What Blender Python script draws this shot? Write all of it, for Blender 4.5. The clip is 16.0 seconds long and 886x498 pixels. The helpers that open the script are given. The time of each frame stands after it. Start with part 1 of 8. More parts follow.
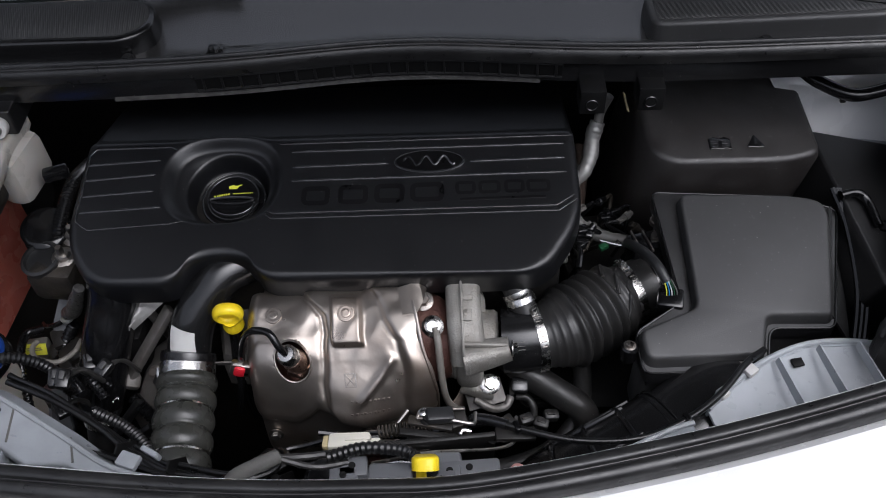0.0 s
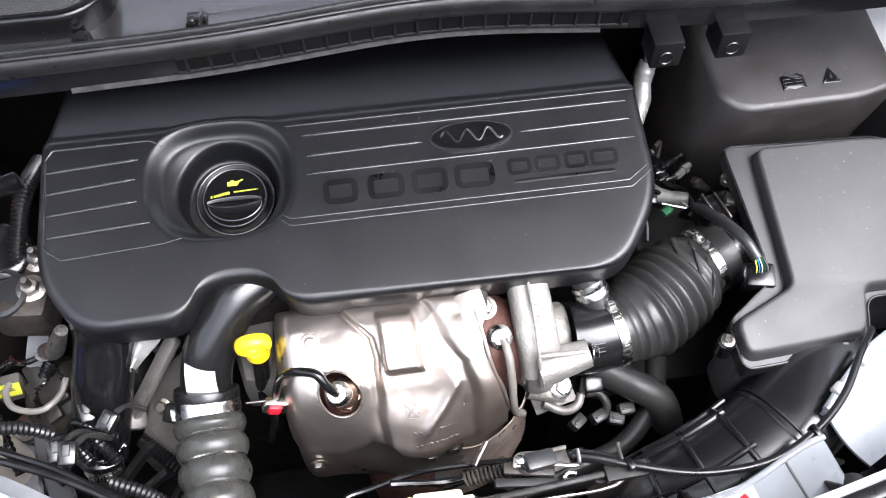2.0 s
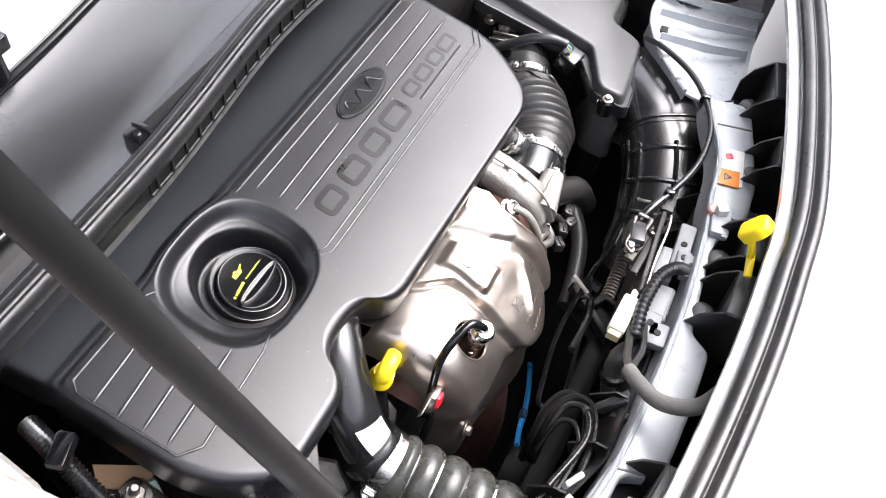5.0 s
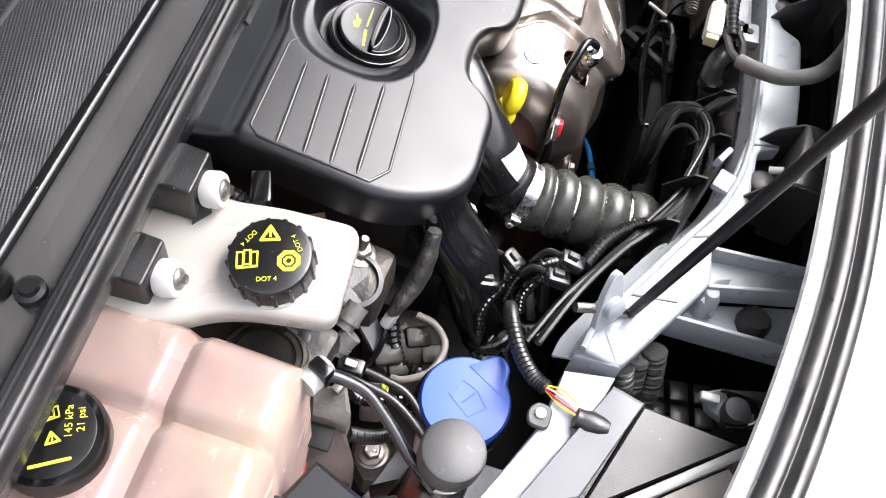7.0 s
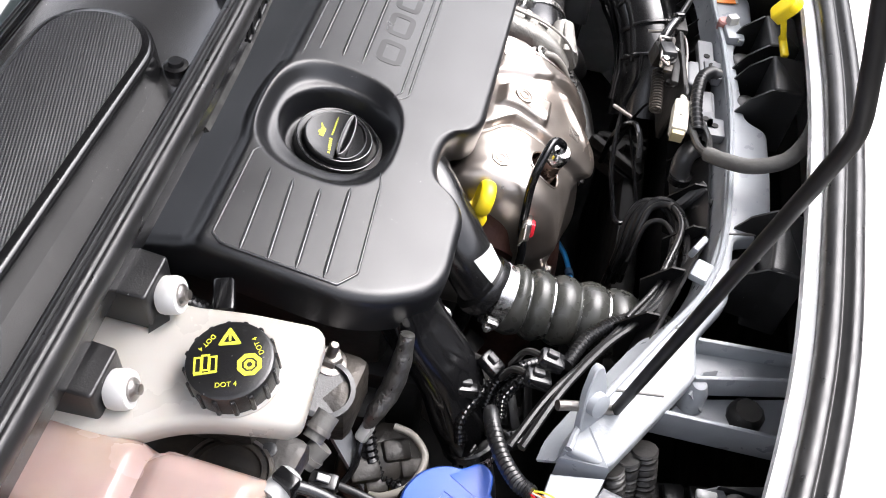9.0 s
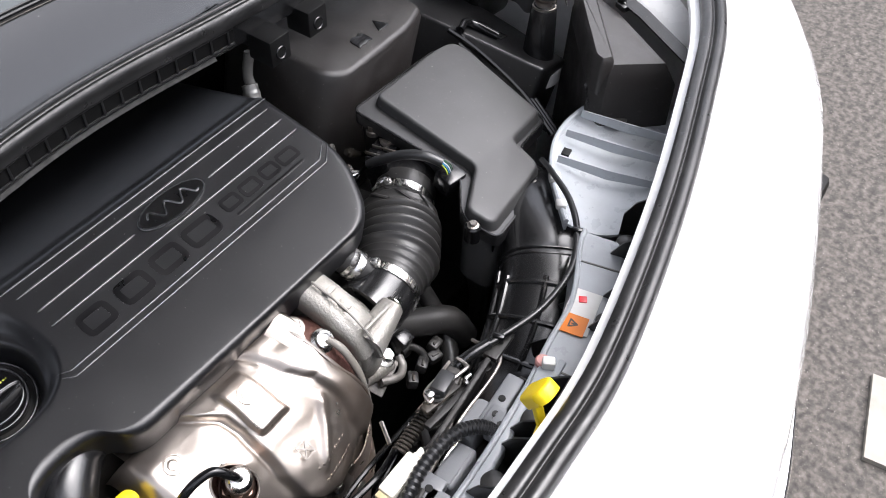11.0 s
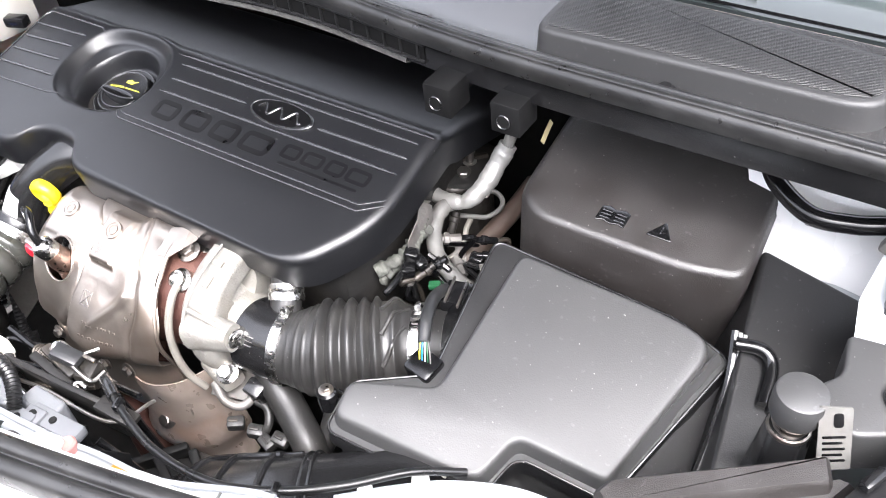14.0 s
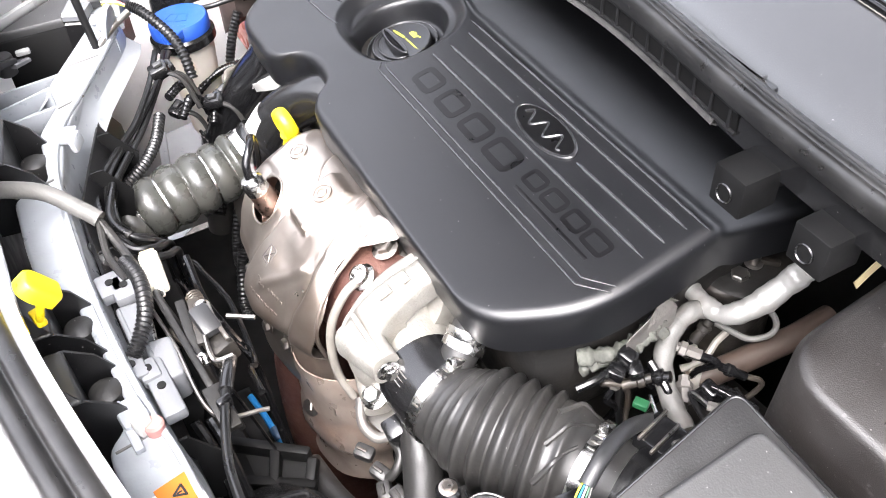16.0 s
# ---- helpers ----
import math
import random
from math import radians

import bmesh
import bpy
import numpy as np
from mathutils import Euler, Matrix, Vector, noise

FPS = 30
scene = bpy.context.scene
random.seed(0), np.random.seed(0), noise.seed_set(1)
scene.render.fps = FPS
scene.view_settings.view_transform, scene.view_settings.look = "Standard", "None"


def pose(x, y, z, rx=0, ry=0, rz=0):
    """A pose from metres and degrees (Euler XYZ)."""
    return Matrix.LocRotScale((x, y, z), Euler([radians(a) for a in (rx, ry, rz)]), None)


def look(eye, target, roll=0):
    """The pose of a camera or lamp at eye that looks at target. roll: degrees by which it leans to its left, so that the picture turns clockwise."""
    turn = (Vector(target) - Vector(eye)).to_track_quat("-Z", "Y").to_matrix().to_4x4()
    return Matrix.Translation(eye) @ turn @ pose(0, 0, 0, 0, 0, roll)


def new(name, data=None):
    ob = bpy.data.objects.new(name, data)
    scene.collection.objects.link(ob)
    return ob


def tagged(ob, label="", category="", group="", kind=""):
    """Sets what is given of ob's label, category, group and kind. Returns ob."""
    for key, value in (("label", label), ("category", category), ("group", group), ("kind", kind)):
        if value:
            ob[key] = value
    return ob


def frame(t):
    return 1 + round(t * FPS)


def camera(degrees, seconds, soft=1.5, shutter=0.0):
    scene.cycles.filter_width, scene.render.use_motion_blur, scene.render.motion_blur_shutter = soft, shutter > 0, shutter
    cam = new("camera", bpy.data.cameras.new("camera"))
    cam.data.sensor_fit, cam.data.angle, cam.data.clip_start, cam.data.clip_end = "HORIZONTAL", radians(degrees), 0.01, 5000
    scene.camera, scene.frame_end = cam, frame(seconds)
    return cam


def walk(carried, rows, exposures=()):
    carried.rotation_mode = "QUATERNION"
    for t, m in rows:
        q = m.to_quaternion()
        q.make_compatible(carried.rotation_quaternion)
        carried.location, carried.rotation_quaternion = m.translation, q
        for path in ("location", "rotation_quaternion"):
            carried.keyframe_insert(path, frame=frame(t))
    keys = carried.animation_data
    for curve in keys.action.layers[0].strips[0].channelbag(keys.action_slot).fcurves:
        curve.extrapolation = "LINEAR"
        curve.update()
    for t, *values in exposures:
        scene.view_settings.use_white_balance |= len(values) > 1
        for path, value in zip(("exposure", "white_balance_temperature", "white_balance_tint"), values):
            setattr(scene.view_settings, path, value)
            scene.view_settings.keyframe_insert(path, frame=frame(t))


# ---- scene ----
cam = camera(52.9, 16.0, 1.0)
METRES, EYE, TILT, LEAN, TURN = 3.06, 1.55, -48.0, 0.5, -2.2
PATH = [
    (0, (0.065, -0.018, 1.578), (-0.008, 1.312, 0.086), -3.7),
    (0.5, (0.052, 0.17, 1.544), (-0.005, 1.261, -0.132), -3.6),
    (1, (0.008, 0.215, 1.539), (-0.018, 1.274, -0.158), -2.4),
    (1.5, (-0.022, 0.216, 1.539), (-0.015, 1.294, -0.146), -1.6),
    (2, (-0.084, 0.213, 1.549), (0.043, 1.257, -0.152), -0.6),
    (2.5, (-0.16, 0.224, 1.541), (0.128, 1.236, -0.16), 1.7),
    (3, (-0.271, 0.303, 1.529), (0.254, 1.229, -0.165), 5.7),
    (3.2, (-0.312, 0.329, 1.51), (0.316, 1.207, -0.174), 7.3),
    (5.3, (-0.641, 0.469, 1.521), (0.511, 0.793, -0.082), 9.3),
    (5.5, (-0.679, 0.497, 1.51), (0.493, 0.774, -0.086), 9.9),
    (6, (-0.738, 0.56, 1.482), (0.464, 0.751, -0.105), 10.5),
    (6.5, (-0.777, 0.598, 1.446), (0.348, 0.708, -0.204), 11.6),
    (7, (-0.801, 0.597, 1.428), (0.235, 0.674, -0.282), 12.1),
    (7.5, (-0.808, 0.6, 1.414), (0.226, 0.655, -0.298), 12.4),
    (8, (-0.813, 0.595, 1.4), (0.228, 0.648, -0.307), 11.7),
    (8.5, (-0.82, 0.597, 1.384), (0.274, 0.645, -0.29), 11.1),
    (9, (-0.804, 0.58, 1.396), (0.469, 0.701, -0.143), 8.4),
    (9.5, (-0.777, 0.498, 1.452), (0.608, 0.699, 0.023), 5.8),
    (10, (-0.657, 0.383, 1.489), (0.689, 0.694, 0.043), 5.6),
    (10.2, (-0.605, 0.343, 1.494), (0.717, 0.712, 0.039), 5.5),
    (12.3, (0.173, 0.105, 1.466), (0.435, 1.389, -0.045), -7.4),
    (12.5, (0.254, 0.118, 1.457), (0.351, 1.435, -0.045), -8.5),
    (13, (0.439, 0.166, 1.435), (0.15, 1.483, -0.041), -9.5),
    (13.5, (0.578, 0.207, 1.409), (-0.082, 1.429, -0.03), -10.3),
    (14, (0.612, 0.242, 1.394), (-0.267, 1.375, 0.0), -6.4),
    (14.5, (0.635, 0.358, 1.364), (-0.509, 1.283, 0.008), -6.0),
    (15, (0.623, 0.395, 1.357), (-0.641, 1.178, 0.02), -4.4),
    (15.5, (0.587, 0.409, 1.342), (-0.715, 1.12, 0.001), -4.0),
    (16, (0.518, 0.413, 1.329), (-0.751, 1.037, -0.085), -3.3),
]
EXPOSURES = [(0.0, 0.28, 6070, 14), (0.5, 0.62, 6070, 14), (1.5, 1.95, 6120, 14), (3.0, 2.47, 6270, 14), (5.3, 2.5, 6420, 14), (7.5, 2.32, 6420, 14), (9.0, 2.2, 6420, 14), (10.2, 2.0, 6370, 14), (12.3, 1.4, 6270, 14), (13.0, 2.12, 6270, 14), (13.5, 2.6, 6270, 14), (14.0, 3.02, 6350, 14), (14.5, 3.12, 6420, 14), (16.0, 3.2, 6470, 14)]
walk(cam, [(t, look(eye, target, roll)) for t, eye, target, roll in PATH], EXPOSURES)

# ---- light: bright overcast sky ----
world = bpy.data.worlds.new("sky")
scene.world = world
world.use_nodes = True
wn = world.node_tree
sky = wn.nodes.new("ShaderNodeTexSky")
sky.sky_type = "NISHITA"
sky.sun_disc = False
sky.sun_elevation, sky.sun_rotation = radians(61), radians(126)
sky.dust_density = 4.0
hsv = wn.nodes.new("ShaderNodeHueSaturation")
hsv.inputs["Saturation"].default_value = 0.25
wn.links.new(sky.outputs[0], hsv.inputs["Color"])
wn.links.new(hsv.outputs[0], wn.nodes["Background"].inputs[0])
wn.nodes["Background"].inputs[1].default_value = 0.15
sun = new("sun", bpy.data.lights.new("sun", "SUN"))
sun.data.energy, sun.data.angle, sun.data.color = 1.15, radians(58), (1.0, 0.985, 0.96)
sun.matrix_world = look((1.20, -0.28, 3.44), (0, 0.6, 0.8))


# ---- materials ----
def material(name, color, rough=0.5, metal=0.0, grain=0.0, size=400.0, spread=0.12, stain=None, stain_size=9.0, stain_amount=0.5,
             coat=0.0, subsurface=0.0, transmission=0.0, rough_spread=0.12, wear=0.0, gloss=0.5, dust=0.0):
    """A surface with fine grain, and broad variation of colour and gloss."""
    m = bpy.data.materials.new(name)
    m.use_nodes = True
    t = m.node_tree
    b = t.nodes["Principled BSDF"]
    b.inputs["Metallic"].default_value = metal
    b.inputs["Coat Weight"].default_value = coat
    b.inputs["Specular IOR Level"].default_value = gloss
    b.inputs["Subsurface Weight"].default_value = subsurface
    b.inputs["Subsurface Radius"].default_value = (0.02, 0.012, 0.008)
    b.inputs["Transmission Weight"].default_value = transmission
    geo = t.nodes.new("ShaderNodeNewGeometry")

    def noise_at(scale, detail=3.0):
        n = t.nodes.new("ShaderNodeTexNoise")
        n.inputs["Scale"].default_value, n.inputs["Detail"].default_value = scale, detail
        t.links.new(geo.outputs["Position"], n.inputs["Vector"])
        return n.outputs["Fac"]

    def ramp(fac, lo, hi, a, c):
        r = t.nodes.new("ShaderNodeMapRange")
        for k, v in zip(("From Min", "From Max", "To Min", "To Max"), (lo, hi, a, c)):
            r.inputs[k].default_value = v
        t.links.new(fac, r.inputs["Value"])
        return r.outputs[0]

    def mix(fac, a, c):
        x = t.nodes.new("ShaderNodeMix")
        x.data_type = "RGBA"
        t.links.new(fac, x.inputs[0])
        for sock, val in ((x.inputs[6], a), (x.inputs[7], c)):
            if isinstance(val, tuple):
                sock.default_value = (*val, 1)
            else:
                t.links.new(val, sock)
        return x.outputs[2]

    broad = noise_at(stain_size * 1.7, 4.0)
    dark = tuple(c * (1 - spread) for c in color)
    light = tuple(min(1, c * (1 + spread)) for c in color)
    col = mix(ramp(broad, 0.3, 0.7, 0, 1), dark, light)
    if stain:
        col = mix(ramp(noise_at(stain_size, 5.0), 0.45, 0.72, 0, stain_amount), col, stain)
    if wear:
        col = mix(ramp(noise_at(170.0, 2.0), 0.66, 0.74, 0, wear), col, tuple(min(1, c * 2.2 + 0.05) for c in color))
    if dust:
        col = mix(ramp(noise_at(520.0, 0.0), 0.862, 0.88, 0, dust), col, (0.42, 0.41, 0.39))
    t.links.new(col, b.inputs["Base Color"])
    t.links.new(ramp(noise_at(stain_size * 3.1, 4.0), 0.3, 0.7, max(0.02, rough - rough_spread), min(1, rough + rough_spread)), b.inputs["Roughness"])
    if grain:
        bump = t.nodes.new("ShaderNodeBump")
        bump.inputs["Strength"].default_value = min(1.0, grain)
        bump.inputs["Distance"].default_value = 0.0012
        t.links.new(noise_at(size, 2.0), bump.inputs["Height"])
        t.links.new(bump.outputs[0], b.inputs["Normal"])
    return m


COVER = material("moulded_black_plastic", (0.0050, 0.0053, 0.0065), 0.37, gloss=0.72, rough_spread=0.03, grain=0.10, size=1500, spread=0.08, wear=0.06, dust=0.4, stain=(0.0075, 0.0077, 0.0085), stain_size=7, stain_amount=0.5)
# paler than the cover: the lit look of ribs and rims is partly colour
RIBBING = material("black_plastic_lit_edge", (0.022, 0.0225, 0.0245), 0.24, gloss=1.0, rough_spread=0.01)
LETTER = material("recessed_gloss_black", (0.0030, 0.0030, 0.0034), 0.34, gloss=0.5)
PLASTIC = material("black_plastic", (0.0075, 0.0075, 0.008), 0.36, gloss=0.7, rough_spread=0.05, grain=0.14, size=700, wear=0.25, dust=0.6)
SATIN = material("satin_black_plastic", (0.009, 0.009, 0.0095), 0.22, gloss=0.7, rough_spread=0.04, grain=0.05, dust=0.5)
COWL = material("weathered_black_plastic", (0.030, 0.0295, 0.0295), 0.17, gloss=1.0, rough_spread=0.03, grain=0.03, size=500, spread=0.06, dust=0.5, stain=(0.042, 0.040, 0.038), stain_size=6, stain_amount=0.5)
GREYPLASTIC = material("dull_dark_grey_plastic", (0.033, 0.033, 0.0335), 0.52, gloss=0.8, grain=0.12, size=700, spread=0.06, wear=0.2, rough_spread=0.04, dust=0.6)
RUBBER = material("black_rubber", (0.019, 0.0185, 0.018), 0.42, grain=0.15, size=350, stain=(0.05, 0.047, 0.043), stain_size=18, stain_amount=0.5, dust=0.6)
SEAL = material("seal_rubber", (0.012, 0.0119, 0.0121), 0.36, gloss=0.6, rough_spread=0.10, grain=0.12, size=160, stain=(0.036, 0.0355, 0.035), stain_size=30, stain_amount=0.6)
HOSE = material("olive_grey_silicone_hose", (0.040, 0.041, 0.037), 0.30, grain=0.08, size=300, stain=(0.055, 0.052, 0.045), stain_size=25, stain_amount=0.5)
GLOSS = material("gloss_black", (0.0055, 0.0055, 0.006), 0.16, gloss=0.5, rough_spread=0.04)
DARK = material("grimy_dark_metal", (0.011, 0.0105, 0.010), 0.5, metal=0.2, grain=0.4, size=160, stain=(0.04, 0.034, 0.028))
GRIMY = material("grimy_black_casting", (0.020, 0.018, 0.016), 0.45, metal=0.3, grain=0.5, size=180, stain=(0.085, 0.07, 0.055), stain_size=24, stain_amount=0.7)
DARKGREY = material("dark_grey_plastic", (0.016, 0.0163, 0.0172), 0.40, gloss=0.7, grain=0.12, size=600)
LIGHTGREY = material("mid_grey_plastic", (0.15, 0.155, 0.165), 0.42, grain=0.12, size=500)
BROWNMETAL = material("brown_painted_metal", (0.060, 0.045, 0.042), 0.45, grain=0.2, size=200, stain=(0.11, 0.09, 0.08), stain_size=30)
RODBLACK = material("dull_black_paint", (0.006, 0.006, 0.0062), 0.5, gloss=0.3)
ROUGHBLACK = material("rough_grained_black_plastic", (0.0165, 0.0143, 0.0135), 0.44, gloss=0.8, grain=0.30, size=1100, spread=0.12, wear=0.45, dust=0.6)
SHIELDLOW = material("heat_browned_steel", (0.36, 0.30, 0.26), 0.36, metal=0.40, grain=0.3, size=120, stain=(0.25, 0.17, 0.13), stain_size=18, stain_amount=0.8)
KNOBYELLOW = material("pale_yellow_knob", (0.72, 0.60, 0.22), 0.4)
UNSEEN_WALL = material("dull_unseen_wall", (0.10, 0.095, 0.09), 0.9, grain=0.4, size=8, stain=(0.06, 0.058, 0.055), stain_size=0.6)
FOAM = material("frayed_grey_foam", (0.045, 0.044, 0.041), 0.8, grain=1.0, size=160, spread=0.4, stain=(0.02, 0.02, 0.02), stain_size=60, stain_amount=0.7)
PINK = material("faded_pink_plastic", (0.45, 0.22, 0.20), 0.45)
TANIVORY = material("yellowed_plug_end", (0.50, 0.42, 0.24), 0.45)
BLUEDARK = material("dark_blue_tape", (0.02, 0.05, 0.10), 0.45)
CLEARLENS = material("milky_clear_lens", (0.46, 0.43, 0.40), 0.18, coat=0.6, spread=0.1, stain=(0.30, 0.27, 0.24), stain_size=16, stain_amount=0.4)
# near-black for holes and the low bay, their deep shade put into the colour
BLACKPIT = material("deep_shade_black", (0.0035, 0.0035, 0.0035), 0.6, gloss=0.3)
GREYMETAL = material("dirty_grey_casting", (0.19, 0.18, 0.17), 0.5, metal=0.55, grain=0.5, size=220, stain=(0.10, 0.085, 0.07), stain_size=30)
ALU = material("cast_aluminium", (0.32, 0.308, 0.284), 0.52, metal=0.5, grain=0.65, size=420, stain=(0.20, 0.18, 0.15), stain_size=26)
SHIELD = material("pressed_heat_shield", (0.445, 0.40, 0.36), 0.34, metal=0.93, grain=0.14, size=150, spread=0.12, stain=(0.30, 0.225, 0.175), stain_size=11, stain_amount=0.8, rough_spread=0.07)
RUST = material("rust_brown_iron", (0.085, 0.036, 0.028), 0.62, metal=0.3, grain=0.5, size=300, stain=(0.15, 0.075, 0.05), stain_size=40)
STEEL = material("bright_zinc_steel", (0.68, 0.67, 0.65), 0.24, metal=1.0, grain=0.1, stain_size=40)
DULLSTEEL = material("worn_steel", (0.36, 0.34, 0.32), 0.38, metal=1.0, grain=0.25, stain=(0.2, 0.14, 0.1), stain_size=40)
SENSOR = material("heat_stained_steel", (0.46, 0.31, 0.25), 0.34, metal=1.0, grain=0.1, stain=(0.42, 0.38, 0.34), stain_size=60)
WHITE = material("white_car_paint", (0.80, 0.80, 0.80), 0.22, coat=0.8, spread=0.02)
# the white body paint with its bluish shade put into the colour, faint stains added
INNERWHITE = material("inner_white_paint_shaded", (0.39, 0.415, 0.44), 0.34, spread=0.07, stain=(0.31, 0.32, 0.32), stain_size=20, stain_amount=0.4)
CARRIER = material("light_grey_carrier_plastic", (0.31, 0.33, 0.352), 0.36, grain=0.08, spread=0.06, stain=(0.22, 0.23, 0.24), stain_size=22, stain_amount=0.45)
LABELWHITE = material("white_label", (0.62, 0.615, 0.60), 0.5, spread=0.04, stain=(0.42, 0.40, 0.36), stain_size=50, stain_amount=0.3)
IVORY = material("ivory_connector", (0.72, 0.69, 0.60), 0.4)
TANK = material("milky_tank_plastic", (0.335, 0.243, 0.222), 0.20, subsurface=0.6, spread=0.14, stain=(0.46, 0.37, 0.275), stain_size=9, stain_amount=0.8)
COOLANT = material("pink_coolant_behind_plastic", (0.46, 0.135, 0.10), 0.28, subsurface=0.3, spread=0.15)
RESERVOIR = material("off_white_reservoir", (0.42, 0.40, 0.365), 0.34, subsurface=0.25, spread=0.03)
WASHER = material("translucent_washer_neck", (0.55, 0.50, 0.44), 0.4, subsurface=0.2)
BLUE = material("blue_cap", (0.022, 0.085, 0.42), 0.38, spread=0.08)
BLUEWIRE = material("blue_wire", (0.02, 0.22, 0.55), 0.35)
YELLOW = material("yellow_plastic", (0.88, 0.66, 0.015), 0.32, spread=0.05)
MARK = material("yellow_print", (0.72, 0.72, 0.06), 0.5, spread=0.05)
RED = material("red_plastic", (0.62, 0.015, 0.03), 0.35)
ORANGE = material("orange_print", (0.62, 0.17, 0.010), 0.5)
GREEN = material("green_plastic", (0.012, 0.075, 0.030), 0.4)
BROWN = material("tan_label", (0.24, 0.155, 0.085), 0.6)
MINT = material("pale_green_label", (0.26, 0.36, 0.32), 0.5)
BRAID = material("silver_braided_sleeve", (0.17, 0.167, 0.160), 0.38, metal=0.85, grain=1.0, size=260, stain=(0.12, 0.115, 0.105), stain_size=60, stain_amount=0.7)
LOOM_BLACK = material("dull_black_cable", (0.0065, 0.0065, 0.0068), 0.34, gloss=0.6, grain=0.1, size=300)
LAGGING = material("frayed_grey_green_foam", (0.095, 0.098, 0.084), 0.8, grain=1.0, size=180, spread=0.5, stain=(0.05, 0.05, 0.045), stain_size=70, stain_amount=0.8)
FOIL = material("silver_foil_wrap", (0.31, 0.306, 0.295), 0.42, metal=0.5, grain=0.8, size=130, stain=(0.30, 0.29, 0.27), stain_size=30)
GREYHOSE = material("worn_grey_hose", (0.11, 0.108, 0.102), 0.55, grain=0.4, size=250, stain=(0.12, 0.11, 0.1), stain_size=30)
TAN = material("brown_hose", (0.07, 0.05, 0.04), 0.5)
ASPHALT = material("asphalt", (0.082, 0.073, 0.064), 0.85, grain=1.0, size=48, spread=0.6, stain=(0.026, 0.024, 0.022), stain_size=42, stain_amount=0.9, wear=0.7)
STONE = material("pale_stone", (0.30, 0.28, 0.245), 0.8, grain=0.6, size=60)
PALEPIPE = material("pale_dirty_pipe", (0.20, 0.188, 0.168), 0.45, grain=0.2, stain=(0.15, 0.13, 0.11), stain_size=40)
CHROME = material("chrome", (0.75, 0.75, 0.76), 0.12, metal=1.0)
LENS = material("frosted_grey_lens", (0.34, 0.345, 0.34), 0.35)
INSULATION = material("black_felt_lining", (0.008, 0.008, 0.0082), 0.9, grain=0.5, size=120, gloss=0.1)

GLASS = bpy.data.materials.new("tinted_glass")
GLASS.use_nodes = True
gb = GLASS.node_tree.nodes["Principled BSDF"]
gb.inputs["Base Color"].default_value = (0.05, 0.06, 0.06, 1)
gb.inputs["Roughness"].default_value = 0.03
gb.inputs["Specular IOR Level"].default_value = 1.0

# fine grid pressed into the tops of the two pads
MESHPAD = material("fine_mesh_black_plastic", (0.028, 0.028, 0.030), 0.42, dust=0.6)
mt = MESHPAD.node_tree
pos = mt.nodes.new("ShaderNodeNewGeometry")
waves = []
turn = mt.nodes.new("ShaderNodeMapping")
turn.inputs["Rotation"].default_value = (0, 0, radians(-17))
mt.links.new(pos.outputs["Position"], turn.inputs["Vector"])
for direction in ("Y", "X"):
    w = mt.nodes.new("ShaderNodeTexWave")
    w.bands_direction = direction
    w.inputs["Scale"].default_value = 150.0
    mt.links.new(turn.outputs[0], w.inputs["Vector"])
    waves.append(w.outputs["Fac"])
slots = mt.nodes.new("ShaderNodeMapRange")
slots.inputs["To Min"].default_value = 0.62
mt.links.new(waves[1], slots.inputs["Value"])
mul = mt.nodes.new("ShaderNodeMath")
mul.operation = "MULTIPLY"
mt.links.new(waves[0], mul.inputs[0])
mt.links.new(slots.outputs[0], mul.inputs[1])
bump = mt.nodes.new("ShaderNodeBump")
bump.inputs["Strength"].default_value, bump.inputs["Distance"].default_value = 0.6, 0.0012
holes = mt.nodes.new("ShaderNodeMix")
holes.data_type = "RGBA"
holes.inputs[6].default_value, holes.inputs[7].default_value = (0.014, 0.014, 0.014, 1), (0.062, 0.061, 0.061, 1)
mt.links.new(mul.outputs[0], holes.inputs[0])
mt.links.new(holes.outputs[2], mt.nodes["Principled BSDF"].inputs["Base Color"])
mt.links.new(mul.outputs[0], bump.inputs["Height"])
mt.links.new(bump.outputs[0], mt.nodes["Principled BSDF"].inputs["Normal"])


# ---- building helpers ----
def part(name, bm, mat, parent=None, label="", sharp=38):
    """Links a bmesh as one mesh object, under a thing or a part where one is given."""
    me = bpy.data.meshes.new(name)
    bmesh.ops.recalc_face_normals(bm, faces=bm.faces)
    bm.to_mesh(me)
    bm.free()
    for p in me.polygons:
        p.use_smooth = True
    me.set_sharp_from_angle(angle=radians(sharp))
    me.materials.append(mat)
    ob = new(name, me)
    if parent:
        ob.parent = parent
        if parent.parent is None:
            ob.matrix_parent_inverse = parent.matrix_basis.inverted()
    if label:
        tagged(ob, label)
    return ob


def thing(name, base, label, category, group="", kind=""):
    ob = new(name)
    ob.empty_display_size = 0.02
    ob.matrix_basis = Matrix.Translation(base)
    return tagged(ob, label, category, group, kind)


def catmull(points, n):
    """n + 1 points on a smooth curve through the given ones."""
    p = [Vector(q) for q in points]
    p = [2 * p[0] - p[1], *p, 2 * p[-1] - p[-2]]
    out = []
    spans = len(p) - 3
    for k in range(n + 1):
        u = min(k / n * spans, spans - 1e-6)
        i, f = int(u), u - int(u)
        a, b, c, d = p[i:i + 4]
        out.append(0.5 * ((2 * b) + (c - a) * f + (2 * a - 5 * b + 4 * c - d) * f * f + (3 * b - a - 3 * c + d) * f ** 3))
    return out


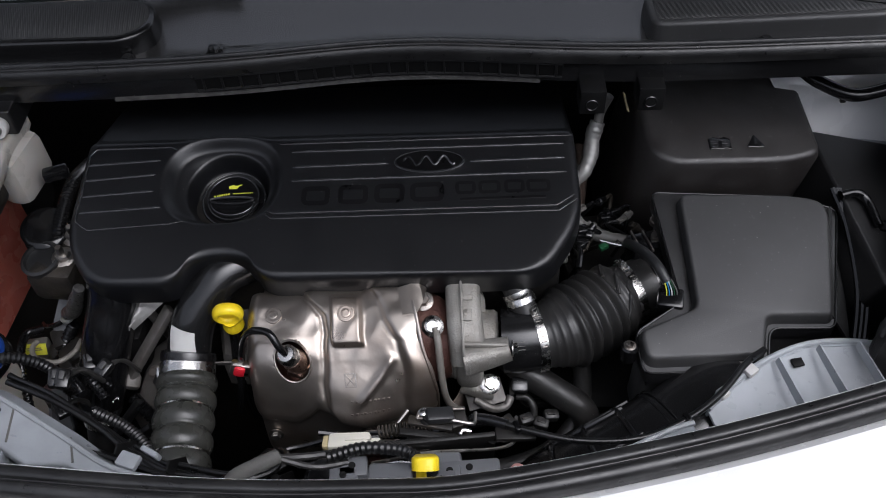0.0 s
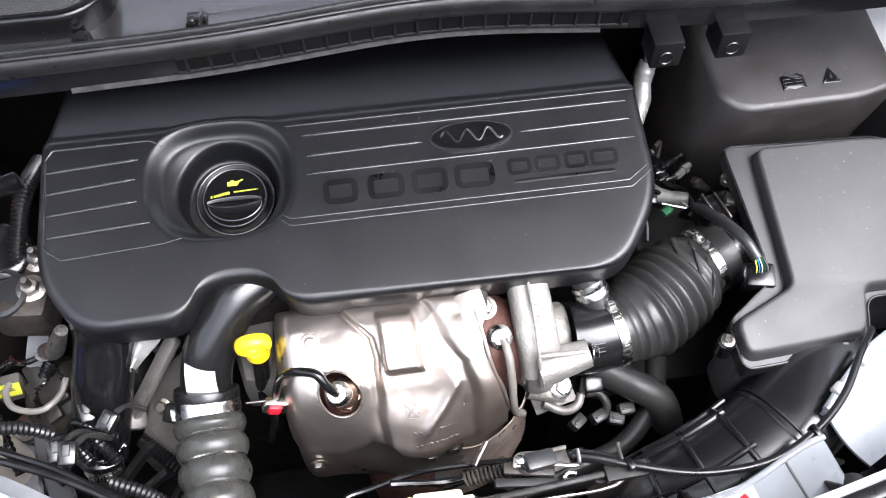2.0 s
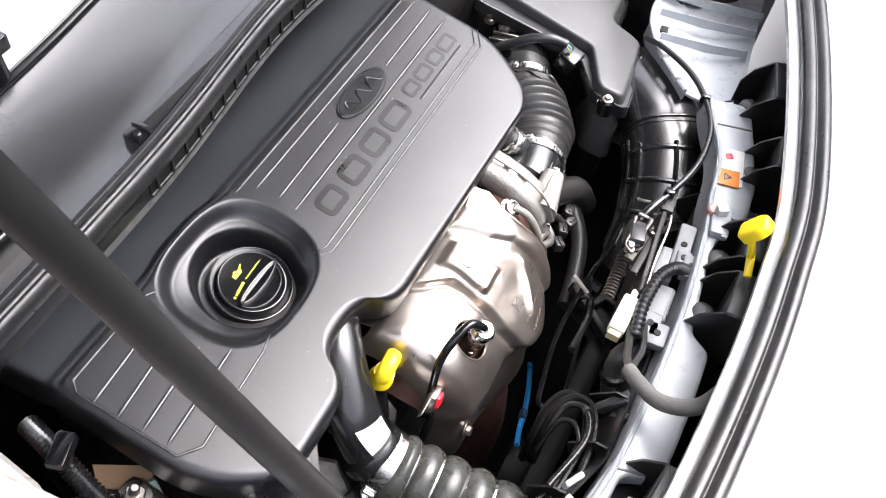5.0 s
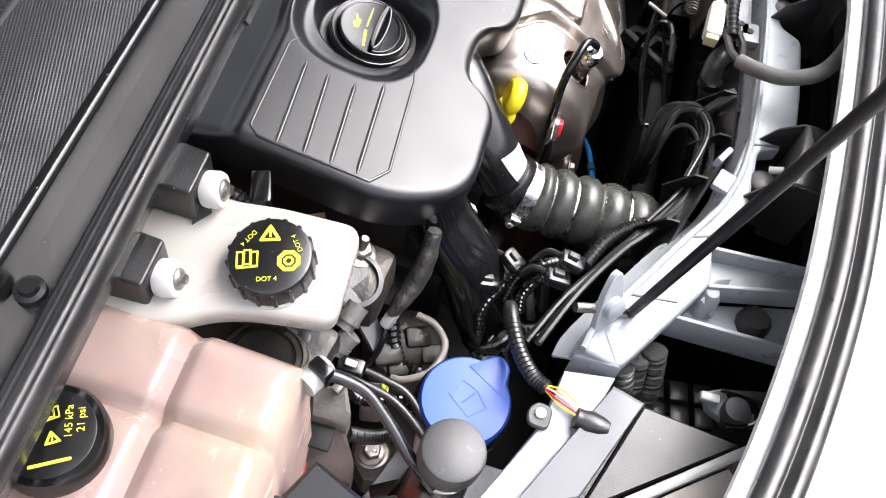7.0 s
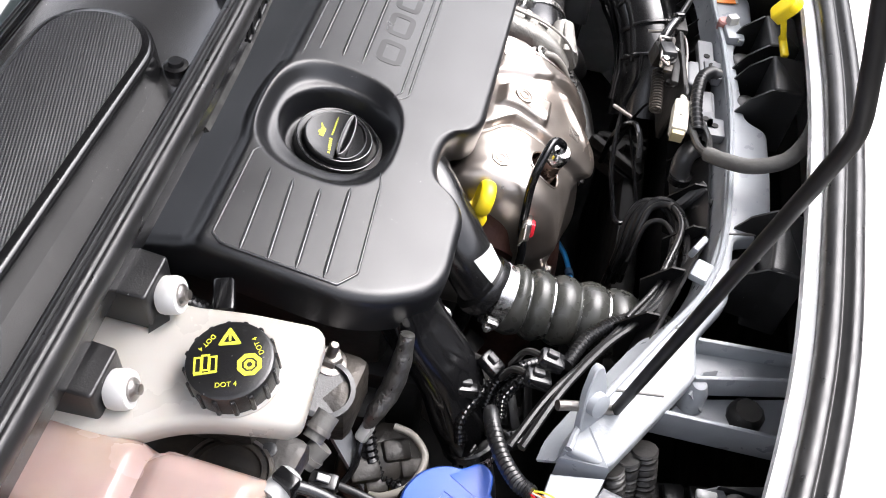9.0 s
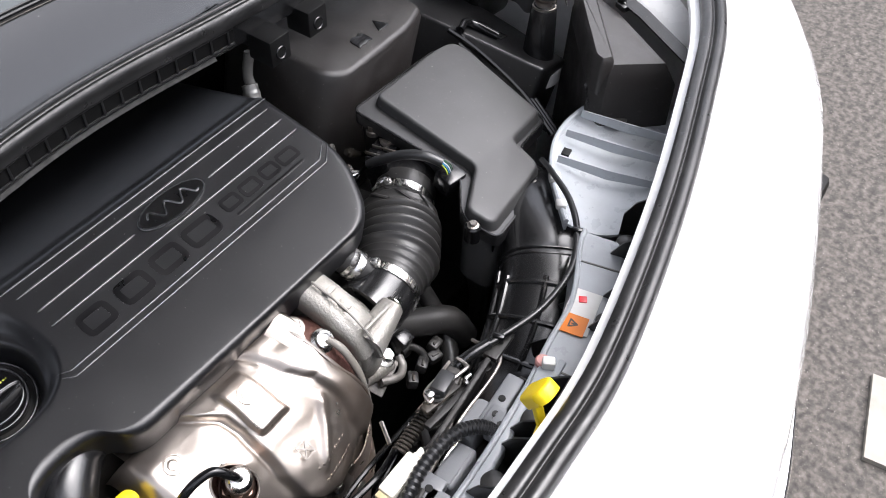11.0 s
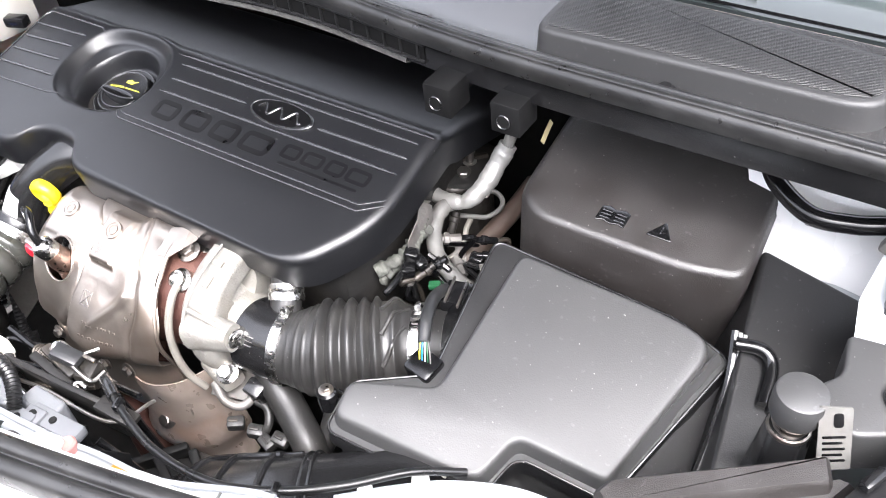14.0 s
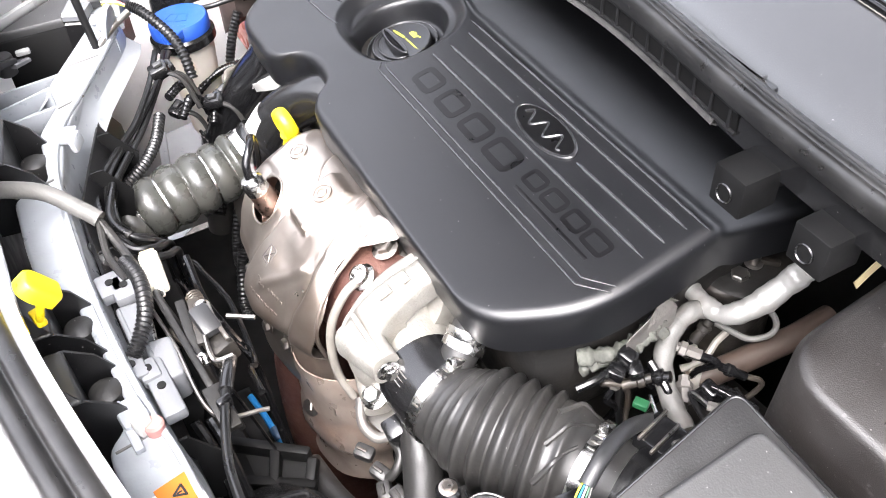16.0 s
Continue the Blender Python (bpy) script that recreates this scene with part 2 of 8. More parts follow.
def rounded(points, r, steps=5):
    """A polygon with its corners rounded; r is one radius or one for each corner."""
    out, n = [], len(points)
    for i in range(n):
        rad = r[i] if isinstance(r, (list, tuple)) else r
        a, b, c = Vector(points[i - 1]), Vector(points[i]), Vector(points[(i + 1) % n])
        da, dc = min(rad, (a - b).length * 0.48), min(rad, (c - b).length * 0.48)
        s, e = b + (a - b).normalized() * da, b + (c - b).normalized() * dc
        for k in range(steps + 1):
            u = k / steps
            q = s * (1 - u) ** 2 + b * 2 * u * (1 - u) + e * u * u
            out.append((q.x, q.y))
    return out


def inset(poly, d):
    n, out = len(poly), []
    area = sum(poly[i - 1][0] * poly[i][1] - poly[i][0] * poly[i - 1][1] for i in range(n))
    s = 1 if area > 0 else -1
    for i in range(n):
        a, b, c = poly[i - 1], poly[i], poly[(i + 1) % n]
        e1, e2 = Vector((b[0] - a[0], b[1] - a[1])), Vector((c[0] - b[0], c[1] - b[1]))
        if e1.length < 1e-7:
            e1 = e2
        if e2.length < 1e-7:
            e2 = e1
        e1, e2 = e1.normalized(), e2.normalized()
        nrm = Vector((-(e1.y + e2.y), e1.x + e2.x))
        nrm = nrm.normalized() if nrm.length > 1e-6 else Vector((-e1.y, e1.x))
        k = min(1.5, 1 / max(0.4, nrm.dot(Vector((-e1.y, e1.x)))))
        out.append((b[0] + s * nrm.x * d * k, b[1] + s * nrm.y * d * k))
    return out


def flat(x, y, h):
    return Vector((x, y, h))


def solid(outline, levels, place=flat, bm=None):
    """A closed body: the outline drawn in by each (inset, height) from the bottom up, then capped."""
    bm = bm or bmesh.new()
    rings = [[bm.verts.new(place(x, y, h)) for x, y in inset(outline, d)] for d, h in levels]
    n = len(outline)
    for lo, hi in zip(rings, rings[1:]):
        for i in range(n):
            bm.faces.new((lo[i - 1], lo[i], hi[i], hi[i - 1]))
    bm.faces.new(rings[-1])
    bm.faces.new(rings[0][::-1])
    return bm


def soft_top(height, r, bottom=0.0, draft=0.0):
    """Levels of a body with a rounded upper edge."""
    return [(0, bottom)] + [(draft + r * (1 - math.cos(a)), height - r + r * math.sin(a)) for a in [radians(d) for d in (0, 22, 45, 67, 90)]]


def slab_on(origin, nx, ny):
    """A place() for bodies that lie on a tilted plane."""
    o, u, v = Vector(origin), Vector(nx).normalized(), Vector(ny).normalized()
    w = u.cross(v).normalized()
    return lambda x, y, h: o + u * x + v * y + w * h


def tube(points, radius, seg=12, n=None, shape=None, bm=None, caps=True, smooth=True):
    """A round bar along a smooth path. shape(u): factor on the radius along the way from 0 to 1."""
    bm = bm or bmesh.new()
    n = n or 8 * (len(points) - 1)
    c = catmull(points, n) if smooth else [Vector(p) for p in points]
    n = len(c) - 1
    tan = [(c[min(i + 1, n)] - c[max(i - 1, 0)]).normalized() for i in range(n + 1)]
    side = tan[0].orthogonal().normalized()
    rings = []
    for i in range(n + 1):
        side = (side - tan[i] * side.dot(tan[i])).normalized()
        up = tan[i].cross(side)
        r = radius * (shape(i / n) if shape else 1)
        rings.append([bm.verts.new(c[i] + (side * math.cos(a) + up * math.sin(a)) * r) for a in [2 * math.pi * k / seg for k in range(seg)]])
    for lo, hi in zip(rings, rings[1:]):
        for k in range(seg):
            bm.faces.new((lo[k - 1], lo[k], hi[k], hi[k - 1]))
    if caps:
        bm.faces.new(rings[0][::-1])
        bm.faces.new(rings[-1])
    return bm


def square_pipe(points, wide, deep, seg=28, n=None, shape=None, bm=None, power=4.0):
    """A pipe of rounded-square section: half widths along the level side and across it."""
    bm = bm or bmesh.new()
    c = catmull(points, n or 8 * (len(points) - 1))
    n = len(c) - 1
    rings = []
    for i in range(n + 1):
        t = (c[min(i + 1, n)] - c[max(i - 1, 0)]).normalized()
        side = t.cross(Vector((0, 0, 1)))
        side = side.normalized() if side.length > 0.05 else Vector((1, 0, 0))
        up = side.cross(t)
        k = shape(i / n) if shape else 1
        ring = []
        for j in range(seg):
            a = 2 * math.pi * j / seg
            r = k / (abs(math.cos(a)) ** power + abs(math.sin(a)) ** power) ** (1 / power)
            ring.append(bm.verts.new(c[i] + side * math.cos(a) * r * wide + up * math.sin(a) * r * deep))
        rings.append(ring)
    for lo, hi in zip(rings, rings[1:]):
        for j in range(seg):
            bm.faces.new((lo[j - 1], lo[j], hi[j], hi[j - 1]))
    bm.faces.new(rings[0][::-1])
    bm.faces.new(rings[-1])
    return bm


def read_off(table, v):
    """Straight-line value between the pairs of a table."""
    for (a, p), (b, q) in zip(table, table[1:]):
        if v <= b:
            return p + (q - p) * max(0.0, v - a) / (b - a)
    return table[-1][1]


def conduit(points, radius, pitch=0.0045, seg=10, bm=None):
    """Corrugated cable sleeve."""
    length = sum((Vector(a) - Vector(b)).length for a, b in zip(points, points[1:]))
    waves = max(6, int(length / pitch))
    return tube(points, radius, seg, waves * 4, lambda u: 1 + 0.11 * math.sin(u * waves * 2 * math.pi), bm)


def axis_frame(at, axis):
    """A pose at a place whose z points along axis."""
    return Matrix.Translation(at) @ Vector(axis).normalized().to_track_quat("Z", "Y").to_matrix().to_4x4()


def lathe(profile, m=Matrix.Identity(4), seg=32, bm=None, lobes=0, lobe=0.0):
    """A turned body: (radius, height) pairs about the z axis of m."""
    bm = bm or bmesh.new()
    rings = []
    for r, h in profile:
        if r < 1e-6:
            rings.append([bm.verts.new(m @ Vector((0, 0, h)))])
        else:
            rings.append([bm.verts.new(m @ Vector((r * math.cos(a), r * math.sin(a), h))) for a in [2 * math.pi * k / seg for k in range(seg)]])
    for lo, hi in zip(rings, rings[1:]):
        for k in range(seg):
            quad = [lo[(k - 1) % len(lo)], lo[k % len(lo)], hi[k % len(hi)], hi[(k - 1) % len(hi)]]
            quad = list(dict.fromkeys(quad))
            if len(quad) > 2:
                bm.faces.new(quad)
    for ring, flip in ((rings[0], True), (rings[-1], False)):
        if len(ring) > 2:
            bm.faces.new(ring[::-1] if flip else ring)
    return bm


def block(size, m, bevel=0.002, bm=None, steps=2):
    """A box with rounded edges."""
    own = bmesh.new()
    bmesh.ops.create_cube(own, size=1.0, matrix=Matrix.Diagonal((*size, 1)))
    if bevel:
        bmesh.ops.bevel(own, geom=own.edges[:], offset=min(bevel, min(size) * 0.45), segments=steps, affect="EDGES", profile=0.5)
    own.transform(m)
    if bm is None:
        return own
    me = bpy.data.meshes.new("tmp")
    own.to_mesh(me)
    own.free()
    bm.from_mesh(me)
    bpy.data.meshes.remove(me)
    return bm


def span(a, b, width, depth, bevel=0.002, up=(0, 0, 1), bm=None):
    """A bar of box section from a to b."""
    a, b = Vector(a), Vector(b)
    y = (b - a).normalized()
    x = y.cross(Vector(up)).normalized()
    z = x.cross(y)
    m = Matrix.Translation((a + b) / 2) @ Matrix((x, y, z)).transposed().to_4x4()
    return block((width, (b - a).length, depth), m, bevel, bm)


def thicken(bm, faces, thick):
    """Gives an open sheet of faces a second skin and closed edges."""
    bmesh.ops.recalc_face_normals(bm, faces=faces)
    bm.normal_update()
    verts = {v for f in faces for v in f.verts}
    back = {v: bm.verts.new(v.co - v.normal * thick) for v in verts}
    for f in faces:
        bm.faces.new([back[v] for v in reversed(f.verts)])
    rim = [e for e in {e for f in faces for e in f.edges} if len(e.link_faces) == 1]
    for e in rim:
        p, q = e.verts
        bm.faces.new((p, q, back[q], back[p]))
    return bm


def sheet(rows, thick=0.002, bm=None):
    """A thin bent sheet through rows of points, with thickness."""
    bm = bm or bmesh.new()
    grid = [[bm.verts.new(Vector(p)) for p in row] for row in rows]
    faces = []
    for r0, r1 in zip(grid, grid[1:]):
        for i in range(len(r0) - 1):
            faces.append(bm.faces.new((r0[i], r0[i + 1], r1[i + 1], r1[i])))
    return thicken(bm, faces, thick)


def hex_bolt(parent, at, axis, r=0.007, mat=None, name="bolt", flange=True):
    m = axis_frame(at, axis)
    bm = bmesh.new()
    if flange:
        lathe([(r * 1.5, 0), (r * 1.5, r * 0.18), (r * 1.1, r * 0.34)], m, 24, bm)
    lathe([(r, 0), (r, r * 0.95), (r * 0.86, r * 1.1)], m, 6, bm)
    return part(name, bm, mat or STEEL, parent, sharp=30)


def lettering(body, size, m, depth=0.0003):
    """Printed or moulded letters in the built-in font, as a bmesh lying in the xy plane of m."""
    cu = bpy.data.curves.new("letters", "FONT")
    cu.body, cu.size, cu.extrude = body, size, depth
    cu.align_x, cu.align_y = "CENTER", "CENTER"
    ob = bpy.data.objects.new("letters", cu)
    scene.collection.objects.link(ob)
    me = bpy.data.meshes.new_from_object(ob.evaluated_get(bpy.context.evaluated_depsgraph_get()))
    bm = bmesh.new()
    bm.from_mesh(me)
    bm.transform(m)
    bpy.data.objects.remove(ob)
    bpy.data.meshes.remove(me)
    return bm


def frame_shape(w, h, t, r, place, hgt, bm=None):
    """A flat ring: a rounded rectangle with a rounded hole, centred on the origin of place()."""
    bm = bm or bmesh.new()
    outer = rounded([(-w / 2, -h / 2), (w / 2, -h / 2), (w / 2, h / 2), (-w / 2, h / 2)], r, 4)
    inner = inset(outer, t)
    lo = [[bm.verts.new(place(x, y, 0)) for x, y in q] for q in (outer, inner)]
    hi = [[bm.verts.new(place(x, y, hgt)) for x, y in q] for q in (outer, inner)]
    n = len(outer)
    for i in range(n):
        bm.faces.new((lo[0][i - 1], lo[0][i], hi[0][i], hi[0][i - 1]))
        bm.faces.new((hi[0][i - 1], hi[0][i], hi[1][i], hi[1][i - 1]))
        bm.faces.new((hi[1][i - 1], hi[1][i], lo[1][i], lo[1][i - 1]))
    return bm


def bar2d(a, b, w, place, hgt=0.0006, bm=None, ends=True):
    """A low flat bar between two points of a plane."""
    a, b = Vector(a), Vector(b)
    d = (b - a).normalized()
    s = Vector((-d.y, d.x)) * w / 2
    return solid(rounded([tuple(a - s), tuple(b - s), tuple(b + s), tuple(a + s)], w * 0.4, 3), [(0, -0.0008), (0, hgt * 0.6), (w * 0.2, hgt)], place, bm)


def jubilee_clip(parent, at, axis, r, width=0.011, screw=(0, 0, 1), name="hose_clamp"):
    """A worm-drive band with its screw housing, round a hose."""
    m = axis_frame(at, axis)
    band = part(name, lathe([(r, -width / 2), (r + 0.0012, -width / 2), (r + 0.0012, width / 2), (r, width / 2)], m, 40), STEEL, parent, "bright steel hose clamp")
    out = Vector(screw) - Vector(axis).normalized() * Vector(screw).dot(Vector(axis).normalized())
    p = Vector(at) + out.normalized() * (r + 0.0032)
    t = Vector(axis).cross(out).normalized()
    part("screw_housing", span(p - t * 0.006, p + t * 0.006, width * 0.9, 0.0052, 0.0015, out), STEEL, band)
    part("screw", lathe([(0.0046, 0), (0.0046, 0.0045), (0.0036, 0.0058), (0.0020, 0.0058), (0.0018, 0.0050), (0, 0.0050)], axis_frame(p + t * 0.006, t), 14), STEEL, band)
    side = Vector(axis).normalized()
    for k in range(7):
        turn_by = Matrix.Rotation(radians(22 + 9 * k), 4, side)
        q = Vector(at) + turn_by @ (out.normalized() * (r + 0.0012))
        part("band_slot", span(q - side * width * 0.30, q + side * width * 0.30, 0.0016, 0.0008, 0.0002, turn_by @ out), DULLSTEEL, band)
    return band


def pad(points, depth, bevel=0.002):
    """A body under a flat or bent top given by its corners."""
    bm = bmesh.new()
    p = [Vector(q) for q in points]
    c = sum(p, Vector()) / len(p)
    down = Vector((0, 0, depth))
    rings = [[bm.verts.new(q - down) for q in p], [bm.verts.new(q - Vector((0, 0, bevel))) for q in p], [bm.verts.new(q + (c - q).normalized() * bevel) for q in p]]
    n = len(p)
    for lo, hi in zip(rings, rings[1:]):
        for i in range(n):
            bm.faces.new((lo[i - 1], lo[i], hi[i], hi[i - 1]))
    bm.faces.new(rings[-1])
    bm.faces.new(rings[0][::-1])
    return bm

# ======== the setting ========
def plate(name, pts, z, mat, r=0.0, kind="structure", label="", category="", thick=0.01):
    ob = part(name, solid(rounded(pts, r) if r else pts, [(0, z - thick), (0, z)]), mat)
    return tagged(ob, label, category, "", kind)


ground = part("ground", solid([(-60, -60), (60, -60), (60, 60), (-60, 60)], [(0, -0.2), (0, 0.0)]), ASPHALT)
tagged(ground, "coarse grey-brown asphalt ground", "ground", "", "structure")
STONE_AT = ((0.992, 0.039), (1.139, -0.945), (0.904, -0.837), (0.794, -0.004))
tagged(part("pavement_strip", solid(list(STONE_AT), [(0, -0.05), (0, 0.012)]), STONE), "pale stone strip set in the asphalt", "paving", "", "structure")

# added walls out of view: they block low sky and deepen the bay's contrast
for name, size, at in (("unseen_wall", (16.0, 0.25, 4.2), (0, -6.0, 2.1)), ("unseen_wall", (0.25, 12.0, 3.6), (-7.0, 0.0, 1.8)), ("unseen_wall", (0.25, 12.0, 3.6), (7.5, 0.0, 1.8))):
    tagged(part(name, block(size, pose(*at), 0.01), UNSEEN_WALL), "plain dull unseen wall added to dim the low sky", "wall", "", "structure")

# line of the bonnet seal round the front of the engine bay
SEAL_LINE = [(-0.80, 0.560), (-0.72, 0.452), (-0.62, 0.392), (-0.45, 0.346), (-0.286, 0.325), (-0.15, 0.314), (-0.04, 0.312), (0.07, 0.317), (0.25, 0.352), (0.42, 0.398), (0.55, 0.440), (0.66, 0.500), (0.76, 0.585)]
SEAL_Z = 0.908


def along_front(n):
    """Points and outward directions along the front of the bay."""
    c = [p.to_2d() for p in catmull([(x, y, 0) for x, y in SEAL_LINE], n)]
    out = []
    for i, p in enumerate(c):
        t = (c[min(i + 1, n)] - c[max(i - 1, 0)]).normalized()
        out.append((p, Vector((t.y, -t.x))))
    return out


car = thing("car_body", (0, 0.4, 0.2), "white car front with its bonnet raised", "car body", "", "structure")
PROFILE = [(0.014, 0.900), (0.022, 0.906), (0.05, 0.902), (0.09, 0.888), (0.125, 0.862), (0.15, 0.825), (0.168, 0.77), (0.18, 0.69), (0.186, 0.60), (0.18, 0.50), (0.165, 0.40), (0.13, 0.28), (0.08, 0.21), (0.0, 0.20)]
front = along_front(72)
part("front_bumper", sheet([[(p.x + o.x * d, p.y + o.y * d, z) for p, o in front] for d, z in PROFILE], 0.003), WHITE, car, "white painted bumper skin")
part("inner_lip", sheet([[(p.x + o.x * d, p.y + o.y * d, z) for p, o in front] for d, z in ((-0.0225, 0.889), (-0.0220, 0.8962), (-0.019, 0.8982), (0.014, 0.8992))], 0.002), WHITE, car, "thin white painted edge inside the seal")

# rubber bonnet seal: a bulb with a lip
seal = thing("bonnet_seal", (0, 0.31, 0.9), "grey-black rubber bonnet seal along the front edge", "rubber seal")
lines = along_front(90)
BULB = [(-0.013, -0.006), (-0.0135, 0.004), (-0.009, 0.009), (-0.003, 0.0095), (-0.0005, 0.006), (0.001, 0.006), (0.005, 0.012), (0.012, 0.011), (0.0155, 0.004), (0.015, -0.006)]
for piece, section in (("bulb", BULB[4:]), ("lip", BULB[:5])):
    section = [(q.x, q.y) for q in catmull([(d, h, 0) for d, h in section], 14)]
    part(piece, sheet([[(p.x + o.x * d, p.y + o.y * d, SEAL_Z + h) for p, o in lines] for d, h in section], 0.0015), SEAL, seal, sharp=70)

# grille opening strip low in the bumper's face
grille = part("grille_trim", tube([(-0.06, 0.142, 0.735), (0.02, 0.140, 0.738), (0.14, 0.150, 0.74), (0.27, 0.185, 0.742)], 0.007, 10), CHROME, car, "bright grille surround")

part("flap_groove", tube([(0.136, 0.175, 0.775), (0.112, 0.164, 0.775), (0.046, 0.156, 0.775), (-0.017, 0.153, 0.775), (-0.066, 0.157, 0.775), (-0.065, 0.164, 0.775), (0.009, 0.168, 0.775), (0.091, 0.173, 0.775), (0.134, 0.175, 0.775)], 0.003, 8, 60), GREYHOSE, car, "grey joint round a flap")
part("bumper_groove", tube([(-0.066, 0.162, 0.772), (-0.129, 0.162, 0.772), (-0.19, 0.162, 0.772), (-0.296, 0.164, 0.772)], 0.003, 8, 40), GREYHOSE, car, "grey joint line in the bumper")

# front wings: white skins beyond the headlamps, down to the ground clearance
for side, pts in (("wing", [(0.76, 0.585), (0.735, 0.70), (0.775, 0.86), (0.80, 1.05)]), ("wing", [(-0.80, 0.56), (-0.80, 0.70), (-0.815, 0.86), (-0.83, 1.05)])):
    s = 1 if pts[0][0] > 0 else -1
    line = catmull([(x, y, 0) for x, y in pts], 20)
    prof = [(0.0, 0.86), (0.012, 0.905), (0.045, 0.90), (0.09, 0.86), (0.12, 0.78), (0.13, 0.65), (0.12, 0.45), (0.08, 0.22)]
    part(side, sheet([[(p.x + s * d, p.y, z + 0.06 * max(0, (p.y - 0.58))) for p in line] for d, z in prof], 0.003), WHITE, car, "white painted front wing")

RAIL = [(0.560, 0.445, 0.848), (0.615, 0.540, 0.851), (0.657, 0.636, 0.855), (0.706, 0.732, 0.864), (0.740, 0.812, 0.874)]
part("wing_top", sheet([[(x + 0.002, y, z - 0.02) for x, y, z in RAIL], [(x + 0.010, y - 0.002, z - 0.004) for x, y, z in RAIL], [(0.60, 0.455, 0.858), (0.66, 0.53, 0.862), (0.71, 0.62, 0.868), (0.755, 0.72, 0.878), (0.785, 0.80, 0.888)], [(0.66, 0.48, 0.84), (0.73, 0.545, 0.845), (0.78, 0.62, 0.85), (0.82, 0.72, 0.855), (0.84, 0.80, 0.86)], [(0.70, 0.47, 0.76), (0.79, 0.54, 0.76), (0.84, 0.62, 0.76), (0.87, 0.72, 0.76), (0.89, 0.80, 0.76)]], 0.003), WHITE, car, "white painted wing beside the headlamp")

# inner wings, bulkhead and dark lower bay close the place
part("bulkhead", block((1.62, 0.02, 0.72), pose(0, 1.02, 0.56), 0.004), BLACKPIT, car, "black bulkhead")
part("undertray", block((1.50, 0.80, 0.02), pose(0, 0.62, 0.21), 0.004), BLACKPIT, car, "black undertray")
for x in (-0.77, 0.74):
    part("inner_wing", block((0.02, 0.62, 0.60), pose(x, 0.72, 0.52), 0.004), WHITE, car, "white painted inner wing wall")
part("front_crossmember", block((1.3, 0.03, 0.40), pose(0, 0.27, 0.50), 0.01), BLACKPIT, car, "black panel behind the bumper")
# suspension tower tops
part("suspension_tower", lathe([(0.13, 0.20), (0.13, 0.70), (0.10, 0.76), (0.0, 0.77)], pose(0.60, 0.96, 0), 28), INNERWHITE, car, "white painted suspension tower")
part("suspension_tower", lathe([(0.13, 0.20), (0.13, 0.62), (0.10, 0.66), (0.0, 0.67)], pose(-0.66, 0.90, 0), 28), DARK, car, "grimy dark suspension tower")

# raised bonnet above, with black lining
bonnet = thing("bonnet", (0, 0.92, 1.24), "raised white bonnet with black lining, propped on its stay", "bonnet", "", "structure")
HINGE = Matrix.Translation((0, 0.952, 1.085)) @ Matrix.Rotation(radians(-57), 4, "X")
part("lining", block((1.06, 0.66, 0.012), HINGE @ pose(0, -0.36, -0.012), 0.006), INSULATION, bonnet)
part("skin", block((1.46, 1.0, 0.012), HINGE @ pose(0, -0.49, 0.002), 0.006), WHITE, bonnet)

# cowl under the windscreen
cowl = thing("cowl", (0, 0.9, 0.9), "weathered black plastic cowl below the windscreen", "cowl", "", "structure")


def cowl_y(x):
    return 0.811 + 0.024 * math.exp(-((x + 0.01) / 0.17) ** 2) - 0.02 * max(0, -x - 0.3) + 0.01 * max(0, x - 0.3)


XS = [-0.78 + 1.50 * k / 60 for k in range(61)]
part("cowl_panel", sheet([[(x, cowl_y(x) + d, z) for x in XS] for d, z in ((0.006, 0.9655), (0.02, 0.961), (0.06, 0.960), (0.115, 0.968), (0.140, 0.975))], 0.003), COWL, cowl)
part("cowl_face", sheet([[(x, cowl_y(x) + d, z) for x in XS] for d, z in ((0.003, 0.929), (0.002, 0.948), (0.005, 0.964))], 0.003), SATIN, cowl, "glossy black front face of the cowl")
part("rear_seal", tube([(x, cowl_y(x) + 0.142, 0.978) for x in XS[16:43:2]], 0.0026, 8, 60), GLOSS, cowl, "thin black seal line")
part("seal_lip", tube([(x, cowl_y(x) + 0.1475, 0.9795) for x in XS[::4]], 0.0016, 8, 60), GLOSS, cowl, "thin black seal line")
SB = [(-0.008, -0.008), (-0.010, 0.002), (-0.006, 0.009), (-0.002, 0.0095), (0.0, 0.006), (0.003, 0.006), (0.005, 0.011), (0.010, 0.010), (0.013, 0.003), (0.013, -0.008)]
SB = [(q.x, q.y) for q in catmull([(d, h, 0) for d, h in SB], 22)]
part("cowl_seal", sheet([[(x, cowl_y(x) + d, 0.967 + h) for x in XS] for d, h in SB], 0.0015), SEAL, cowl, "greyed rubber seal along the cowl's edge")
part("seal_bead", tube([(x, cowl_y(x) + 0.0005, 0.9735) for x in XS[::3]], 0.0048, 12, 80), SEAL, cowl, "glossy rounded bead of the seal")
part("lower_lip", sheet([[(x, cowl_y(x) + d , z) for x in XS[17:38]] for d, z in ((0.022, 0.934), (0.014, 0.928), (0.004, 0.9255), (-0.001, 0.9275), (0.002, 0.931))], 0.002), FOAM, cowl, "frayed grey foam edge under the cowl")
# shade of the recess between the teeth, put in as a black sheet
part("comb_shadow", sheet([[(x, cowl_y(x) + 0.0005, 0.936) for x in XS[21:39]], [(x, cowl_y(x) - 0.0005, 0.954) for x in XS[21:39]]], 0.002), BLACKPIT, cowl, "shade behind the comb as a near-black sheet")
comb = [-0.246 + 0.0215 * k for k in range(20)]
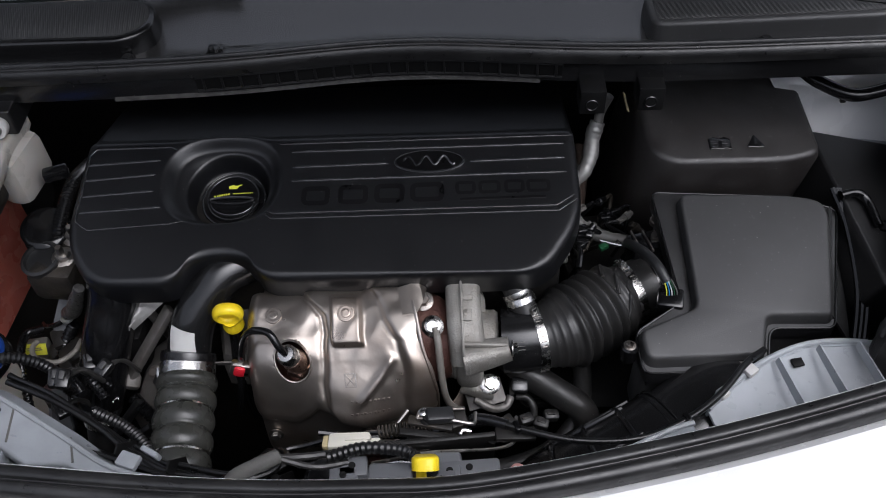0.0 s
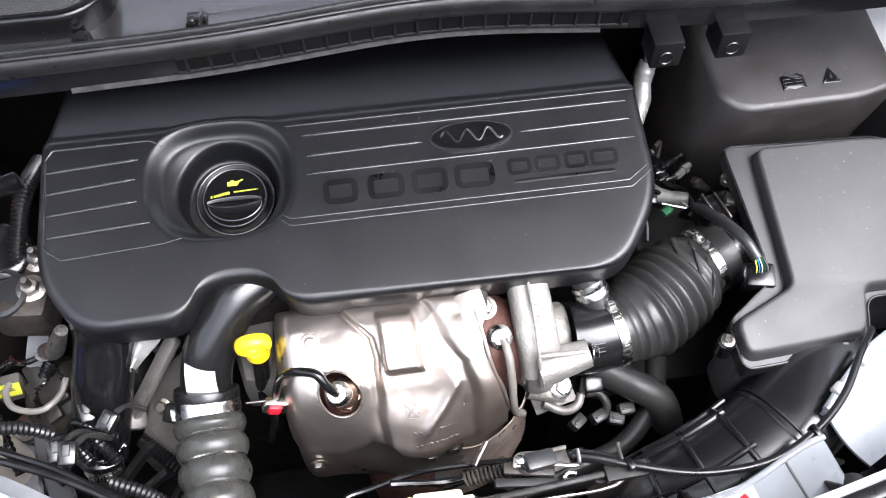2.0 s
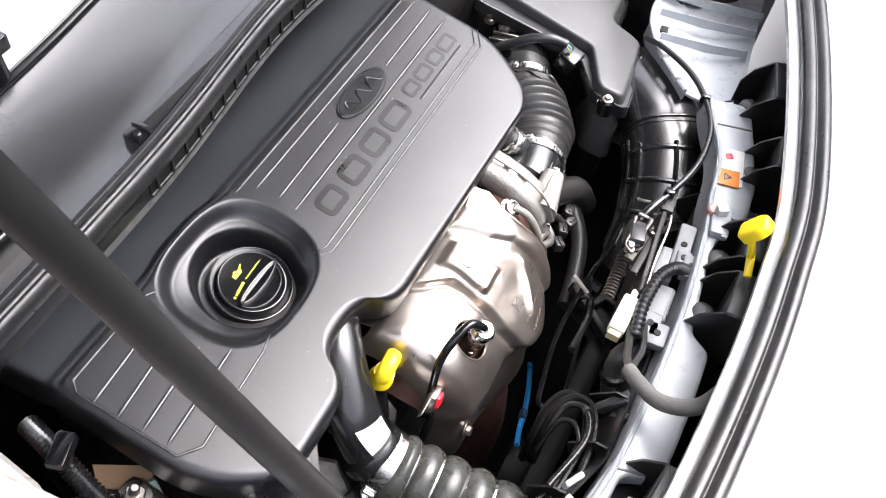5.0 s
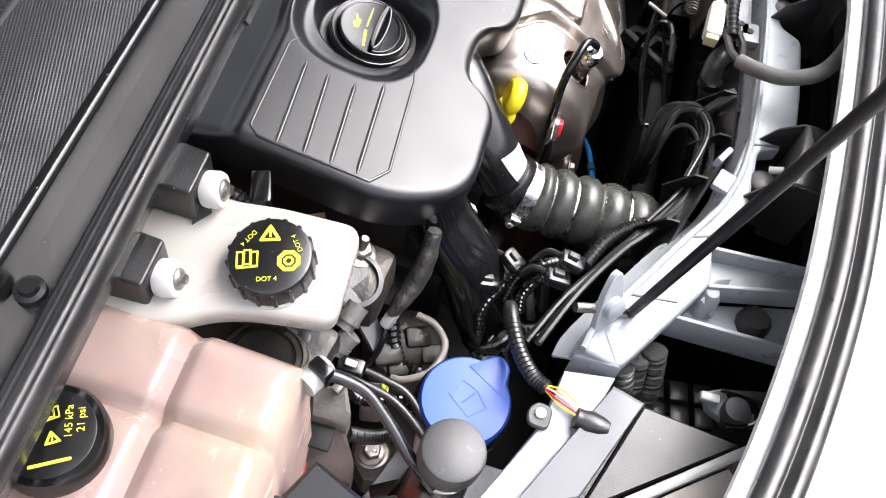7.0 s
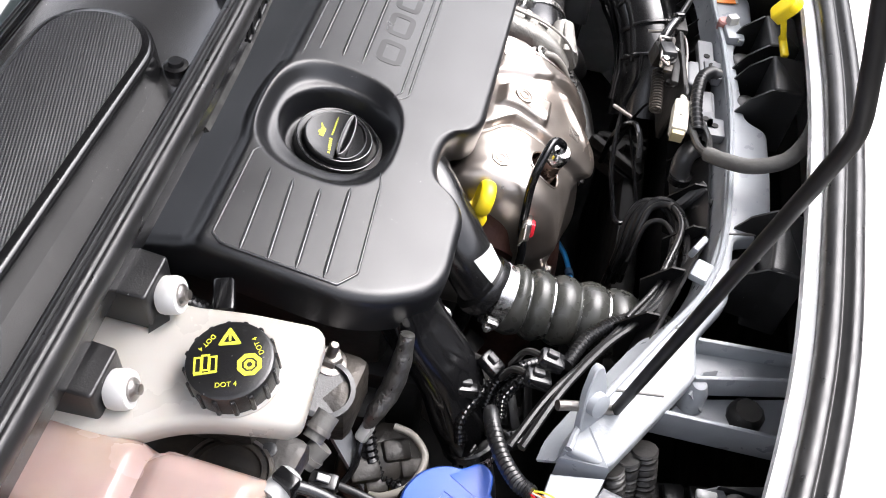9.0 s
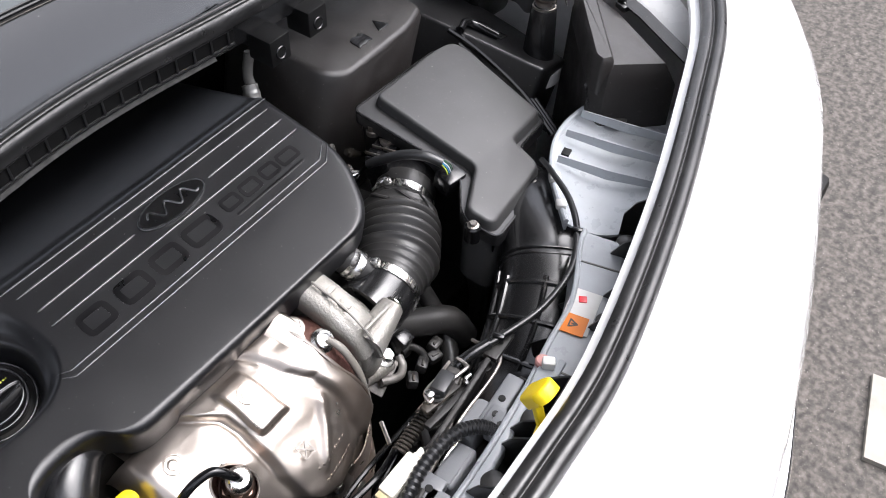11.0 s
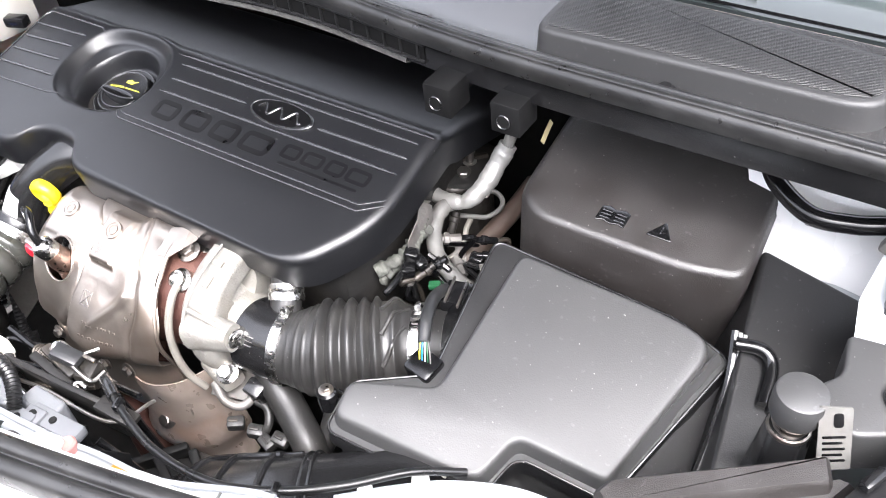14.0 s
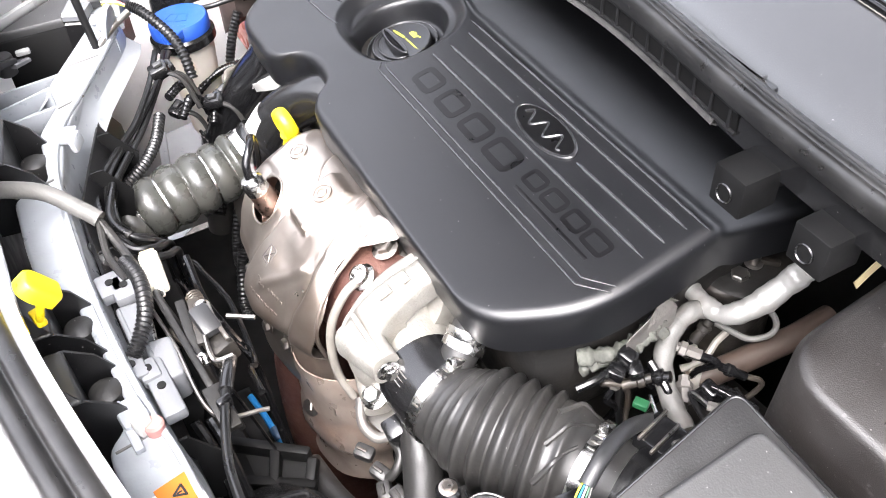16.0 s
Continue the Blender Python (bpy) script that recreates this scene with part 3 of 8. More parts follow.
for x in comb:
    part("comb_tooth", block((0.0030, 0.006, 0.017), pose(x, cowl_y(x) - 0.001, 0.945), 0.0008), PLASTIC, cowl)
for z, r in ((0.9545, 0.0022), (0.9355, 0.0018)):
    part("comb_rail", tube([(x, cowl_y(x) - 0.002, z) for x in XS[21:39]], r, 8, 50), PLASTIC, cowl)
vent = part("vent_strip", solid(rounded([(-0.232, 0.824), (-0.13, 0.834), (-0.03, 0.842), (0.075, 0.836), (0.168, 0.825), (0.172, 0.836), (0.085, 0.848), (-0.03, 0.855), (-0.15, 0.850), (-0.230, 0.844)], 0.003), soft_top(0.9745, 0.003, 0.945)), COWL, cowl, "raised intake strip on the cowl")
part("vent_gap", tube([(-0.230, 0.847, 0.9635), (-0.15, 0.853, 0.9635), (-0.03, 0.858, 0.9635), (0.085, 0.851, 0.9635), (0.172, 0.839, 0.9635)], 0.0022, 8, 40), BLACKPIT, vent, "dark gap behind the strip")
for x, y, s in ((-0.230, 0.836, -1), (0.168, 0.832, 1)):
    box = part("end_clip", block((0.020, 0.020, 0.022), pose(x, y, 0.963 - 0.003 * s, 0, 0, 3 * s), 0.003), SATIN, vent)
    part("clip_rib", block((0.003, 0.021, 0.004), pose(x - 0.004 * s, y, 0.9745 - 0.003 * s, 0, 0, 3 * s), 0.001), COWL, box)
    part("clip_stud", lathe([(0.0035, 0), (0.0035, 0.002), (0.0022, 0.003), (0, 0.003)], pose(x + 0.004 * s, y - 0.002, 0.974 - 0.003 * s), 14), PLASTIC, box)

# two raised pads with fine mesh tops
for name, pts in (("pad", [(-0.80, 0.842), (-0.335, 0.842), (-0.305, 0.872), (-0.308, 0.915), (-0.335, 0.938), (-0.80, 0.938)]), ("pad", [(0.268, 0.839), (0.545, 0.846), (0.567, 0.865), (0.567, 0.928), (0.316, 0.944), (0.266, 0.912)])):
    o = rounded(pts, 0.022)
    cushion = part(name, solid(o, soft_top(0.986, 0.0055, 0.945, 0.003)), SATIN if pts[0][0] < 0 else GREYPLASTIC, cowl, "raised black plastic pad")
    part("mesh_top", solid(inset(o, 0.011), [(0, 0.98), (0, 0.9865), (0.001, 0.987)]), MESHPAD, cushion)
    base = part("base_flange", solid(inset(o, -0.004), [(0, 0.94), (0, 0.958), (0.001, 0.959)]), SATIN, cushion)
for x, y in ((-0.335, 0.836), (-0.62, 0.832), (0.40, 0.832)):
    part("push_clip", lathe([(0.009, 0.955), (0.009, 0.967), (0.006, 0.968), (0.005, 0.971), (0, 0.971)], pose(x, y, 0), 20), PLASTIC, cowl)

# black blocks with a hole that hang under the cowl
for x, y, z in ((0.202, 0.787, 0.920), (0.270, 0.794, 0.917)):
    b = part("cowl_bracket", block((0.030, 0.034, 0.032), pose(x + 0.001, y + 0.014, z + 0.002), 0.002), RODBLACK, cowl)
    part("bracket_arm", block((0.024, 0.05, 0.016), pose(x + 0.001, y + 0.045, z + 0.004), 0.003), RODBLACK, b)
    part("socket", lathe([(0.0074, 0), (0.0074, 0.0012), (0.0066, 0.0020), (0.0058, 0.001)], axis_frame((x, y - 0.003, z), (0, -1, 0.1)), 20), SATIN, b)
    part("socket_hole", lathe([(0.0058, 0.0), (0.0058, 0.0012), (0, 0.0012)], axis_frame((x, y - 0.003, z), (0, -1, 0.1)), 20), BLACKPIT, b)

# windscreen, wipers
GLASSROWS = ((0.147, 0.975), (0.17, 0.983), (0.20, 0.995), (0.265, 1.022), (0.60, 1.23), (1.05, 1.55))
screen = part("windscreen", sheet([[(x, cowl_y(x) + d, z) for x in XS] for d, z in GLASSROWS], 0.005), GLASS)
tagged(screen, "dark tinted windscreen glass", "windscreen", "", "structure")
for ends in (((-0.245, 0.968), (-0.385, 0.953), (-0.80, 0.966)), ((0.275, 0.977), (0.415, 0.969), (0.78, 0.985))):
    w = thing("wiper", (ends[0][0], ends[0][1], 0.98), "black windscreen wiper resting on the glass", "wiper")
    line = [Vector((x, y, 1.010 + 0.012 * k)) for k, (x, y) in enumerate(ends)]
    arm = part("arm", span(line[0], line[1], 0.016, 0.010, 0.003), SATIN, w)
    part("arm_end", span(line[1], line[2], 0.013, 0.008, 0.003), SATIN, w)
    part("blade_frame", span(line[0] + Vector((0, 0.022, 0.001)), line[1] + Vector((0, 0.022, 0.001)), 0.007, 0.008, 0.002), DULLSTEEL, w, "worn bare metal blade frame")
    part("blade", span(line[0] + Vector((0, 0.022, -0.008)), line[2] + Vector((0, 0.022, -0.008)), 0.006, 0.008, 0.001), RUBBER, w)
    part("spindle", lathe([(0.013, -0.034), (0.012, -0.006), (0.010, 0.006), (0.006, 0.009), (0, 0.009)], Matrix.Translation(line[0]), 24), GLOSS, w)
    part("hinge_cover", solid(rounded([(-0.020, -0.011), (0.020, -0.010), (0.020, 0.010), (-0.020, 0.011)], 0.004, 3), soft_top(0.008, 0.003, -0.006), lambda x, y, h, p=line[0]: p + Vector((x, y, h))), SATIN, w)

# ======== engine ========
engine = thing("engine", (-0.1, 0.75, 0.25), "grimy dark engine block under its cover", "engine")
part("cylinder_block", block((0.50, 0.24, 0.44), pose(-0.11, 0.78, 0.45), 0.01), DARK, engine)
part("cylinder_head", block((0.55, 0.22, 0.12), pose(-0.11, 0.77, 0.73), 0.012), DARK, engine)
part("rocker_cover", block((0.54, 0.24, 0.035), pose(-0.11, 0.80, 0.795), 0.01), DARK, engine)
# gearbox and timing cover carry the bay's shade in their near-black colour
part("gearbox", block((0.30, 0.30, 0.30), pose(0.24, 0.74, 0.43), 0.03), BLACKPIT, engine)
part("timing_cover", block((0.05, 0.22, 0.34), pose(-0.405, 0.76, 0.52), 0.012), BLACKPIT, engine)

# ---- engine cover ----
TILT_COVER = 0.217
NORMAL = Vector((0, -TILT_COVER, 1)).normalized()


def on_cover(x, y, h):
    return Vector((x, y, 0.852 + TILT_COVER * (y - 0.752))) + NORMAL * h


cover = thing("engine_cover", (-0.12, 0.75, 0.80), "moulded matt black plastic engine cover with ribs and a raised badge", "engine cover")
OUT = rounded([(-0.413, 0.672), (-0.374, 0.613), (-0.277, 0.613), (-0.258, 0.648), (-0.196, 0.648), (-0.176, 0.617), (0.142, 0.617), (0.190, 0.690), (0.184, 0.955), (-0.405, 0.955)],
              [0.036, 0.030, 0.022, 0.035, 0.030, 0.024, 0.032, 0.036, 0.02, 0.02], 9)
BOWL = Vector((-0.236, 0.749))


def smooth(a, b, v):
    u = min(1, max(0, (v - a) / (b - a)))
    return u * u * (3 - 2 * u)


WELL = Vector((-0.2310, 0.7425))


def cover_height(x, y):
    """Relief of the cover: the stepped well round the filler, the raised panel, the fall at the back."""
    dx, dy = (x - BOWL.x) / 0.071, (y - BOWL.y) / 0.060
    rho = (abs(dx) ** 2.6 + abs(dy) ** 2.6) ** (1 / 2.6)
    h = -0.0125 * smooth(1.04, 0.80, rho) - 0.004 * smooth(0.82, 0.55, rho)
    h -= 0.0225 * smooth(0.0520, 0.0415, math.hypot(x - WELL.x, y - WELL.y))
    if rho > 0.98:
        h -= 0.008 * smooth(0.802, 0.816, y) * smooth(1.0, 1.2, rho) + 0.55 * max(0, y - 0.812) * smooth(1.0, 1.2, rho)
    return h


# directions: denser where the edge is far away
edge_pts = []
m_out = len(OUT)
for i in range(m_out):
    a, b = Vector(OUT[i - 1]), Vector(OUT[i])
    k = max(1, int((b - a).length / 0.004))
    edge_pts += [a.lerp(b, j / k) for j in range(k)]
bm = bmesh.new()
rows = []
angles = [math.atan2((p - BOWL).y, (p - BOWL).x) for p in edge_pts]
dists = [(p - BOWL).length for p in edge_pts]
inner_r = [0.004 + 0.0016 * k for k in range(52)]
mid = inner_r[-1]
fracs = [k / 44 for k in range(1, 45)]
EDGE = 0.011
tail = [0.0, 0.2, 0.4, 0.6, 0.8, 0.93, 1.0]
for r in inner_r:
    rows.append([bm.verts.new(on_cover(BOWL.x + r * math.cos(a), BOWL.y + r * math.sin(a), cover_height(BOWL.x + r * math.cos(a), BOWL.y + r * math.sin(a)))) for a in angles])
for f in fracs:
    row = []
    for a, D in zip(angles, dists):
        r = mid + (D - EDGE - mid) * f
        x, y = BOWL.x + r * math.cos(a), BOWL.y + r * math.sin(a)
        row.append(bm.verts.new(on_cover(x, y, cover_height(x, y))))
    rows.append(row)
for u in tail[1:]:
    row = []
    for a, D in zip(angles, dists):
        r = D - EDGE + EDGE * u
        x, y = BOWL.x + r * math.cos(a), BOWL.y + r * math.sin(a)
        row.append(bm.verts.new(on_cover(x, y, cover_height(x, y) - EDGE * 0.9 * (1 - math.sqrt(max(0, 1 - u * u))))))
    rows.append(row)
for drop, grow in ((0.0115, 0.0002), (0.020, 0.001), (0.032, 0.0015), (0.042, 0.002)):
    row = []
    for a, D in zip(angles, dists):
        r = D + grow
        x, y = BOWL.x + r * math.cos(a), BOWL.y + r * math.sin(a)
        row.append(bm.verts.new(on_cover(x, y, cover_height(x, y) - drop)))
    rows.append(row)
for lo, hi in zip(rows, rows[1:]):
    for i in range(len(angles)):
        bm.faces.new((lo[i - 1], lo[i], hi[i], hi[i - 1]))
bm.faces.new(rows[0])
shell = part("shell", bm, COVER, cover, sharp=60)



def cover_line(name, pts, r, lift):
    """A rounded ridge that follows the cover's relief."""
    line = []
    for p, q in zip(pts, pts[1:]):
        p, q = Vector(p), Vector(q)
        k = max(2, int((q - p).length / 0.006))
        line += [p.lerp(q, j / k) for j in range(k)]
    line.append(Vector(pts[-1]))
    n = len(line) - 1
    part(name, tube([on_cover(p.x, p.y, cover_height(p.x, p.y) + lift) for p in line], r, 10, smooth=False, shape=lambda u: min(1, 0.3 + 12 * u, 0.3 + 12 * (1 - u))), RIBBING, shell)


RIBS = [((-0.154, 0.785), (0.173, 0.787)), ((-0.151, 0.763), (-0.037, 0.765)), ((0.061, 0.765), (0.173, 0.767)), ((-0.152, 0.744), (0.174, 0.747)),
        ((-0.403, 0.773), (-0.314, 0.778)), ((-0.402, 0.751), (-0.317, 0.758)), ((-0.401, 0.729), (-0.316, 0.735)), ((-0.400, 0.707), (-0.304, 0.7125))]
for ends in RIBS:
    cover_line("rib", ends, 0.0020, 0.0002)
for pts in ([(-0.180, 0.7005), (-0.171, 0.6935), (0.162, 0.6955), (0.184, 0.711)], [(-0.180, 0.7065), (-0.170, 0.7005), (0.160, 0.7025), (0.182, 0.717)],
            [(-0.274, 0.694), (-0.290, 0.6900), (-0.386, 0.6840), (-0.4025, 0.696), (-0.4025, 0.788), (-0.396, 0.7965), (-0.303, 0.797), (-0.292, 0.791)], [(-0.170, 0.797), (0.184, 0.799)]):
    cover_line("ridge", pts, 0.0013, 0.0001)

# oval badge with a plain wave in it
oval = [(0.0125 + 0.0425 * math.cos(a), 0.766 + 0.0165 * math.sin(a)) for a in [2 * math.pi * k / 48 for k in range(48)]]
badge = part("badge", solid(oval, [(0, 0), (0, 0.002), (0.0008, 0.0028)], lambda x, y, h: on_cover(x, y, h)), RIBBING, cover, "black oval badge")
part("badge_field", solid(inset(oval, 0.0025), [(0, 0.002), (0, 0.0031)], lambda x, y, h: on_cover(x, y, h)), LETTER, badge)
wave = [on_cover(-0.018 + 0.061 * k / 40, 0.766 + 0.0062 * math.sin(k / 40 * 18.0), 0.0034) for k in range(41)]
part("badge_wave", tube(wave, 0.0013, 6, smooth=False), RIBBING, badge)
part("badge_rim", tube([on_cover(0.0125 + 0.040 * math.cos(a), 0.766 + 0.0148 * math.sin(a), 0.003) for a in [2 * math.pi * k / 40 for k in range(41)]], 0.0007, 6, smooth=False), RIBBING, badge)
# word mark as plain rounded shapes
MARKS = [(-0.121, 0.723, 0.034, 0.026), (-0.077, 0.7235, 0.036, 0.026), (-0.034, 0.724, 0.036, 0.026), (0.010, 0.7245, 0.040, 0.026),
         (0.055, 0.729, 0.024, 0.018), (0.083, 0.729, 0.026, 0.018), (0.112, 0.7295, 0.024, 0.018), (0.140, 0.7295, 0.028, 0.018)]
for x, y, w, h in MARKS:
    part("word_mark", frame_shape(w, h, h * 0.24, h * 0.34, lambda u, v, k, x=x, y=y: on_cover(x + u, y + v, k - 0.0002), 0.0005), LETTER, shell)
part("word_mark", bar2d((0.048, 0.7135), (0.148, 0.7145), 0.0035, lambda x, y, h: on_cover(x, y, h), 0.0004), LETTER, shell)

# oil filler cap in the bowl
cap_at = on_cover(-0.2270, 0.7395, -0.0385)
CAPM = axis_frame(cap_at, NORMAL)
cap = thing("oil_filler_cap", cap_at, "black oil filler cap with yellow print in the cover's well", "oil cap")
part("skirt", lathe([(0.0400, -0.012), (0.0395, 0.0075), (0.0388, 0.009), (0.0365, 0.009), (0.0345, 0.0075), (0.0, 0.0075)], CAPM, 48), LETTER, cap)
part("top", lathe([(0.0325, 0.000), (0.0325, 0.0115), (0.0312, 0.0132), (0.0290, 0.0128), (0.0, 0.0122)], CAPM, 48), GLOSS, cap)
CAPP = lambda x, y, h: CAPM @ Vector((x, y, h + 0.0124))
LEAF = [(0.0265 * math.cos(a), -0.0058 + (0.0062 if math.sin(a) < 0 else 0.0040) * math.sin(a)) for a in [2 * math.pi * k / 40 for k in range(40)]]
part("grip", solid(LEAF, [(0, -0.002), (0, 0.0052), (0.0010, 0.0064), (0.0024, 0.0058)], CAPP), GLOSS, cap)
# the catch of light on grip and cap rims, drawn as paler lines
part("grip_edge", tube([CAPP(x, y, 0.0060) for x, y in LEAF] + [CAPP(*LEAF[0], 0.0060)], 0.0009, 8, smooth=False), RIBBING, cap, "grip edge with its glint in a paler black")
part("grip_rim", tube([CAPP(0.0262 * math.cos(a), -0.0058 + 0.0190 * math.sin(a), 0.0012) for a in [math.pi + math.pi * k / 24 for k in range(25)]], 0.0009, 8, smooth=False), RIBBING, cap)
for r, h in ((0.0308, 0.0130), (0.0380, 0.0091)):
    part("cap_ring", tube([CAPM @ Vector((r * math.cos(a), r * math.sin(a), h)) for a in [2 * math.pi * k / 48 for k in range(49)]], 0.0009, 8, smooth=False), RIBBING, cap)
# two rows of worn print and an oil can
x = -0.0255
for k, w in enumerate((0.0040, 0.0020, 0.0020, 0.0022, 0.0018, 0.0020, 0.0022)):
    part("print", bar2d((x, 0.0028 + 0.0012 * k * 0.4), (x + w, 0.0030 + 0.0012 * k * 0.4), 0.0040 if k == 0 else 0.0032, CAPP, 0.0003), MARK, cap, "yellow printed bar")
    x += w + 0.0007
for k in range(9):
    part("print", bar2d((-0.001 + 0.0029 * k, 0.0062 + 0.0001 * k), (0.0009 + 0.0029 * k, 0.0063 + 0.0001 * k), 0.0017, CAPP, 0.0003), MARK, cap, "yellow printed bar")
oil = solid([(-0.007, 0.0130), (0.003, 0.0130), (0.005, 0.0165), (0.009, 0.0185), (0.0082, 0.0195), (0.003, 0.0175), (-0.007, 0.0175)], [(0, 0), (0, 0.0004)], CAPP)
part("print", oil, MARK, cap, "yellow oil can sign")
part("print", bar2d((-0.004, 0.0185), (0.000, 0.0185), 0.0010, CAPP, 0.0004), MARK, cap, "yellow oil can sign")

# ---- exhaust heat shield ----
shield = thing("heat_shield", (-0.11, 0.56, 0.60), "dented silver-brown pressed metal exhaust heat shield", "heat shield")
SPROF = [(0.640, 0.770), (0.628, 0.782), (0.610, 0.784), (0.590, 0.778), (0.568, 0.768), (0.550, 0.752), (0.536, 0.728), (0.527, 0.698), (0.521, 0.664), (0.517, 0.630), (0.518, 0.598), (0.525, 0.575)]
prof = catmull([(0, y, z) for y, z in SPROF], 60)


# lines of the pressing: two winding steps down the face and the fold above the lower flange
WIND_A = [(0.10, 0.39), (0.16, 0.42), (0.25, 0.50), (0.33, 0.515), (0.42, 0.49), (0.52, 0.465), (0.60, 0.48), (0.66, 0.55), (0.72, 0.64)]
WIND_B = [(0.05, 0.76), (0.13, 0.79), (0.28, 0.83), (0.36, 0.895), (0.45, 0.875), (0.56, 0.85), (0.70, 0.87)]
FOLD = [(0.0, 0.68), (0.30, 0.70), (0.37, 0.66), (0.42, 0.62), (0.50, 0.63), (0.65, 0.66), (0.95, 0.64)]


def shield_point(u, v):
    """u across from 0 (timing side) to 1 (turbo), v down the face."""
    k = min(59.999, max(0, v) * 60)
    p = prof[int(k)].lerp(prof[int(k) + 1], k - int(k))
    x = -0.216 + (0.203 + 0.010 * smooth(0.0, 0.30, v) + 0.020 * smooth(0.32, 0.52, v)) * u
    side = max(0, 0.16 - u) / 0.16
    side2 = max(0, u - 0.90) / 0.10
    x += 0.012 * side * side
    n = Vector((0, -0.45, 0.9)).lerp(Vector((0, -0.98, 0.2)), smooth(0.15, 0.75, v)).normalized()
    q = Vector((x, p.y, p.z))
    q -= n * (0.040 * side ** 2)
    ga, gb, gf = u - read_off(WIND_A, v), u - read_off(WIND_B, v), v - read_off(FOLD, u)
    above = smooth(0.02, -0.02, gf)
    pocket = smooth(0.545, 0.565, u) * smooth(0.725, 0.700, u) * smooth(0.13, 0.17, v) * smooth(0.385, 0.360, v)
    d = 0.0085 * smooth(-0.012, 0.030, ga) * above - 0.0030 * math.exp(-((ga + 0.004) / 0.018) ** 2) * above
    d += 0.0050 * smooth(-0.020, 0.045, gb) * above - 0.0014 * math.exp(-((gb + 0.004) / 0.016) ** 2) * above
    d += 0.0080 * pocket + 0.0016 * math.exp(-((gf + 0.035) / 0.02) ** 2)
    # a slanting crease below the stamp, and the belly above the lower flange
    e = (u - 0.84) * 0.60 + (v - 0.42) * 0.80
    f = (u - 0.84) * -0.80 + (v - 0.42) * 0.60
    d += 0.0050 * math.exp(-(e / 0.016) ** 2) * smooth(-0.02, 0.04, f) * smooth(0.30, 0.22, f) * above
    d += 0.0240 * math.exp(-((u - 0.60) / 0.22) ** 2) * smooth(0.44, 0.66, v) * smooth(1.0, 0.80, v)
    d -= 0.0095 * smooth(-0.012, 0.022, gf)
    d += 0.0050 * math.exp(-(((u - 0.26) / 0.15) ** 2 + ((v - 0.44) / 0.15) ** 2))
    d += 0.0060 * smooth(0.72, 0.76, u) * smooth(0.20, 0.06, v) - 0.010 * side2 ** 2 * smooth(0.25, 0.45, v)
    d += 0.0032 * noise.noise(Vector((u * 4.5, v * 5.5, 0.3))) + 0.0007 * noise.noise(Vector((u * 13, v * 15, 4.3)))
    d += 0.0012 * (0.35 - abs(noise.noise(Vector((u * 7 + 3, v * 8, 9.1)))))
    return q + n * d


HOLE, HR = (0.325, 0.435), (0.086, 0.082)
NU, NV = 140, 150
bm = bmesh.new()
keep = {}
for j in range(NV + 1):
    for i in range(NU + 1):
        du, dv = (i / NU - HOLE[0]) / HR[0], (j / NV - HOLE[1]) / HR[1]
        if math.hypot(du, dv) >= 0.86:
            keep[i, j] = (du, dv)
gridv = {}
for (i, j), (du, dv) in keep.items():
    rr = math.hypot(du, dv)
    edge = any((i + a, j + c) not in keep for a in (-1, 0, 1) for c in (-1, 0, 1)) and rr < 2
    k = 1.0 / rr if edge else max(1.0, 1.12 / rr) if rr < 1.12 else 1.0
    gridv[i, j] = bm.verts.new(shield_point(HOLE[0] + du * HR[0] * k, HOLE[1] + dv * HR[1] * k))
faces = []
for j in range(NV):
    for i in range(NU):
        q = [gridv.get(k) for k in ((i, j), (i + 1, j), (i + 1, j + 1), (i, j + 1))]
        if all(q):
            faces.append(bm.faces.new(q))
thicken(bm, faces, 0.0012)
panel = part("pressed_panel", bm, SHIELD, shield, sharp=80)
part("hole_rim", tube([shield_point(HOLE[0] + HR[0] * 1.02 * math.cos(a), HOLE[1] + HR[1] * 1.02 * math.sin(a)) for a in [2 * math.pi * k / 24 for k in range(25)]], 0.0013, 8, 72), SHIELD, shield)
# curled flap at the upper turbo-side corner
part("curled_flap", sheet([[shield_point(0.93, v) + Vector((0.0, 0, 0.001)) for v in (0.02, 0.1, 0.18, 0.26)], [shield_point(1.0, v) + Vector((0.002, 0.002, 0.008 - 0.02 * v)) for v in (0.02, 0.1, 0.18, 0.26)], [shield_point(1.0, v) + Vector((0.010, 0.006, 0.009 - 0.03 * v)) for v in (0.02, 0.1, 0.16, 0.22)], [shield_point(1.0, v) + Vector((0.016, 0.012, 0.002 - 0.03 * v)) for v in (0.02, 0.08, 0.12, 0.16)]], 0.0012), SHIELD, shield, "curled metal flap")


def shield_normal(u, v):
    a, b, c = shield_point(u, v), shield_point(u + 0.02, v), shield_point(u, min(1, v + 0.03))
    n = (b - a).cross(c - a).normalized()
    return n if n.z > 0 or n.y < 0 else -n


for u, v, r in ((0.235, 0.24, 0.0085), (0.635, 0.245, 0.0085)):
    n = shield_normal(u, v)
    n = -n if n.z < 0 else n
    b = part("fixing_bolt", lathe([(0.0100, -0.001), (0.0095, 0.0008), (0.0082, 0.0009), (0.0078, 0.0002), (0.0056, 0.0002), (0.0052, 0.0014), (0.0038, 0.0016), (0.0034, 0.0008), (0, 0.0008)], axis_frame(shield_point(u, v) + n * 0.001, n), 24), SHIELD, shield)
for u, v in ((0.16, 0.78), (0.66, 0.70), (0.77, 0.71)):
    hex_bolt(shield, shield_point(u, v) + Vector((0, -0.002, 0)), (0, -1, 0.15), 0.006, DULLSTEEL)
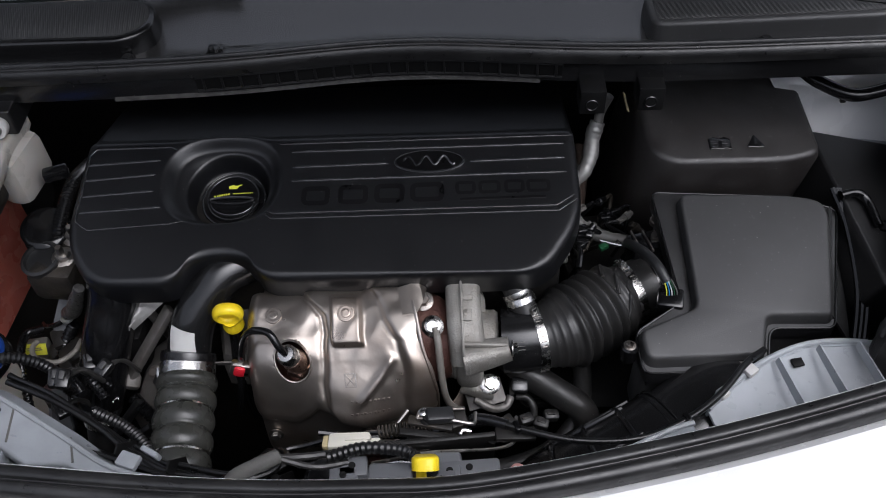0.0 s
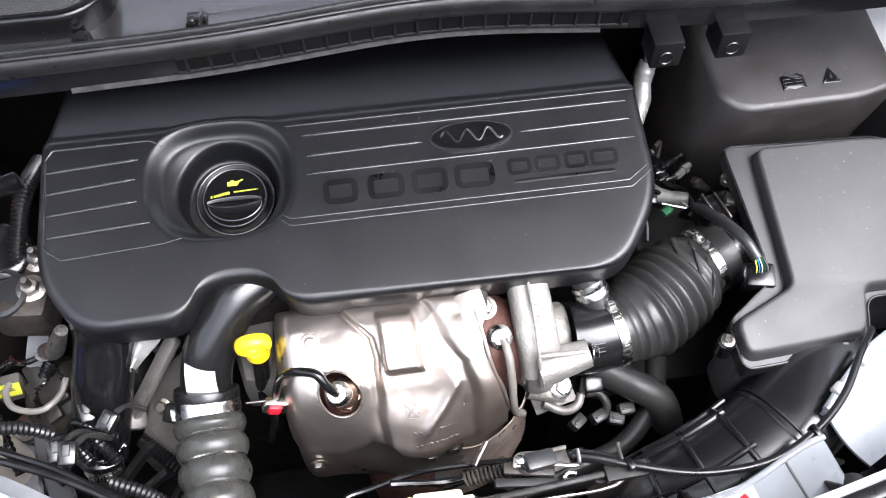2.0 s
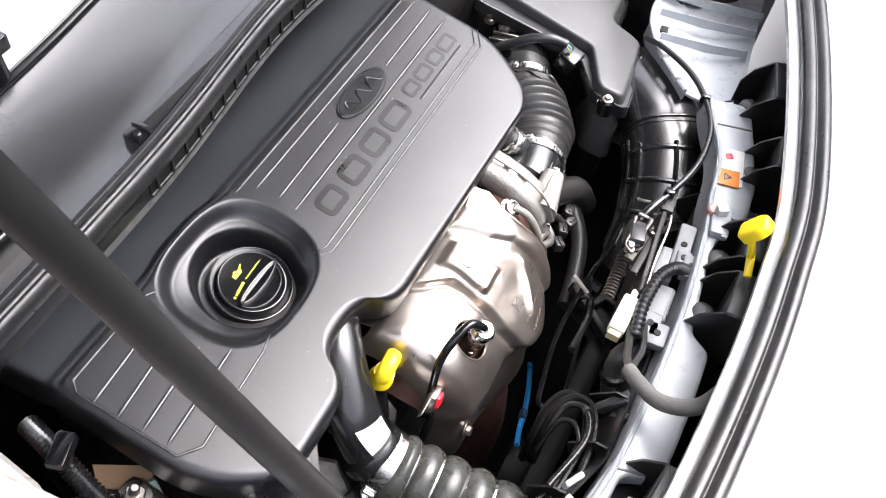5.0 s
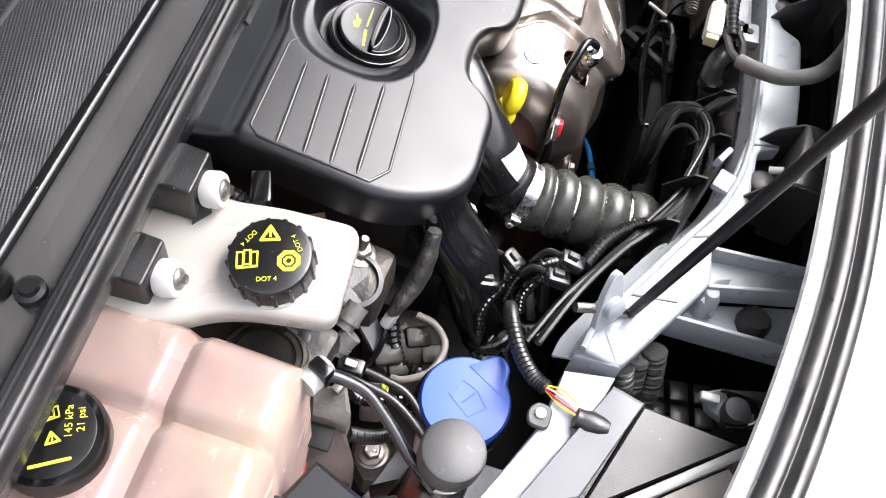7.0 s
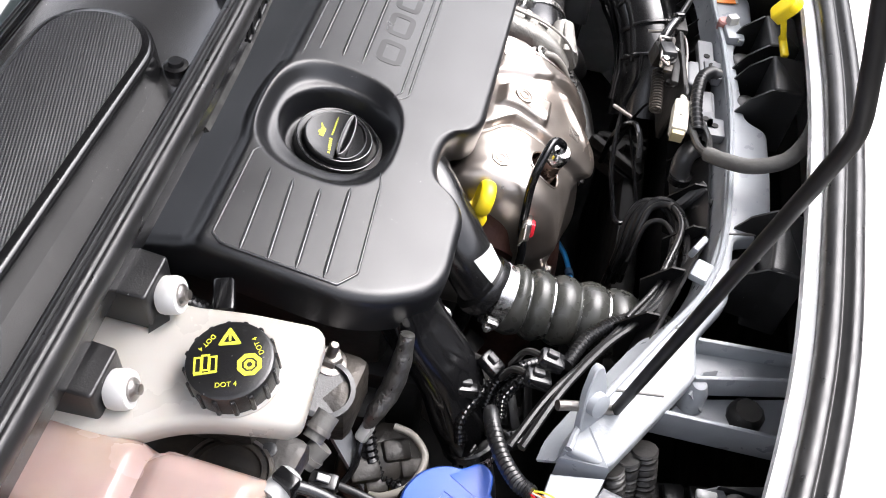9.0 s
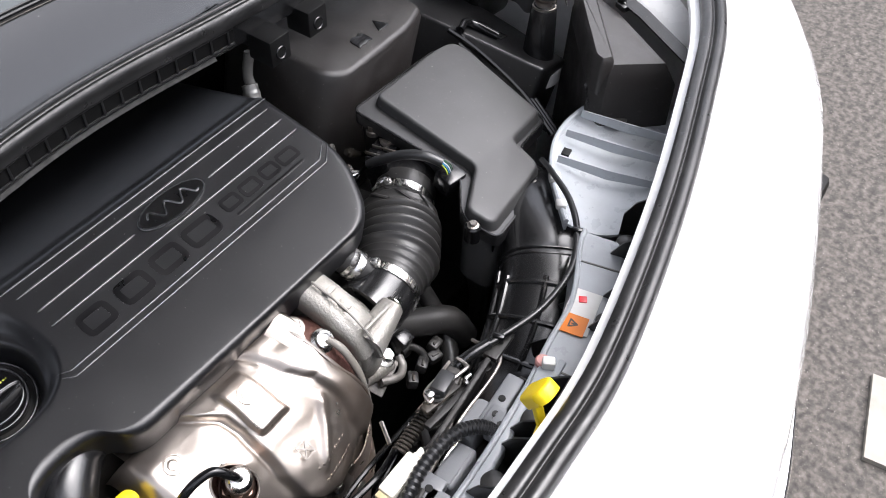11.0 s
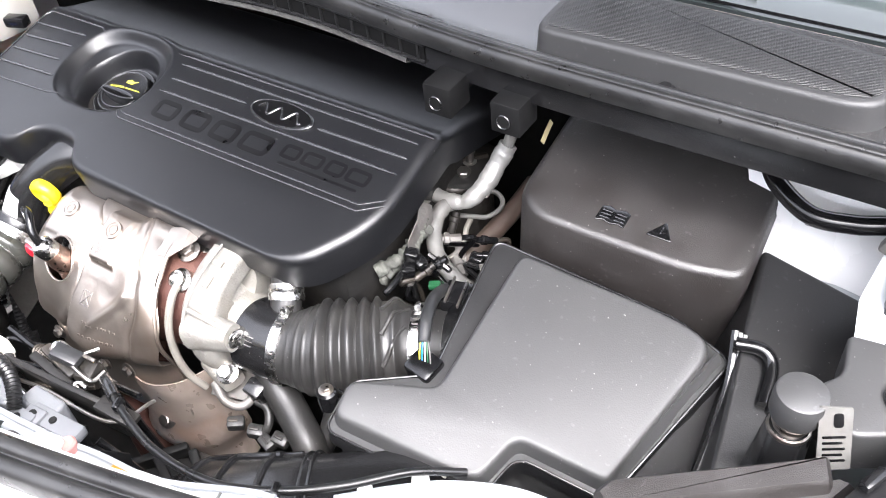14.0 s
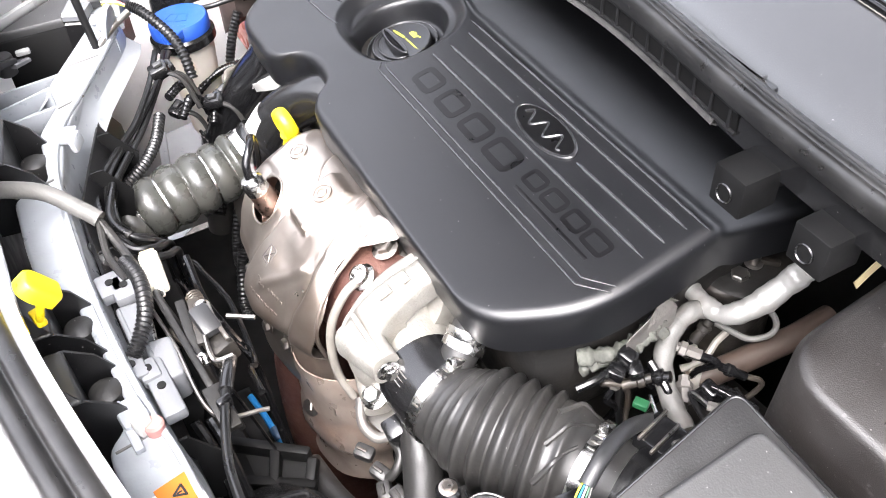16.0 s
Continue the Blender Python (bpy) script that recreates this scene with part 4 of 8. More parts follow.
# stamped marks: a crossed box and two rows of worn print
mu = shield_point(0.60, 0.50)
MP = slab_on(mu + Vector((0, -0.0036, 0.0036)), shield_point(0.66, 0.50) - shield_point(0.54, 0.50), shield_point(0.60, 0.47) - shield_point(0.60, 0.53))
bm = frame_shape(0.013, 0.016, 0.0012, 0.001, MP, 0.0005)
bar2d((-0.005, -0.006), (0.005, 0.006), 0.0011, MP, 0.0005, bm)
bar2d((-0.005, 0.006), (0.005, -0.006), 0.0011, MP, 0.0005, bm)
part("stamp", bm, DULLSTEEL, shield)
for v in (0.565, 0.600):
    for k in range(9):
        u = 0.60 + 0.021 * k + 0.003 * (k % 3)
        p, q = shield_point(u, v), shield_normal(u, v)
        q = -q if q.y > 0 else q
        part("worn_print", block((0.0028, 0.0020 + 0.0008 * (k % 2), 0.0007), axis_frame(p, q), 0.0002), SHIELD, shield)
# rolled outer edge on the turbo side
part("rolled_edge", tube([shield_point(1.0, v) for v in (0.12, 0.25, 0.4, 0.55, 0.7, 0.85, 0.98)], 0.0022, 8, 40), SHIELD, shield)
part("top_flange", sheet([[shield_point(u / 20, 0.0) + Vector((0, 0.0, 0)) for u in range(3, 19)], [shield_point(u / 20, 0.0) + Vector((0, 0.022, -0.004)) for u in range(3, 19)]], 0.0015), SHIELD, shield)
part("left_cheek", pad([(-0.248, 0.690, 0.715), (-0.218, 0.693, 0.72), (-0.206, 0.672, 0.72), (-0.205, 0.626, 0.712), (-0.217, 0.591, 0.700), (-0.246, 0.600, 0.690), (-0.258, 0.653, 0.705)], 0.05, 0.008), GREYMETAL, shield, "dull grey casting beside the dipstick")

manifold = thing("exhaust_manifold", (-0.05, 0.60, 0.60), "rust-brown iron exhaust manifold behind the heat shield", "manifold")
part("housing", tube([(-0.19, 0.60, 0.66), (-0.10, 0.595, 0.70), (-0.02, 0.60, 0.72), (0.035, 0.60, 0.725)], 0.052, 24, 40, lambda u: 0.8 + 0.25 * math.sin(u * 3)), RUST, manifold)
part("downpipe", tube([(-0.10, 0.57, 0.66), (-0.09, 0.55, 0.55), (-0.08, 0.55, 0.40), (-0.08, 0.58, 0.22)], 0.045, 20), RUST, manifold)
hex_bolt(manifold, (0.004, 0.610, 0.785), (0, -0.3, 1), 0.008, DULLSTEEL)

# browned shell round the downpipe below the shield
rows = []
for j in range(15):
    z = 0.672 - 0.0125 * j
    row = []
    for i in range(27):
        a = radians(-172 + 168 * i / 26)
        r = 0.056 + 0.004 * math.sin(j * 0.9) * smooth(4, 9, j) + 0.003 * noise.noise(Vector((i * 0.25, j * 0.4, 2.0))) + 0.006 * smooth(0.35, 0.0, abs(i / 26 - 0.45) + 0.02 * j - 0.1)
        row.append((-0.028 + r * 1.35 * math.cos(a), 0.580 + r * math.sin(a), z + 0.012 * math.cos(a * 2)))
    rows.append(row)
part("lower_shell", sheet(rows, 0.0015), SHIELDLOW, shield, "heat-browned lower shell with creases", sharp=60)
hex_bolt(shield, (-0.018, 0.521, 0.589), (0.1, -0.75, 0.6), 0.0075, DULLSTEEL)
part("heel_plate", block((0.046, 0.030, 0.003), pose(0.072, 0.560, 0.668, 24, -10, 12), 0.001), GREYMETAL, shield)
part("rust_dome", lathe([(0.046, -0.03), (0.047, 0.0), (0.040, 0.022), (0.026, 0.034), (0.0, 0.039)], axis_frame((-0.002, 0.602, 0.742), (0.1, -0.25, 0.95)), 30), RUST, manifold)

# lambda sensor in the shield's hole, with its lead
sensor = thing("oxygen_sensor", (-0.134, 0.565, 0.735), "heat-stained steel oxygen sensor with a black lead", "sensor")
sa, sb = Vector((-0.136, 0.5605, 0.732)), Vector((-0.144, 0.5385, 0.789))
SM = axis_frame(sa, sb - sa)
L = (sb - sa).length
part("boss", lathe([(0.026, -0.020), (0.026, -0.008), (0.019, -0.006), (0.019, 0.002), (0.017, 0.004)], SM, 28), RUST, sensor)
part("hexagon", lathe([(0.0175, 0.004), (0.0175, 0.015), (0.0150, 0.018)], SM, 6), SENSOR, sensor)
part("barrel", lathe([(0.0136, 0.017), (0.0136, L * 0.52), (0.0118, L * 0.57), (0.0118, L * 0.72)], SM, 24), SENSOR, sensor)
part("tip", lathe([(0.0112, L * 0.70), (0.0118, L * 0.73), (0.0118, L * 0.92), (0.0086, L * 0.99), (0.004, L * 1.0), (0, L * 1.0)], SM, 20), STEEL, sensor)
part("lead", tube([sb - (sb - sa) * 0.04, sb + Vector((-0.006, 0.002, 0.012)), (-0.160, 0.550, 0.812), (-0.180, 0.557, 0.806), (-0.194, 0.562, 0.785), (-0.203, 0.562, 0.755), (-0.208, 0.561, 0.732), (-0.214, 0.556, 0.70), (-0.228, 0.560, 0.64)], 0.0042, 10, 60), GLOSS, sensor)
part("clip_strip", block((0.024, 0.0015, 0.012), pose(-0.222, 0.5600, 0.742, 20, 0, 0), 0.0004), GREYMETAL, sensor, "small drilled steel strip")
clip = part("clip", block((0.024, 0.010, 0.022), pose(-0.207, 0.5575, 0.735, 0, 20, 0), 0.003), DULLSTEEL, sensor, "small steel clip")
part("red_tab", block((0.013, 0.013, 0.016), pose(-0.208, 0.5555, 0.7365, 0, 20, 0), 0.003), RED, clip, "red plastic tab")

# ---- turbocharger ----
turbo = thing("turbocharger", (0.05, 0.60, 0.66), "pale cast aluminium turbocharger compressor housing", "turbocharger")
TC = Vector((0.055, 0.602, 0.722))
bm = bmesh.new()
# snail: a ring whose tube swells round its axis
seg, rings = 18, []
for k in range(49):
    a = radians(100 + 320 * k / 48)
    r = 0.015 + 0.006 * k / 48
    c = TC + Vector((0, math.cos(a), math.sin(a))) * 0.040
    e1 = Vector((0, math.cos(a), math.sin(a)))
    rings.append([bm.verts.new(c + (Vector((1, 0, 0)) * math.cos(b) * 0.95 + e1 * math.sin(b)) * r / (abs(math.cos(b)) ** 3 + abs(math.sin(b)) ** 3) ** (1 / 3)) for b in [2 * math.pi * s / seg for s in range(seg)]])
for lo, hi in zip(rings, rings[1:]):
    for s in range(seg):
        bm.faces.new((lo[s - 1], lo[s], hi[s], hi[s - 1]))
bm.faces.new(rings[0])
bm.faces.new(rings[-1][::-1])
part("snail", bm, ALU, turbo)
part("back_plate", lathe([(0.042, -0.022), (0.047, -0.018), (0.047, -0.010), (0.042, -0.006), (0.03, 0.02)], axis_frame(TC, (1, 0, 0)), 40), ALU, turbo)
part("inlet_collar", lathe([(0.034, 0.0), (0.034, 0.03), (0.031, 0.034), (0.029, 0.034), (0.029, 0.0)], axis_frame(TC, (1, 0, 0)), 36), ALU, turbo)
part("outlet_duct", square_pipe([(0.054, 0.562, 0.738), (0.052, 0.576, 0.762), (0.050, 0.600, 0.778), (0.049, 0.632, 0.787), (0.048, 0.665, 0.791)], 0.0195, 0.0160, 32, 32, lambda u: 1.06 - 0.06 * u), ALU, turbo)
part("seam", tube([(0.050 + 0.0015, 0.536 + 0.003, 0.742), (0.049, 0.552, 0.773), (0.048, 0.582, 0.795), (0.047, 0.626, 0.808)], 0.0016, 8, 30), ALU, turbo, "raised casting seam")
for y, z, w, l in ((0.585, 0.7905, 0.010, 0.013), (0.604, 0.7985, 0.013, 0.007), (0.628, 0.8065, 0.009, 0.012)):
    part("cast_mark", block((w, l, 0.003), pose(0.054, y, z, 22, 0, 0), 0.0008), ALU, turbo)
part("back_flange", lathe([(0.042, -0.004), (0.045, -0.002), (0.045, 0.003), (0.042, 0.004), (0.034, 0.004)], axis_frame(TC - Vector((0.022, 0, 0)), (1, 0, 0)), 44), ALU, turbo)
part("actuator_nose", square_pipe([(0.050, 0.556, 0.748), (0.075, 0.559, 0.752), (0.101, 0.562, 0.757)], 0.0150, 0.0150, 24, 12, lambda u: 1.25 - 0.42 * u, power=3.0), ALU, turbo)
part("rib_web", block((0.050, 0.005, 0.006), pose(0.074, 0.558, 0.7705, 0, 10, 4), 0.002), ALU, turbo)
hex_bolt(turbo, (0.103, 0.562, 0.757), (1, 0, 0), 0.0065, STEEL)
part("lower_lug", square_pipe([(0.048, 0.566, 0.690), (0.066, 0.560, 0.686), (0.084, 0.555, 0.684)], 0.014, 0.011, 20, 10, lambda u: 1.15 - 0.3 * u, power=3.0), ALU, turbo)
hex_bolt(turbo, (0.078, 0.5555, 0.696), (0.15, -0.45, 0.85), 0.0080, STEEL)
part("lug_strap", tube([(0.060, 0.548, 0.676), (0.080, 0.540, 0.668), (0.096, 0.545, 0.664), (0.103, 0.556, 0.668)], 0.0050, 10, 24), GREYMETAL, turbo, "dull steel strap under the lug")
part("heat_gasket", lathe([(0.0125, -0.002), (0.0125, 0.002), (0.009, 0.002)], axis_frame((0.097, 0.5615, 0.7565), (1, 0.1, 0.1)), 20), DARK, turbo)
# oil feed: bolt and pipe
part("banjo", lathe([(0.011, -0.008), (0.0125, -0.006), (0.0125, 0.006), (0.009, 0.008), (0.009, 0.013), (0.0065, 0.014), (0.006, 0.010), (0, 0.010)], axis_frame((0.015, 0.585, 0.770), (0, -0.55, 0.83)), 24), STEEL, turbo, "steel banjo bolt")
part("oil_pipe", tube([(0.018, 0.578, 0.777), (0.021, 0.562, 0.770), (0.023, 0.546, 0.745), (0.025, 0.540, 0.712), (0.030, 0.541, 0.680), (0.040, 0.548, 0.655)], 0.0042, 10, 60), PALEPIPE, turbo, "grey steel oil pipe")
part("banjo", lathe([(0.010, -0.006), (0.011, 0.004), (0.007, 0.009), (0, 0.009)], axis_frame((0.004, 0.622, 0.770), (0, -0.3, 0.95)), 20), DULLSTEEL, turbo)
part("centre_housing", lathe([(0.040, -0.055), (0.046, -0.04), (0.046, -0.026)], axis_frame(TC, (1, 0, 0)), 30), RUST, turbo)
plug = thing("black_connector", (0.111, 0.562, 0.66), "small black electrical plug below the turbocharger", "connector")
part("body", block((0.020, 0.018, 0.030), pose(0.111, 0.560, 0.682, 20, 10, 0), 0.003), SATIN, plug)
part("lead", tube([(0.112, 0.562, 0.668), (0.125, 0.565, 0.64), (0.15, 0.575, 0.62), (0.17, 0.59, 0.58)], 0.006, 8), RUBBER, plug)

# ---- air intake hose ----
AX = [(0.094, 0.594, 0.727), (0.112, 0.594, 0.728), (0.135, 0.597, 0.728), (0.160, 0.606, 0.728), (0.185, 0.620, 0.728), (0.210, 0.637, 0.727), (0.232, 0.652, 0.727), (0.252, 0.662, 0.728), (0.272, 0.671, 0.729)]


def hose_shape(u):
    """Plain ends, a few faint rings, five sharp folds and one broad one."""
    bell = smooth(0.27, 0.42, u) * smooth(0.86, 0.66, u)
    fine = 0.030 * max(0, math.sin((u - 0.29) / 0.11 * math.pi * 6)) * smooth(0.29, 0.31, u) * smooth(0.41, 0.39, u)
    fold = (abs(math.sin((u - 0.40) / 0.27 * math.pi * 5)) ** 1.5 * 0.17 - 0.04) * smooth(0.395, 0.42, u) * smooth(0.68, 0.66, u)
    broad = 0.10 * math.exp(-((u - 0.735) / 0.022) ** 2)
    return 0.93 + 0.22 * bell + fine + fold + broad


intake = thing("intake_hose", (0.18, 0.63, 0.68), "black ribbed rubber air intake hose with steel clamps", "hose")
part("hose", tube(AX, 0.040, 40, 190, hose_shape), RUBBER, intake)
part("plain_end", tube(AX[:3], 0.0382, 36, 16), SATIN, intake, "smooth black plastic end with worn print")
for k in range(3):
    part("print_bar", block((0.011, 0.0012, 0.0010), Matrix.Translation((0.113, 0.570 - 0.003 * k, 0.7575 - 0.0032 * k)) @ pose(0, 0, 0, 40, 0, 5), 0.0003), GREYHOSE, intake)
axis_line = catmull(AX, 100)


def on_hose(u, angle, lift):
    k = min(98, int(u * 100))
    t = (axis_line[k + 1] - axis_line[k]).normalized()
    s = t.cross(Vector((0, 0, 1))).normalized()
    return axis_line[k] + (s * math.cos(angle) + s.cross(t) * math.sin(angle)) * (0.040 * hose_shape(u) + lift)


for a in (0.5, 1.15, 1.8):
    part("cone_rib", tube([on_hose(0.67 + 0.033 * k, a + 0.22 * k, 0.0005) for k in range(5)], 0.0026, 8, 30, lambda u: 1.05 - 0.5 * u), RUBBER, intake)
ca = [catmull(AX, 100)[k] for k in (0, 24, 27, 85, 88)]
jubilee_clip(intake, ca[1], ca[2] - ca[1], 0.0385, 0.010, (0, 0.42, 0.9))
jubilee_clip(intake, ca[3], ca[4] - ca[3], 0.0385, 0.010, (-0.3, 0.5, 0.85))
part("stub", tube([(0.128, 0.603, 0.744), (0.118, 0.620, 0.760), (0.109, 0.637, 0.777), (0.100, 0.654, 0.794)], 0.0155, 24, 16), RUBBER, intake)
part("stub_clamp", lathe([(0.0160, -0.008), (0.0178, -0.008), (0.0178, -0.002), (0.0168, 0.0), (0.0178, 0.002), (0.0178, 0.008), (0.0160, 0.008)], axis_frame((0.1145, 0.6270, 0.767), (-0.36, 0.66, 0.66)), 32), STEEL, intake, "bright steel band")

meter = thing("air_flow_meter", (0.29, 0.68, 0.70), "black air flow meter with a coloured lead", "sensor")
part("pipe", tube([(0.262, 0.666, 0.728), (0.285, 0.676, 0.730), (0.315, 0.688, 0.732)], 0.036, 28, 10), SATIN, meter)
part("flange", block((0.016, 0.07, 0.085), pose(0.316, 0.69, 0.735, 0, 0, 22), 0.004), SATIN, meter)
plugm = part("plug", block((0.030, 0.026, 0.026), pose(0.286, 0.618, 0.764, 10, 0, -10), 0.004), GLOSS, meter)
cols = (MARK, BLUEWIRE, LABELWHITE, GREEN, GREYHOSE)
for k, c in enumerate(cols):
    part("wire", tube([(0.281 + 0.003 * k, 0.617, 0.775), (0.280 + 0.0028 * k, 0.620, 0.784), (0.277 + 0.002 * k, 0.628, 0.793)], 0.0007, 6, 8), c, plugm)
part("sleeve", tube([(0.281, 0.626, 0.790), (0.272, 0.645, 0.797), (0.262, 0.668, 0.793), (0.254, 0.690, 0.780), (0.250, 0.71, 0.765)], 0.0060, 10), DARKGREY, meter)
rack = part("plug_frame", block((0.042, 0.030, 0.036), pose(0.272, 0.706, 0.756, 0, 0, 15), 0.003), GLOSS, meter)
for dx in (-0.014, 0.0, 0.014):
    part("rail", block((0.0022, 0.034, 0.004), pose(0.272 + dx, 0.702, 0.776, 0, 0, 15), 0.0006), DULLSTEEL, rack)

# ---- air filter box ----
def on_air(x, y, h):
    return Vector((x, y, 0.787 - 0.17 * (x - 0.33) + 0.22 * (y - 0.65) + h))


airbox = thing("air_filter_box", (0.38, 0.65, 0.55), "dull dark grey plastic air filter box", "air filter box")
LID = rounded([(0.312, 0.600), (0.243, 0.566), (0.247, 0.532), (0.381, 0.548), (0.392, 0.596), (0.471, 0.603), (0.500, 0.755), (0.46, 0.762), (0.311, 0.747)], [0.010, 0.010, 0.012, 0.016, 0.010, 0.008, 0.03, 0.05, 0.012], 6)
part("lid", solid(LID, [(-0.004, -0.11), (-0.002, -0.012)] + [(0.005 * (1 - math.cos(a)), -0.006 + 0.006 * math.sin(a)) for a in (0, 0.4, 0.8, 1.2, 1.57)], on_air), GREYPLASTIC, airbox)
rimo = inset(rounded([(0.296, 0.612), (0.238, 0.570), (0.243, 0.522), (0.386, 0.538), (0.397, 0.588), (0.476, 0.595), (0.515, 0.757), (0.46, 0.770), (0.278, 0.756)], 0.012, 5), 0.0)
part("rim", solid(rimo, [(0, -0.030), (0, -0.016), (0.001, -0.014)], on_air), PLASTIC, airbox, "black rim under the lid")
part("rim_bead", tube([on_air(x, y, -0.0135) for x, y in inset(rimo, 0.0012)] + [on_air(*inset(rimo, 0.0012)[0], -0.0135)], 0.0014, 8, smooth=False), SATIN, airbox, "raised edge of the rim")
part("body", solid(inset(rimo, 0.006), [(0.02, -0.26), (0, -0.026)], on_air), PLASTIC, airbox)
tab = part("fixing_tab", lathe([(0.009, -0.02), (0.009, 0.0), (0.007, 0.002)], pose(0.230, 0.548, 0.776), 20), GLOSS, airbox)
hex_bolt(tab, (0.230, 0.548, 0.778), (0, 0, 1), 0.0045, DULLSTEEL)
for x, y in ((0.245, 0.552), (0.245, 0.560)):
    part("tab_rib", block((0.014, 0.002, 0.004), Matrix.Translation(on_air(x - 0.006, y, -0.018)), 0.0005), GLOSS, airbox)
part("side_flank", sheet([[on_air(0.470, 0.608, -0.004), on_air(0.486, 0.68, -0.004), on_air(0.503, 0.752, -0.004)], [on_air(0.508, 0.606, -0.055), on_air(0.520, 0.68, -0.060), on_air(0.524, 0.752, -0.060)]], 0.003), GREYPLASTIC, airbox)
for k in range(3):
    part("flank_cable", tube([on_air(0.512 + 0.006 * k, 0.60, -0.06), on_air(0.524 + 0.006 * k, 0.66, -0.035), on_air(0.520 + 0.005 * k, 0.73, -0.012), on_air(0.508 + 0.004 * k, 0.775, 0.0)], 0.004, 8), GLOSS, airbox)
for x in (0.302, 0.325, 0.348):
    part("latch_slot", block((0.018, 0.0025, 0.003), Matrix.Translation((x, 0.530 + 0.22 * (x - 0.3), 0.752)), 0.0006), DULLSTEEL, airbox)

# ---- air snorkel ----
snorkel = thing("air_snorkel", (0.25, 0.47, 0.70), "shiny black plastic air intake duct with moulded ribs", "air duct")
SN = [(0.375, 0.56, 0.70), (0.345, 0.530, 0.715), (0.305, 0.495, 0.722), (0.255, 0.462, 0.715), (0.205, 0.440, 0.700), (0.160, 0.428, 0.675), (0.12, 0.425, 0.63)]
part("duct", square_pipe(SN, 0.053, 0.042, 36, 60, lambda u: 0.96 + 0.06 * smooth(0.42, 0.46, u), power=2.5), SATIN, snorkel)
sc = catmull(SN, 100)


def on_snorkel(k, angle, lift):
    t = (sc[min(k + 1, 100)] - sc[k - 1]).normalized()
    side = t.cross(Vector((0, 0, 1))).normalized()
    up = side.cross(t)
    a = radians(angle)
    r = 1.02 / (abs(math.cos(a)) ** 2.5 + abs(math.sin(a)) ** 2.5) ** 0.4
    return sc[k] + side * math.cos(a) * (0.053 * r + lift) + up * math.sin(a) * (0.042 * r + lift)


for k in (44, 46):
    part("moulding_line", tube([on_snorkel(k, a, 0.0) for a in range(0, 181, 12)], 0.0012, 6, 40), SATIN, snorkel)
for k in (56, 68, 80):
    part("rib", tube([on_snorkel(k, a, 0.0005) for a in range(20, 150, 10)], 0.0032, 8, 40), SATIN, snorkel)
for angle in (42, 88, 132):
    part("rib", tube([on_snorkel(k, angle, 0.0005) for k in range(54, 84, 4)], 0.0032, 8, 30), SATIN, snorkel)
for angle in (20, 8, -4):
    part("side_rib", tube([on_snorkel(k, angle, 0.001) for k in range(50, 96, 5)], 0.0026, 8, 40), SATIN, snorkel)

# dark hoses and plugs below the turbocharger
for pts, r, label in (([(0.100, 0.592, 0.700), (0.119, 0.577, 0.690), (0.153, 0.562, 0.672), (0.186, 0.545, 0.655), (0.20, 0.53, 0.62)], 0.017, "thick dull black hose below the intake"),
                      ([(0.186, 0.600, 0.700), (0.190, 0.578, 0.665), (0.184, 0.548, 0.634), (0.150, 0.516, 0.612), (0.100, 0.500, 0.602), (0.050, 0.492, 0.600)], 0.011, "dull black hose curving under the turbocharger"),
                      ([(0.108, 0.556, 0.668), (0.122, 0.556, 0.664), (0.130, 0.546, 0.656), (0.128, 0.534, 0.645)], 0.0045, "thin black lead under the turbocharger")):
    h = thing("lower_hose", pts[-1], label, "hose", "hoses below the turbocharger")
    part("hose", tube(pts, r, 16, 40), RUBBER, h)
for p, rz in (((0.120, 0.536, 0.648), 25), ((0.138, 0.532, 0.646), -15), ((0.096, 0.532, 0.650), 40), ((0.150, 0.540, 0.650), 5)):
    pl = thing("lower_connector", p, "small grimy black plug below the turbocharger", "connector", "plugs below the turbocharger")
    part("body", block((0.018, 0.013, 0.014), Matrix.Translation(p) @ pose(0, 0, 0, 12, 8, rz), 0.003), RUBBER, pl)
    part("latch", block((0.010, 0.0030, 0.0025), Matrix.Translation(p) @ pose(0, -0.002, 0.0075, 12, 8, rz), 0.0008), GRIMY, pl)

# ---- battery box and fuse box ----
battery = thing("battery_box", (0.39, 0.86, 0.55), "matt black battery box with embossed warning signs", "battery box")
BP = slab_on((0.39, 0.80, 0.822), (1, 0.10, -0.10), (0, 1, 0.14))
BOX = rounded([(-0.112, 0.012), (-0.085, -0.012), (0.06, -0.012), (0.112, 0.0), (0.102, 0.16), (-0.118, 0.16)], [0.025, 0.02, 0.02, 0.018, 0.01, 0.01], 6)
part("box", solid(BOX, [(-0.004, -0.24), (-0.002, -0.012)] + [(0.009 * (1 - math.cos(a)), -0.009 + 0.009 * math.sin(a)) for a in (0, 0.4, 0.8, 1.2, 1.57)], BP), ROUGHBLACK, battery)
bk = lambda x, y, h: BP(x - 0.020, y + 0.018, h)
bm = solid([(-0.014, -0.010), (-0.007, -0.008), (0.0, -0.010), (0.007, -0.008), (0.014, -0.010), (0.014, 0.007), (0.007, 0.010), (0.0, 0.007), (-0.007, 0.010), (-0.014, 0.007)], [(0, -0.001), (0, 0.0012), (0.0006, 0.0016)], bk)
part("book_sign", bm, GLOSS, battery)
for y in (-0.005, -0.001, 0.003):
    for a, b in ((-0.012, -0.002), (0.002, 0.012)):
        part("book_line", bar2d((a, y), (b, y), 0.0012, lambda x, v, h: bk(x, v, h + 0.0016), 0.0005), RIBBING, battery)
